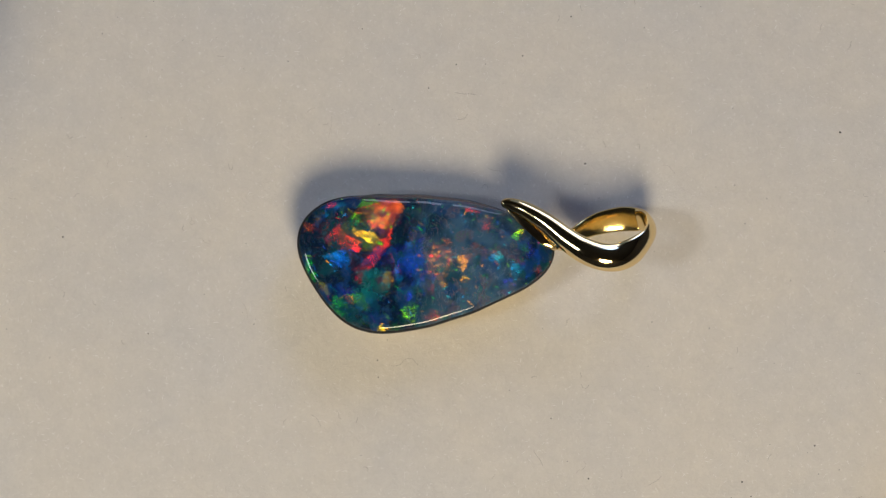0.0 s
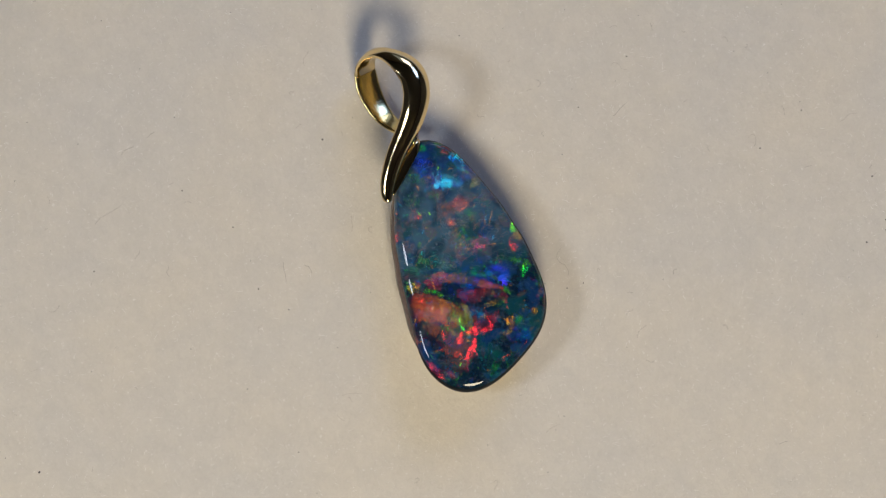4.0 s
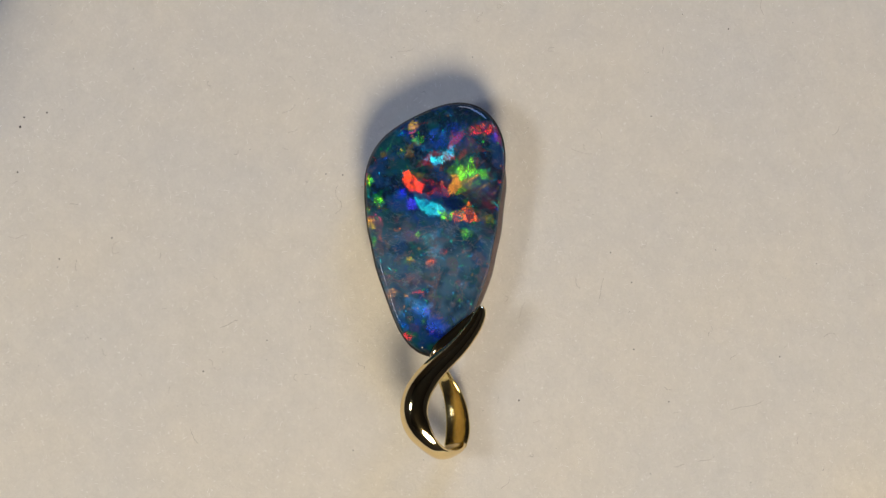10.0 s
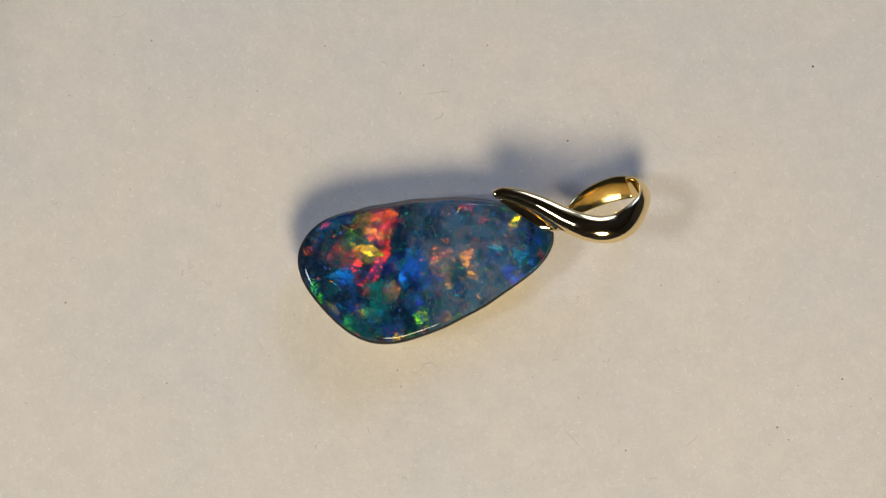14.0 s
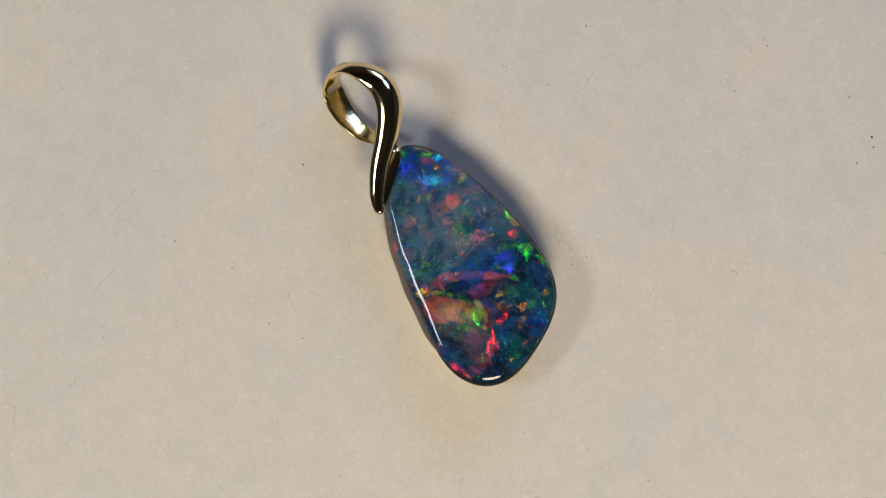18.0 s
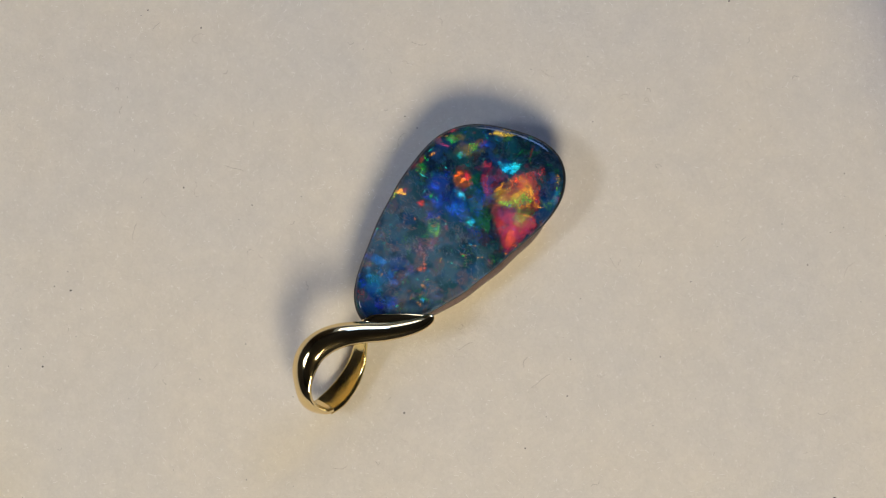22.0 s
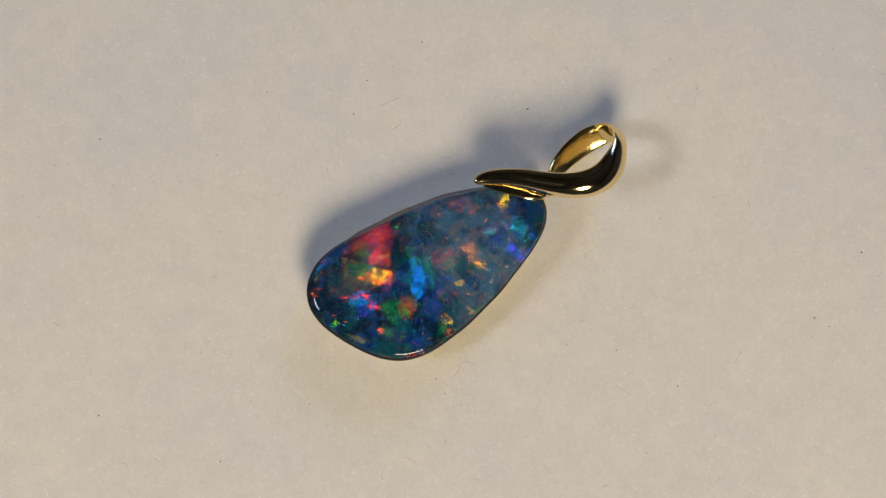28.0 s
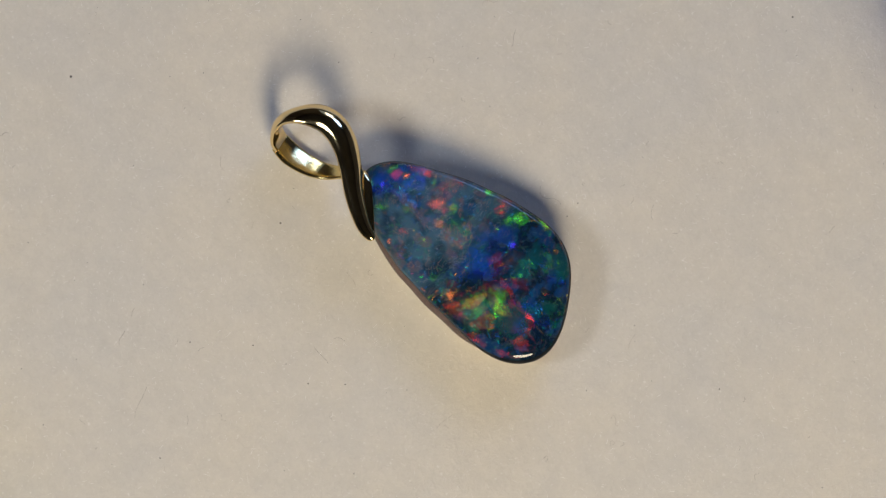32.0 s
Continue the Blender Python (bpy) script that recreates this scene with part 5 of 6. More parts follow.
opal.flash(-4.54, -0.43, 0.43, 0.60, 115, OCHRE, 0.80)
opal.flash(-5.87, 1.44, 1.71, 0.08, 137, OCHRE, 0.50)
opal.flash(-7.11, 1.58, 1.02, 0.06, 145, OCHRE, 0.37)
opal.shard(((-8.82, 1.73), (-9.87, 1.95), (-9.03, 2.67), (-8.19, 2.39)), RED, 0.31)
opal.flash(-9.42, 2.30, 0.17, 0.43, 115, AMBER, 0.80)
opal.flash(-8.91, 0.89, 0.34, 0.21, 160, AMBER, 0.50)
opal.flash(-8.94, 2.99, 0.17, 0.77, 115, CYAN, 0.80)
opal.flash(-3.13, -5.51, 0.30, 0.38, 115, GREEN, 0.90)
opal.flash(-3.44, -6.36, 0.13, 0.34, 115, GREEN, 0.80)
opal.flash(-2.07, -6.06, 0.17, 0.34, 115, LIME, 0.60)
opal.flash(-0.53, -5.02, 0.34, 0.77, 105, ORANGE, 0.80)
opal.shard(((0.16, -5.50), (-0.16, -5.32), (0.37, -4.93), (0.79, -5.35)), GREEN, 1.00)
opal.flash(0.48, -5.49, 0.17, 0.26, 115, YELLOW, 0.70)
opal.flash(-9.00, -3.29, 0.77, 0.34, 150, YELLOW, 0.50)
opal.flash(-8.24, -4.12, 0.68, 0.34, 135, BLUE, 0.50)
opal.flash(-6.79, -3.68, 0.60, 0.43, 115, LIME, 0.40)
opal.flash(-0.52, -1.49, 0.60, 0.68, 115, LIME, 0.35)
opal.flash(1.45, -2.69, 0.51, 0.34, 115, LIME, 0.30)
opal.flash(1.59, -0.98, 0.43, 0.34, 115, ORANGE, 0.50)
opal.flash(-0.70, 1.95, 0.34, 0.34, 115, GREEN, 0.30)
opal.flash(4.45, -1.07, 1.71, 1.02, 95, BLUE, 0.50)
opal.flash(6.00, -0.35, 1.28, 0.85, 115, BLUE, 0.40)
opal.fan(3.22, -0.93, 85, 40, 1.71, OCHRE, 0.35)
opal.flash(7.15, -2.31, 0.26, 0.34, 115, CORAL, 0.50)
opal.flash(4.08, -3.82, 0.60, 0.21, 115, OCHRE, 0.40)
opal.flash(-0.89, -4.24, 0.43, 0.34, 115, RED, 0.30)
opal.fan(-4.28, 0.54, 160, 40, 2.99, GREEN, 0.35)
opal.close_family()
opal.family(347.7, 15)
opal.flash(-0.03, -0.68, 0.86, 0.69, 70, OCHRE, 0.25)
opal.flash(-8.57, 2.26, 0.86, 0.43, 70, CRIMSON, 0.25)
opal.flash(5.01, -2.55, 0.86, 0.34, 70, VIOLET, 0.35)
opal.flash(-9.43, -3.15, 0.43, 0.60, 70, GREEN, 0.35)
opal.flash(-1.11, -0.51, 0.52, 0.34, 70, RED, 0.25)
opal.flash(-1.40, 3.04, 0.60, 0.26, 70, GREEN, 0.35)
opal.flash(2.83, 1.47, 0.43, 0.34, 70, RED, 0.25)
opal.flash(3.44, -0.59, 0.26, 0.52, 70, CYAN, 0.35)
opal.flash(-6.40, -6.11, 0.13, 0.86, 70, CRIMSON, 0.35)
opal.shard(((-7.44, 0.04), (-6.15, -0.12), (-5.25, -0.78), (-5.65, -2.00), (-6.07, -2.31), (-5.91, -1.01)), CYAN, 0.90)
opal.shard(((-6.76, -2.61), (-6.33, -1.99), (-5.99, -2.33), (-6.21, -2.71)), SKY, 0.90)
opal.flash(-9.16, -1.72, 0.26, 0.26, 71, SKY, 0.80)
opal.flash(-7.26, -3.71, 0.26, 0.34, 71, BLUE, 0.90)
opal.flash(-7.95, -4.15, 0.51, 0.34, 71, BLUE, 0.60)
opal.shard(((-5.72, 1.17), (-6.46, 2.32), (-5.95, 3.15), (-4.63, 3.06), (-3.21, 3.26), (-3.89, 1.91), (-4.57, 0.57)), ORANGE, 0.95)
opal.shard(((-3.69, 1.85), (-4.50, 3.47), (-2.94, 3.40), (-3.22, 2.59)), RED, 0.80)
opal.shard(((-5.54, -0.32), (-5.76, 0.38), (-4.61, 0.44), (-4.48, -0.23), (-4.94, -0.53)), AMBER, 0.90)
opal.shard(((-6.36, 0.58), (-6.81, 1.00), (-6.35, 1.30), (-5.58, 0.90), (-5.58, 0.23)), YELLOW, 1.10)
opal.flash(-5.49, 1.19, 1.54, 0.08, 139, AMBER, 0.90)
opal.flash(-4.50, 2.12, 1.28, 0.07, 116, AMBER, 0.80)
opal.shard(((-5.93, -3.48), (-5.22, -3.40), (-4.51, -2.61), (-4.37, -1.53), (-3.62, -1.69), (-3.51, -2.72), (-4.11, -3.42), (-5.08, -3.63)), VERMILION, 1.15)
opal.shard(((-4.59, -3.25), (-4.17, -2.27), (-3.52, -2.35), (-3.83, -3.15)), AMBER, 1.00)
opal.shard(((-4.37, -1.53), (-4.30, 0.03), (-3.40, 0.04), (-3.44, -1.16)), CRIMSON, 0.90)
opal.shard(((-3.38, -4.20), (-3.36, -3.22), (-2.96, -2.68), (-2.31, -2.76), (-2.35, -3.55), (-2.82, -4.30)), VIOLET, 1.15)
opal.shard(((-3.50, -2.95), (-2.97, -2.45), (-2.38, -2.56), (-2.67, -2.91)), CYAN, 0.90)
opal.shard(((-3.12, -2.49), (-2.75, -1.39), (-2.14, -1.60), (-2.21, -2.48)), GREEN, 0.90)
opal.shard(((-3.09, -1.06), (-2.82, 0.43), (-2.21, 0.90), (-2.07, -0.05), (-2.41, -1.06)), AMBER, 1.00)
opal.shard(((-3.29, 1.04), (-3.02, 1.84), (-2.20, 2.25), (-1.92, 1.48), (-2.44, 0.89)), CORAL, 1.05)
opal.flash(-2.35, -4.90, 0.60, 0.34, 51, LIME, 0.60)
opal.shard(((-1.01, -6.26), (-1.13, -5.54), (-0.53, -5.51), (-0.26, -6.06)), AMBER, 1.00)
opal.flash(-0.79, 1.77, 0.60, 0.43, 71, LIME, 0.50)
opal.flash(-1.19, 2.58, 0.43, 0.34, 71, GREEN, 0.50)
opal.flash(-10.17, -1.38, 0.68, 0.43, 131, GREEN, 0.50)
opal.flash(-6.55, -3.72, 0.60, 0.34, 71, GREEN, 0.60)
opal.flash(-9.11, -3.31, 0.17, 0.51, 71, LIME, 0.40)
opal.flash(-8.54, -0.80, 0.17, 0.43, 71, RED, 0.50)
opal.flash(-8.98, 0.83, 0.30, 0.43, 71, CRIMSON, 0.80)
opal.shard(((-10.10, 1.52), (-9.49, 2.67), (-8.75, 2.87), (-9.57, 2.02)), CRIMSON, 0.70)
opal.flash(-4.43, -6.14, 0.34, 0.17, 71, LIME, 0.60)
opal.flash(-4.98, -4.70, 0.51, 0.21, 111, ORANGE, 0.50)
opal.flash(1.56, -2.62, 0.51, 0.43, 71, OCHRE, 0.60)
opal.flash(1.43, -1.00, 0.43, 0.34, 71, ORANGE, 0.70)
opal.flash(-0.19, -3.15, 0.26, 0.26, 71, LIME, 0.40)
opal.flash(-1.06, -1.06, 0.60, 0.34, 71, ORANGE, 0.30)
opal.flash(2.99, 1.63, 0.34, 0.26, 71, RED, 0.30)
opal.flash(3.99, -3.43, 0.60, 0.26, 91, AMBER, 0.70)
opal.flash(5.21, -1.14, 0.43, 0.34, 71, CRIMSON, 0.35)
opal.flash(5.48, 1.02, 0.68, 0.26, 41, GREEN, 0.50)
opal.flash(2.38, -1.54, 0.85, 0.34, 71, SKY, 0.40)
opal.flash(6.16, -0.33, 1.28, 0.85, 71, BLUE, 0.70)
opal.flash(4.87, -2.83, 0.51, 0.21, 71, BLUE, 0.60)
opal.flash(6.99, -1.87, 0.43, 0.26, 71, CORAL, 0.80)
opal.flash(7.80, -1.47, 0.34, 0.17, 71, GREEN, 0.60)
opal.flash(-1.66, -0.41, 1.02, 0.07, 89, SKY, 0.50)
opal.close_family()
opal.family(302.7, 16)
opal.flash(-4.50, -2.06, 1.72, 1.03, 25, TEAL, 0.16)
opal.flash(-2.43, -3.47, 2.15, 0.69, 40, BLUE, 0.35)
opal.flash(-3.89, -1.31, 1.29, 0.86, 25, MAGENTA, 0.09)
opal.flash(1.90, -0.54, 1.29, 0.86, 25, BLUE, 0.25)
opal.flash(-0.23, -1.05, 0.95, 0.86, 25, OCHRE, 0.35)
opal.flash(-9.02, -2.00, 0.69, 0.60, 25, GREEN, 0.16)
opal.flash(2.39, 2.52, 0.60, 0.69, 25, RED, 0.21)
opal.flash(-0.05, -1.44, 0.52, 0.69, 25, LIME, 0.35)
opal.flash(5.81, -1.82, 0.86, 0.34, 55, SKY, 0.21)
opal.flash(-6.87, -4.10, 0.43, 0.60, 175, LIME, 0.35)
opal.flash(-0.49, 2.62, 0.60, 0.34, 5, RED, 0.16)
opal.flash(-1.41, -4.66, 0.43, 0.43, 55, CRIMSON, 0.25)
opal.flash(5.62, 1.16, 0.60, 0.30, 25, LIME, 0.25)
opal.shard(((-6.79, -2.27), (-4.57, -0.97), (-3.45, -2.33), (-5.67, -3.63)), TEAL, 0.30)
opal.flash(-2.85, -0.62, 1.28, 1.11, 26, BLUE, 0.60)
opal.shard(((-7.06, 0.77), (-6.49, 1.04), (-5.71, 0.61), (-4.65, 0.17), (-4.85, -0.40), (-5.67, -0.65), (-6.27, 0.10)), YELLOW, 1.10)
opal.shard(((-6.36, 0.30), (-5.77, 0.34), (-5.09, 0.10), (-5.21, -0.43), (-5.80, -0.38)), LIME, 1.10)
opal.shard(((-5.77, 1.53), (-5.27, 2.95), (-4.32, 2.93), (-4.33, 1.98), (-4.73, 0.84), (-5.40, 0.76)), LIME, 0.80)
opal.shard(((-4.81, 1.99), (-4.03, 2.83), (-3.86, 1.97), (-4.35, 1.03), (-4.74, 0.36), (-4.96, 0.83)), AMBER, 1.00)
opal.shard(((-6.89, 2.08), (-6.00, 2.98), (-5.36, 3.14), (-5.66, 2.29), (-5.68, 1.33), (-6.23, 1.31)), ORANGE, 1.05)
opal.shard(((-4.60, 3.03), (-3.64, 3.50), (-2.88, 3.39), (-3.41, 2.52), (-4.10, 2.47)), VERMILION, 1.05)
opal.shard(((-6.32, -0.30), (-5.62, -0.77), (-4.76, -0.59), (-4.73, -1.14), (-5.63, -1.24), (-6.29, -0.85)), RED, 0.85)
opal.shard(((-6.97, -1.89), (-5.91, -1.14), (-5.44, -1.63), (-6.22, -2.47)), CRIMSON, 0.60)
opal.shard(((-8.37, 0.04), (-6.76, -0.37), (-6.19, -0.57), (-6.52, -0.87), (-7.66, -0.47)), RED, 0.60)
opal.shard(((-10.07, 1.60), (-9.27, 2.12), (-8.61, 1.73), (-8.89, 1.12), (-9.60, 1.11)), VERMILION, 0.80)
opal.shard(((-10.00, 0.78), (-9.16, 0.71), (-8.57, 0.66), (-9.03, 0.44)), CRIMSON, 0.90)
opal.shard(((-3.51, -5.67), (-3.31, -5.10), (-2.61, -4.86), (-2.20, -5.42), (-2.73, -6.01), (-3.24, -6.02)), LIME, 1.15)
opal.flash(-2.17, -4.79, 0.26, 0.34, 26, LIME, 1.00)
opal.flash(-3.85, -6.64, 0.51, 0.26, 16, YELLOW, 1.00)
opal.flash(0.16, -5.42, 0.34, 0.34, 26, LIME, 1.00)
opal.flash(0.62, -5.58, 0.21, 0.21, 26, AMBER, 0.80)
opal.flash(-1.21, -5.52, 0.85, 0.34, 66, RED, 0.40)
opal.flash(-6.35, -4.67, 0.60, 0.34, 166, LIME, 0.50)
opal.flash(-7.21, -4.84, 0.26, 0.26, 26, LIME, 0.50)
opal.spray(-0.1, -1.45, 1.0, 0.8, 26, (OCHRE, AMBER, CORAL, SKY), 0.80)
opal.flash(-0.46, -1.84, 0.43, 0.43, 26, LIME, 0.60)
opal.flash(1.46, -0.92, 0.43, 0.38, 26, ORANGE, 0.90)
opal.flash(1.53, -2.55, 0.38, 0.34, 26, AMBER, 0.80)
opal.flash(0.68, -1.77, 0.34, 0.26, 26, LIME, 0.50)
opal.flash(2.35, 2.35, 0.68, 0.34, 56, RED, 0.35)
opal.flash(-2.33, 1.76, 0.60, 0.34, 26, RED, 0.30)
opal.flash(-0.93, 2.29, 0.43, 0.34, 26, LIME, 0.50)
opal.shard(((4.00, -2.07), (6.52, 0.56), (7.48, 0.54), (7.54, -1.56), (5.21, -3.62)), BLUE, 0.70)
opal.flash(4.78, -0.75, 0.60, 0.43, 26, BLUE, 0.90)
opal.flash(3.91, -3.06, 0.17, 0.51, 26, LIME, 0.60)
opal.flash(4.03, -0.16, 0.43, 0.34, 26, LIME, 0.40)
opal.flash(7.21, 0.80, 0.17, 0.17, 26, ORANGE, 0.80)
opal.flash(-3.67, -1.87, 0.60, 0.51, 26, CRIMSON, 0.60)
opal.flash(-7.48, -3.79, 0.51, 0.68, 26, BLUE, 0.50)
opal.flash(-3.38, 1.96, 0.34, 0.17, 56, CRIMSON, 0.50)
opal.flash(-0.83, 0.11, 0.60, 0.34, 26, MAGENTA, 0.40)
opal.fan(-3.63, -1.94, 86, 90, 0.94, CRIMSON, 0.60)
opal.fan(-10.30, -0.88, 311, 40, 2.56, GREEN, 0.25)
opal.close_family()
OPAL = opal.shader()
POTCH = principled("black_potch", (0.006, 0.008, 0.011), 0.4, grain=2500, large=300, sheen_level=0.08)
IRONSTONE = principled("polished_brown_ironstone", (0.11, 0.072, 0.062), 0.14, grain=2600, spread=0.3, large=350)
# BACKING is this pale and yellow only to reflect a warm glow onto the felt
BACKING = principled("warm_bounce_backing", (0.80, 0.62, 0.28), 0.25, grain=2600, spread=0.3, large=350, sheen_level=0.8)


# ---- mesh tools ----
def mesh_of(name, verts, faces, mat, smooth=True):
    me = bpy.data.meshes.new(name)
    me.from_pydata(verts, [], faces)
    me.materials.append(mat)
    if smooth:
        for p in me.polygons:
            p.use_smooth = True
    me.update()
    return me


def part(name, me, parent, label=""):
    ob = new(name, me)
    ob.parent = parent
    if label:
        ob["label"] = label
    return ob


def box(lo, hi):
    (a, b, c), (d, e, f) = lo, hi
    verts = [(a, b, c), (d, b, c), (d, e, c), (a, e, c), (a, b, f), (d, b, f), (d, e, f), (a, e, f)]
    return verts, [(3, 2, 1, 0), (4, 5, 6, 7), (0, 1, 5, 4), (1, 2, 6, 5), (2, 3, 7, 6), (3, 0, 4, 7)]


def boxes(name, mat, *pairs):
    verts, faces = [], []
    for lo, hi in pairs:
        v, f = box(lo, hi)
        faces += [[i + len(verts) for i in q] for q in f]
        verts += v
    return mesh_of(name, verts, faces, mat, False)


def lathe(name, profile, mat, n=160):
    """Rings of (radius, z); a radius of 0 closes the mesh at a point."""
    verts, faces, rings = [], [], []
    for r, z in profile:
        if r == 0:
            rings.append([len(verts)])
            verts.append((0, 0, z))
            continue
        ring = []
        for i in range(n):
            a = 2 * math.pi * i / n
            ring.append(len(verts))
            verts.append((r * math.cos(a), r * math.sin(a), z))
        rings.append(ring)
    for p, q in zip(rings, rings[1:]):
        for i in range(n):
            j = (i + 1) % n
            if len(p) == 1:
                faces.append((p[0], q[i], q[j]))
            elif len(q) == 1:
                faces.append((p[j], p[i], q[0]))
            else:
                faces.append((p[i], q[i], q[j], p[j]))
    return mesh_of(name, verts, faces, mat)


# ---- the room: unseen, added for bounced light and reflections ----
def room():
    floor_z, top = -0.76, 1.75
    tagged(new("floor", boxes("floor", WALL, ((-2.1, -2.1, floor_z - 0.1), (2.1, 1.8, floor_z)))), "plain dim beige room floor", "floor", kind="structure")
    tagged(new("ceiling", boxes("ceiling", CEILING, ((-2.1, -2.1, top), (2.1, 1.8, top + 0.1)))), "unseen ceiling, dark for the reflections in the gold", "ceiling", kind="structure")
    tagged(new("wall_south", boxes("wall_south", WALL, ((-2.1, -2.1, floor_z), (2.1, -2, top)))), "unseen beige wall that bounces light", "wall", kind="structure")
    tagged(new("wall_east", boxes("wall_east", WALL, ((2, -2, floor_z), (2.1, 1.7, top)))), "unseen beige wall that bounces light", "wall", kind="structure")
    tagged(new("wall_west", boxes("wall_west", WALL, ((-2.1, -2, floor_z), (-2, 1.7, top)))), "unseen beige wall that bounces light", "wall", kind="structure")
    # the opening stands behind the added fill light
    tagged(new("wall_north", boxes("wall_north", WALL, ((-2.1, 1.7, floor_z), (-0.2, 1.8, top)), ((0.8, 1.7, floor_z), (2.1, 1.8, top)),
                                   ((-0.2, 1.7, floor_z), (0.8, 1.8, 0.25)), ((-0.2, 1.7, 1.25), (0.8, 1.8, top)))),
           "unseen beige wall with an opening behind the fill light", "wall", kind="structure")
    tagged(new("table_top", boxes("table_top", TABLE, ((-0.6, -0.45, -0.047), (0.6, 0.45, -0.007)),
                                  ((-0.55, -0.40, floor_z), (-0.51, 0.40, -0.047)), ((0.51, -0.40, floor_z), (0.55, 0.40, -0.047)))),
           "plain grey table with two panel ends", "table", kind="structure")


# ---- the turning pad ----
PAD_HALF, PAD_TURN = 40.0, -22


def pad_edge(a):
    """Distance from the middle to the edge of a square with rounded corners, in mm."""
    c, q = abs(math.cos(a - radians(PAD_TURN))), abs(math.sin(a - radians(PAD_TURN)))
    return PAD_HALF / (c ** 7 + q ** 7) ** (1 / 7)


def cushion(name, profile, mat, n=200):
    """Rings of (inset from the edge in mm, height in mm), closed above and below."""
    verts, faces = [(0, 0, profile[0][1] * MM)], []
    for inset, z in profile:
        for i in range(n):
            a = 2 * math.pi * i / n
            r = pad_edge(a) - inset + 0.15 * math.sin(5 * a + 1) + 0.1 * math.sin(11 * a)
            verts.append((r * math.cos(a) * MM, r * math.sin(a) * MM, z * MM))
    verts.append((0, 0, profile[-1][1] * MM))
    last = len(verts) - 1
    for i in range(n):
        j = (i + 1) % n
        faces.append((0, 1 + i, 1 + j))
        for k in range(len(profile) - 1):
            faces.append((1 + k * n + i, 1 + (k + 1) * n + i, 1 + (k + 1) * n + j, 1 + k * n + j))
        faces.append((last, last - n + j, last - n + i))
    return mesh_of(name, verts, faces, mat)


def pad():
    ob = new("turntable")
    tagged(ob, "small turntable covered with a square cream felt pad", "turntable")
    part("platter", lathe("platter", [(0, -0.0048), (0.0335, -0.0048), (0.034, -0.0051), (0.034, -0.0068), (0.0335, -0.007), (0, -0.007)], PLATTER), ob, "dark plastic platter")
    rings = [(24, 0.0), (16, 0.0), (11, 0.0)]
    # the edge rolls down in a quarter of an ellipse
    rings += [(7.5 * (1 - math.sin(radians(k))), -4 * (1 - math.cos(radians(k)))) for k in range(0, 91, 6)]
    rings += [(0.15, -4.5), (0.8, -4.8), (6, -4.8)]
    felt = part("felt_pad", cushion("felt_pad", rings, FELT), ob, "cream felt with lint and dust")
    lint(felt)
    fuzz(felt)
    return ob


def fuzz(parent):
    """Pale fibre ends that lie over the felt, joined in one mesh."""
    rnd = random.Random(31)
    verts, faces = [], []
    for _ in range(3500):
        a, r = rnd.uniform(0, 6.283), 36 * math.sqrt(rnd.random())
        x, y, way, bend = r * math.cos(a), r * math.sin(a), rnd.uniform(0, 6.283), rnd.uniform(-1.2, 1.2)
        length, thick, base = rnd.uniform(0.12, 0.45), rnd.uniform(0.006, 0.011), len(verts)
        for k in range(4):
            w = thick * (0.5 if k in (0, 3) else 1)
            lift = 0.004
            nx, ny = -math.sin(way), math.cos(way)
            verts += [((x + nx * w) * MM, (y + ny * w) * MM, (lift - w * 0.5) * MM), ((x - nx * w) * MM, (y - ny * w) * MM, (lift - w * 0.5) * MM), (x * MM, y * MM, (lift + w) * MM)]
            x, y, way = x + math.cos(way) * length / 3, y + math.sin(way) * length / 3, way + bend / 3
        for k in range(3):
            b = base + 3 * k
            faces += [(b, b + 3, b + 5, b + 2), (b + 2, b + 5, b + 4, b + 1), (b + 1, b + 4, b + 3, b)]
    tagged(part("felt_fuzz", mesh_of("felt_fuzz", verts, faces, FUZZ), parent, "pale loose felt fibres"), kind="stuff")


def hair(x, y, length, angle, curl, parent, seed):
    """A loose fibre: a thin three-sided tube that wanders over the felt."""
    rnd = random.Random(seed)
    n = 20
    a = radians(angle) - curl * 0.6
    way, steps = [], length * MM / n
    p = Vector((0, 0, 0))
    bend, turning = curl * 1.5 * rnd.choice((-1, 1)), rnd.randint(4, 11)
    for i in range(n + 1):
        way.append(p.copy())
        a += (bend if i < turning else -bend * 1.3) / n * 1.3 + rnd.uniform(-0.22, 0.22) * (0.5 + curl * 0.5)
        p = p + Vector((math.cos(a), math.sin(a), 0)) * steps
    middle = way[n // 2]
    thick = rnd.uniform(0.009, 0.014) * MM
    verts, faces = [], []
    for i, q in enumerate(way):
        d = (way[min(i + 1, n)] - way[max(i - 1, 0)]).normalized()
        side = Vector((-d.y, d.x, 0))
        r = thick * (0.55 if i in (0, n) else 1)
        lift = thick * 0.2 + 0.02 * MM * math.sin(math.pi * i / n) * min(1, curl)
        for k in range(3):
            b = 2 * math.pi * k / 3
            verts.append(q - middle + side * (r * math.cos(b)) + Vector((0, 0, lift + r * math.sin(b))))
    for i in range(n):
        for k in range(3):
            j = (k + 1) % 3
            faces.append((3 * i + k, 3 * i + j, 3 * i + 3 + j, 3 * i + 3 + k))
    faces += [(2, 1, 0), (3 * n, 3 * n + 1, 3 * n + 2)]
    ob = part("fibre", mesh_of("fibre", [tuple(v) for v in verts], faces, rnd.choice((LINT, PALE_LINT, LINT))), parent)
    ob.location = (x * MM, y * MM, 0)


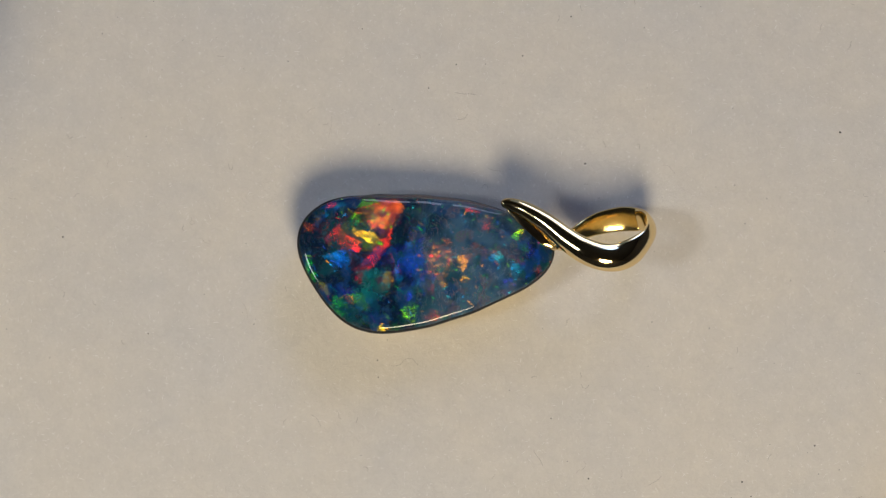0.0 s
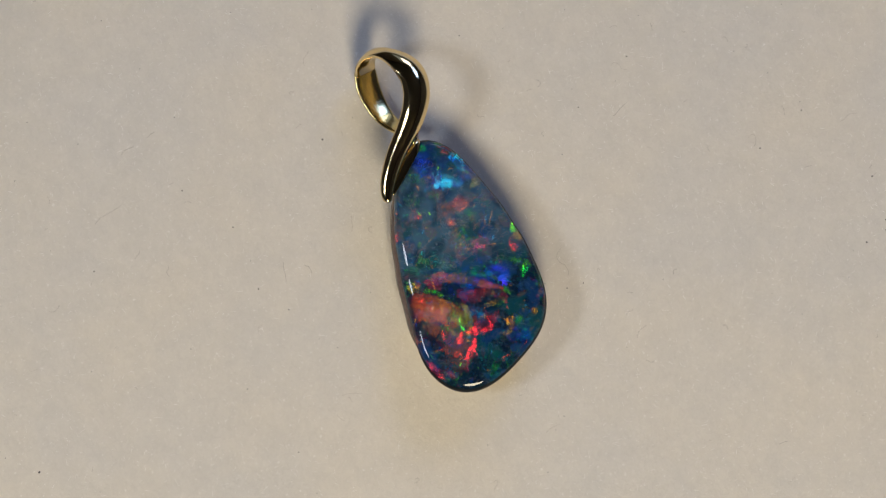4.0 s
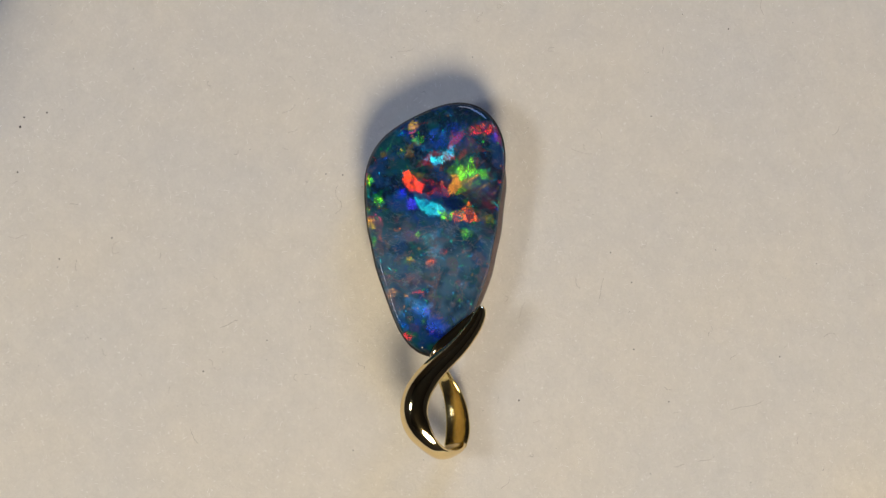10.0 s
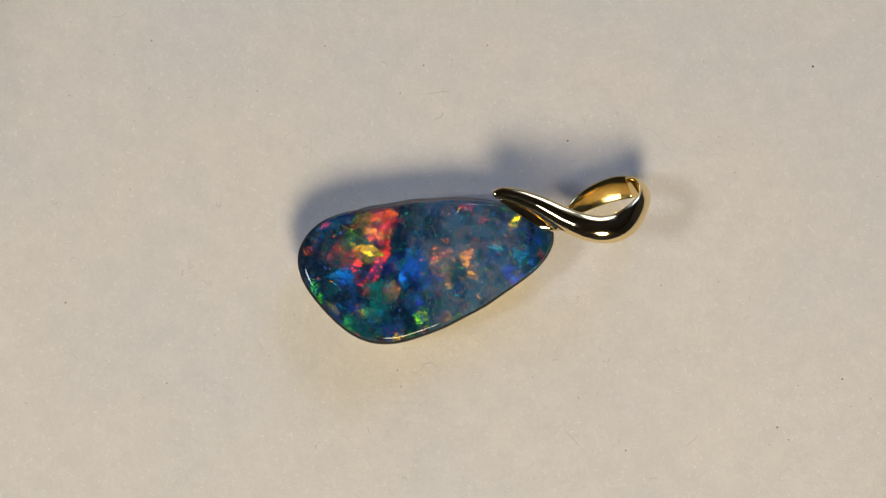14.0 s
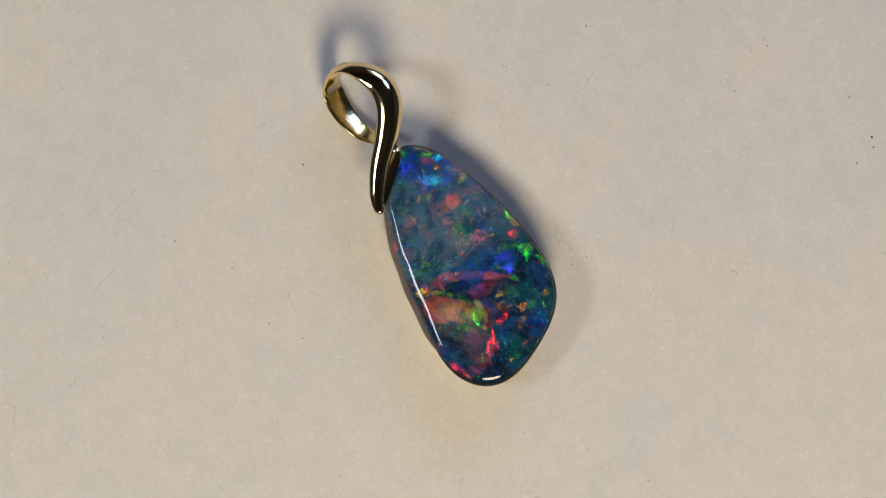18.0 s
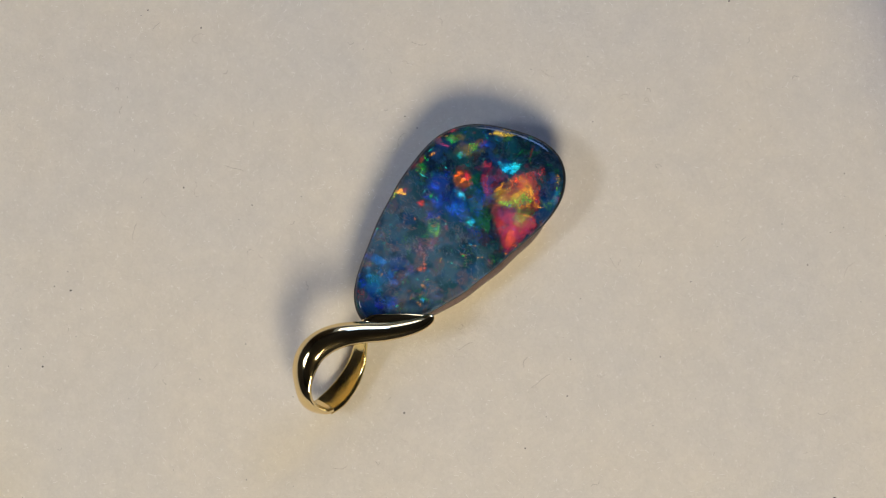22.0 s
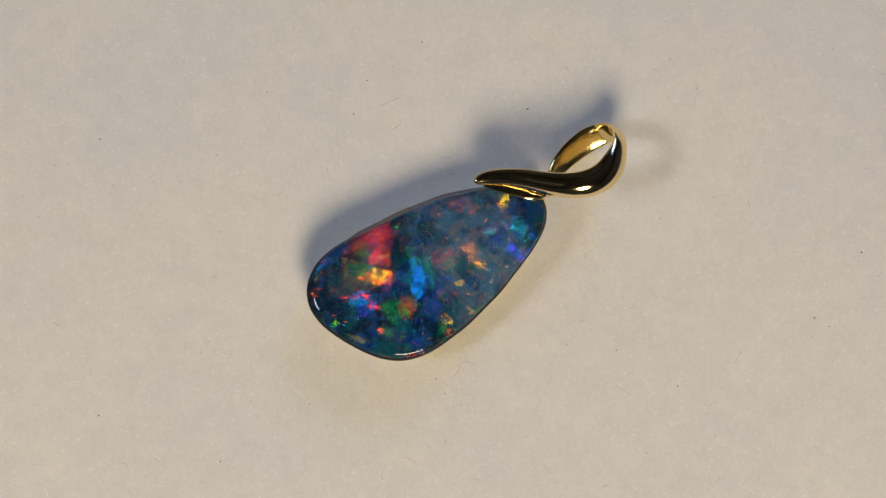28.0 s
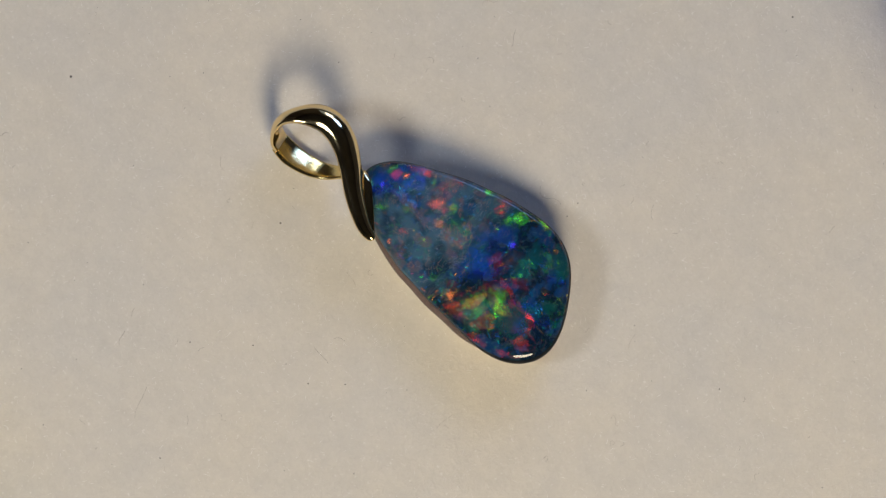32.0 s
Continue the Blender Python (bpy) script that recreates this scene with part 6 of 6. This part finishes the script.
def speck(x, y, r, parent, seed):
    """A grain of dust: a small uneven lump."""
    rnd = random.Random(seed)
    bm = bmesh.new()
    bmesh.ops.create_icosphere(bm, subdivisions=1, radius=r * MM)
    for v in bm.verts:
        v.co *= rnd.uniform(0.6, 1.2)
        v.co.z *= 0.5
    me = bpy.data.meshes.new("dust_speck")
    bm.to_mesh(me)
    bm.free()
    me.materials.append(SPECK)
    ob = part("dust_speck", me, parent)
    ob.location = (x * MM, y * MM, r * MM * 0.2)
    ob.rotation_euler = (0, 0, rnd.uniform(0, 6.28))


def lint(parent):
    hair(-8.69, 9.55, 1.72, 95, 0.3, parent, 1)
    hair(-16.34, 6.23, 0.95, 20, 2.0, parent, 2)
    hair(-19.35, 2.02, 1.20, 60, 2.5, parent, 3)
    hair(-18.19, 0.60, 1.29, 160, 2.5, parent, 4)
    hair(-3.01, -8.30, 2.67, 350, 1.2, parent, 5)
    hair(-7.95, -12.51, 0.86, 10, 1.0, parent, 6)
    hair(-10.32, 10.84, 0.86, 60, 0.3, parent, 7)
    hair(10.75, 5.25, 0.34, 40, 0.5, parent, 8)
    hair(9.33, -5.29, 0.77, 80, 1.5, parent, 9)
    hair(-17.20, 14.92, 0.52, 30, 0.3, parent, 10)
    hair(1.50, 12.13, 1.72, 350, 0.5, parent, 11)
    hair(-20.54, -21.20, 0.69, 285, 0.2, parent, 12)
    hair(22.32, -7.41, 0.52, 280, 0.4, parent, 13)
    hair(-12.07, -12.98, 0.69, 290, 1.0, parent, 14)
    hair(-15.03, -4.52, 1.29, 133, 0.6, parent, 15)
    hair(3.80, 6.27, 1.29, 183, 1.0, parent, 16)
    hair(12.75, -19.66, 0.60, 183, 0.3, parent, 17)
    hair(17.10, 6.62, 1.29, 163, 0.5, parent, 18)
    hair(-9.37, 30.00, 0.52, 183, 0.3, parent, 19)
    hair(3.91, 20.79, 1.03, 282, 1.8, parent, 20)
    hair(4.43, 26.55, 0.43, 332, 0.2, parent, 21)
    hair(3.15, 34.61, 3.01, 42, 1.0, parent, 22)
    hair(-12.35, 28.78, 0.95, 22, 0.6, parent, 23)
    hair(-1.82, -33.06, 0.43, 322, 0.3, parent, 24)
    hair(16.09, -17.41, 1.29, 232, 0.3, parent, 25)
    hair(4.04, -27.79, 0.86, 12, 0.3, parent, 26)
    hair(2.40, -32.39, 1.55, 302, 1.0, parent, 27)
    hair(-25.44, 24.46, 0.39, 22, 0.2, parent, 28)
    hair(5.63, 22.63, 0.77, 332, 0.3, parent, 29)
    hair(2.52, -25.16, 1.72, 312, 1.8, parent, 30)
    hair(9.28, 24.10, 2.58, 331, 0.3, parent, 31)
    hair(10.28, 18.82, 0.52, 321, 0.3, parent, 32)
    hair(-21.31, 21.98, 1.46, 6, 0.4, parent, 33)
    hair(10.73, -10.34, 0.86, 222, 1.0, parent, 34)
    hair(12.15, 8.35, 0.60, 282, 0.5, parent, 35)
    hair(1.40, 10.23, 0.95, 222, 1.0, parent, 36)
    hair(8.66, 17.96, 0.60, 77, 0.4, parent, 37)
    hair(7.23, -15.67, 1.46, 128, 0.5, parent, 38)
    hair(10.59, -16.53, 1.55, 173, 1.8, parent, 39)
    hair(3.07, 29.74, 1.03, 153, 0.8, parent, 40)
    hair(-0.92, 32.41, 0.60, 93, 0.3, parent, 41)
    hair(-9.54, -12.87, 1.29, 153, 0.6, parent, 42)
    hair(13.71, 21.44, 1.29, 133, 0.5, parent, 43)
    speck(-2.59, -32.98, 0.086, parent, 200)
    speck(-7.38, -31.27, 0.086, parent, 201)
    speck(-6.84, -32.96, 0.086, parent, 202)
    speck(-19.35, 19.73, 0.065, parent, 203)
    speck(-12.02, 14.56, 0.065, parent, 204)
    speck(5.25, 26.17, 0.065, parent, 205)
    speck(3.67, -29.07, 0.065, parent, 206)
    speck(30.09, 9.36, 0.107, parent, 207)
    speck(10.68, 6.82, 0.086, parent, 208)
    speck(-22.47, -6.39, 0.065, parent, 209)
    speck(-29.05, 0.96, 0.086, parent, 210)
    speck(0.81, 14.40, 0.065, parent, 211)
    speck(5.88, 15.10, 0.065, parent, 212)
    speck(-4.97, -9.62, 0.065, parent, 213)
    speck(21.92, 11.17, 0.043, parent, 214)
    speck(-1.29, 12.56, 0.065, parent, 215)
    speck(28.16, -14.62, 0.086, parent, 216)
    speck(8.17, -12.68, 0.065, parent, 217)
    speck(22.06, 5.25, 0.043, parent, 218)
    speck(-5.04, 9.71, 0.043, parent, 219)
    speck(3.06, 14.45, 0.043, parent, 220)
    speck(-5.03, -8.33, 0.065, parent, 221)
    speck(-6.37, 17.11, 0.065, parent, 222)
    speck(-15.10, 0.53, 0.043, parent, 223)
    speck(23.34, -18.49, 0.065, parent, 224)
    speck(9.57, 18.14, 0.065, parent, 225)
    speck(20.16, -5.72, 0.043, parent, 226)
    speck(-22.33, 19.14, 0.043, parent, 227)
    speck(22.65, -17.41, 0.086, parent, 228)
    speck(-6.08, -33.19, 0.107, parent, 229)
    speck(1.64, -25.28, 0.065, parent, 230)
    speck(-26.23, 16.60, 0.043, parent, 231)
    speck(-18.25, -3.36, 0.043, parent, 232)
    speck(-8.53, 33.95, 0.107, parent, 233)
    speck(11.02, -17.23, 0.065, parent, 234)
    speck(15.80, -5.27, 0.065, parent, 235)
    speck(-2.11, 28.23, 0.043, parent, 236)
    speck(17.63, 28.31, 0.043, parent, 237)
    speck(19.47, 18.97, 0.043, parent, 238)
    speck(15.03, 24.95, 0.043, parent, 239)
    # fainter dust and fluff between the marks that stand out
    rnd = random.Random(77)
    for i in range(70):
        a, r = rnd.uniform(0, 6.283), 38 * math.sqrt(rnd.random())
        hair(r * math.cos(a), r * math.sin(a), rnd.uniform(0.25, 0.8), rnd.uniform(0, 360), rnd.uniform(0.2, 2), parent, 500 + i)
    for i in range(120):
        a, r = rnd.uniform(0, 6.283), 38 * math.sqrt(rnd.random())
        speck(r * math.cos(a), r * math.sin(a), rnd.uniform(0.015, 0.045), parent, 900 + i)


# ---- the pendant ----
STONE = Vector((-1.72, -0.82, 0))
WAVES_C = [6.941, -0.351, 2.097, 0.374, 0.402, 0.229, 0.123, 0.08, 0.053, 0.024]
WAVES_S = [0.0, -0.051, 0.196, 0.322, -0.07, 0.234, -0.023, 0.079, 0.019, 0.025]


def outline(a):
    return sum(c * math.cos(k * a) + s * math.sin(k * a) for k, (c, s) in enumerate(zip(WAVES_C, WAVES_S)))


TALL = 1.35


def flank(a):
    """1 along the ground-back long side, 0 along the other."""
    s = min(1.0, max(0.0, (math.cos(a - radians(80)) - 0.30) / 0.45))
    return s * s * (3 - 2 * s)


def setback(a):
    """The opal is ground back from the backing along one long side."""
    return 0.36 * flank(a)


def flare(a):
    """The rounded rim is broader along the ground-back side."""
    return 1 + 1.3 * math.exp(-((math.degrees(a) - 98) / 72) ** 2)


def shell(name, profile, mat, n=192, top=False, bottom=False):
    """Rings of (share of the outline, inset in mm, height, how far it keeps the full outline)."""
    verts, faces = [], []
    count = len(profile)
    for ring in profile:
        for i in range(n):
            a = 2 * math.pi * i / n
            share, inset, z, slide = ring(a) if callable(ring) else ring
            r = (outline(a) - setback(a) * (1 - slide)) * share - inset
            verts.append(((STONE.x + r * math.cos(a)) * MM, (STONE.y + r * math.sin(a)) * MM, z * TALL * MM))
    for k in range(count - 1):
        for i in range(n):
            j = (i + 1) % n
            faces.append((k * n + i, k * n + j, (k + 1) * n + j, (k + 1) * n + i))
    if top:
        verts.append((STONE.x * MM, STONE.y * MM, (2.12 + 0.58 * math.sin(radians(76)) + 0.332) * TALL * MM))
        faces += [((count - 1) * n + i, (count - 1) * n + (i + 1) % n, len(verts) - 1) for i in range(n)]
    if bottom:
        verts.append((STONE.x * MM, STONE.y * MM, 0.0))
        faces += [((i + 1) % n, i, len(verts) - 1) for i in range(n)]
    return mesh_of(name, verts, faces, mat)


def stone(parent):
    """A doublet: a domed opal face with a rounded rim on a stone backing."""
    def rim(a, b):
        return (1, 0.60 * (1 - math.cos(b)) * flare(a), 2.12 + 0.58 * math.sin(b), 0)

    def seam_line(a):
        return 38 - 26 * flank(a)

    def upper(k):
        return lambda a: rim(a, radians(seam_line(a) + (76 - seam_line(a)) * k / 8))

    def lower(k):
        return lambda a: rim(a, radians(-12 + (seam_line(a) + 12) * k / 6))

    def dome(s):
        return lambda a: (s, rim(a, radians(76))[1] * s, 2.12 + 0.58 * math.sin(radians(76)) + 0.33 * (1 - s ** 2.2), 0)

    # the dome leaves the rim at the rim's own slope, so that the polish has no crease
    face = [upper(k) for k in range(9)] + [dome(1 - k / 110) for k in range(1, 110)]
    face_mesh = shell("opal_face", face, OPAL, n=840, top=True)
    opal.paint(face_mesh)
    body = part("opal_face", face_mesh, parent, "polished opal face flashing red, green and blue")
    seam = [(1, 0.10, 1.55, 0), (1, 0.02, 1.8, 0)] + [lower(k) for k in range(7)]
    part("dark_rim", shell("dark_rim", seam, POTCH), body, "polished black rim below the opal face")

    def wall(inset, z, slide):
        """Proud under the ground-back side, hidden under the rim of the other."""
        return lambda a: (1, inset + 0.60 * (1 - flank(a)), z, slide)
    band = [wall(0.26, 1.22, 1), wall(0.04, 1.26, 1), wall(0.0, 1.4, 1), wall(0.04, 1.6, 0.85), wall(0.10, 1.82, 0.5), wall(0.16, 2.0, 0.15)]
    part("backing_band", shell("backing_band", band, IRONSTONE), body, "polished brown band below the rim")
    # the foot hides under the rim and acts as a warm reflector
    foot = [wall(1.2, 0.0, 1), wall(0.5, 0.03, 1), wall(0.42, 0.12, 1), wall(0.38, 0.5, 1), wall(0.34, 0.9, 1), wall(0.26, 1.22, 1)]
    part("backing", shell("backing", foot, BACKING, bottom=True), body, "hidden backing stone, pale honey to bounce warm light")
    return body


def spline(points, n):
    """Catmull-Rom through rows of numbers: n steps a span."""
    rows = [points[0]] + points + [points[-1]]
    out = []
    for i in range(1, len(rows) - 2):
        p = [np.array(rows[i + d], float) for d in (-1, 0, 1, 2)]
        for k in range(n):
            t = k / n
            out.append(0.5 * (2 * p[1] + (p[2] - p[0]) * t + (2 * p[0] - 5 * p[1] + 4 * p[2] - p[3]) * t ** 2 + (3 * p[1] - p[0] - 3 * p[2] + p[3]) * t ** 3))
    out.append(np.array(points[-1], float))
    return out


def ribbon(name, stations, mat, parent, label, edge=0.35, n=9):
    """A tapered strap. Station: x, y, z in mm, the outward normal, width, thickness, crown. The outside is domed."""
    line = spline(stations, n)
    verts, faces = [], []
    m = 32
    for i, s in enumerate(line):
        p = Vector(s[:3])
        d = Vector(line[min(i + 1, len(line) - 1)][:3]) - Vector(line[max(i - 1, 0)][:3])
        d.normalize()
        up = Vector(s[3:6])
        up = (up - d * up.dot(d)).normalized()
        side = d.cross(up)
        w, thick, crown = s[6], s[7], s[8]
        for k in range(m):
            b = 2 * math.pi * k / m
            c, q = math.cos(b), math.sin(b)
            if q >= 0:
                across = 0.5 * w * c
                high = (thick * 0.5 + crown * w) * (0.2 * q ** 0.5 + 0.8 * q ** 2)
            else:
                across = 0.5 * w * math.copysign(abs(c) ** 0.75, c)
                high = -thick * 0.5 * abs(q) ** edge
            verts.append(tuple((p + side * across + up * high) * MM))
    for i in range(len(line) - 1):
        for k in range(m):
            j = (k + 1) % m
            faces.append((i * m + k, i * m + j, (i + 1) * m + j, (i + 1) * m + k))
    e = (len(line) - 1) * m
    faces.append(tuple(range(m)))
    faces.append(tuple(e + k for k in reversed(range(m))))
    me = mesh_of(name, verts, faces, mat)
    bm = bmesh.new()
    bm.from_mesh(me)
    bmesh.ops.recalc_face_normals(bm, faces=bm.faces)
    # the strap's two long edges stay crisp
    for e in bm.edges:
        a, b = e.verts[0].index, e.verts[1].index
        if abs(a - b) == m and a % m in (0, m // 2):
            e.smooth = False
    bm.to_mesh(me)
    bm.free()
    return part(name, me, parent, label)


def bail(parent):
    front = [
        [4.33, 3.30, 3.98, 0, 0, 1, 0.40, 0.36, 0.04],
        [4.52, 3.27, 4.06, 0, 0, 1, 0.72, 0.42, 0.04],
        [5.20, 3.14, 4.15, 0, 0, 1, 0.98, 0.50, 0.04],
        [6.15, 2.74, 4.30, 0, 0, 1, 1.18, 0.54, 0.08],
        [7.61, 1.80, 4.55, -0.10, -0.08, 1, 1.42, 0.60, 0.10],
        [9.24, 0.42, 4.95, -0.24, -0.13, 1, 1.74, 0.64, 0.12],
        [10.53, -0.42, 5.25, -0.22, -0.13, 1, 1.94, 0.64, 0.14],
        [11.82, -0.88, 5.30, -0.06, -0.16, 1, 2.08, 0.64, 0.15],
        [13.11, -0.90, 5.10, 0.10, -0.30, 0.95, 2.14, 0.64, 0.14],
        [14.38, -0.32, 4.75, 0.42, -0.36, 0.75, 2.06, 0.60, 0.1],
        [15.35, 0.70, 4.05, 0.95, -0.15, 0.35, 1.85, 0.56, 0.08],
        [15.66, 1.62, 3.10, 0.97, 0.2, 0.1, 1.90, 0.52, 0.05],
        [15.30, 2.25, 1.90, 0.88, 0.38, -0.25, 1.85, 0.50, 0.03],
        [14.72, 2.42, 1.22, 0.80, 0.40, -0.45, 1.75, 0.48, 0.02],
    ]
    back = [
        [14.80, 2.42, 1.14, 0.12, 0.36, -0.93, 1.75, 0.44, 0.02],
        [13.60, 2.50, 0.95, 0.0, 0.38, -0.92, 1.92, 0.42, 0.02],
        [12.20, 2.28, 0.90, -0.05, 0.40, -0.92, 1.80, 0.42, 0.03],
        [10.90, 1.82, 1.10, -0.2, 0.40, -0.9, 1.55, 0.42, 0.04],
        [9.90, 1.20, 1.70, -0.4, 0.3, -0.85, 1.25, 0.42, 0.05],
        [9.20, 0.75, 2.50, -0.6, 0.2, -0.75, 1.00, 0.42, 0.05],
    ]
    swirl = ribbon("bail_front", front, GOLD, parent, "polished gold swirl of the bail")
    ribbon("bail_back", back, GOLD_INSIDE, swirl, "inner strap of the gold bail")
    plate = [
        [4.75, 2.84, 3.70, 0, 0, 1, 0.30, 0.20, 0.0],
        [5.80, 2.10, 3.84, 0, 0, 1, 0.74, 0.20, 0.0],
        [6.80, 1.27, 3.86, 0, 0, 1, 0.88, 0.20, 0.0],
        [7.60, 0.52, 3.80, 0, 0, 1, 0.84, 0.20, 0.0],
        [8.10, 0.12, 3.52, 0.1, -0.2, 1, 0.72, 0.40, 0.05],
        [8.32, -0.06, 3.25, 0.2, -0.2, 1, 0.42, 0.40, 0.1],
    ]
    ribbon("prong_plate", plate, GOLD, swirl, "gold prong plate against the stone", n=6)
    # the short post that ties the bail to the stone
    pin = [[7.0, 0.8, 2.9, 0, 0, 1, 0.6, 0.6, 0.5], [8.2, 0.30, 3.1, 0, 0, 1, 0.7, 0.6, 0.5], [8.9, 0.10, 3.5, 0, 0, 1, 0.7, 0.6, 0.5], [9.4, 0.25, 3.9, 0, 0, 1, 0.6, 0.5, 0.4]]
    ribbon("post", pin, GOLD, swirl, "small gold post", n=5)


def pendant():
    ob = new("opal_pendant")
    tagged(ob, "opal doublet pendant with a swirled yellow gold bail on cream felt", "pendant")
    stone(ob)
    bail(ob)
    return ob


# ---- how the turntable turns ----
def turn(t):
    """Degrees turned at t seconds: nearly even, slower at first and a little faster towards the end."""
    drift = np.interp(t, [0, 1, 2, 3, 3.5, 5.5, 7, 8, 9, 10, 11, 12, 13.5, 15.5, 16.5, 18, 19.5, 21, 22, 23, 24, 25.5, 26.5, 28.5, 29.5, 30.5, 32],
                      [-0.36, -0.72, -1.53, -2.1, -2.26, -2.36, -2.72, -3.06, -3.25, -3.3, -3.6, -4.0, -4.3, -4.92, -5.27, -5.4, -5.0, -4.68, -4.3, -3.88, -3.32, -3.42,
                       -2.6, -0.1, 0.7, 1.42, 2.5])
    return 26.717 * t + float(drift)


def motions():
    rows = [(k / 10, pose(0, 0, 0, 0, 0, turn(k / 10))) for k in range(321)]
    walk(turning_pad, rows)
    walk(opal_thing, rows)


room()
turning_pad = pad()
opal_thing = pendant()
motions()
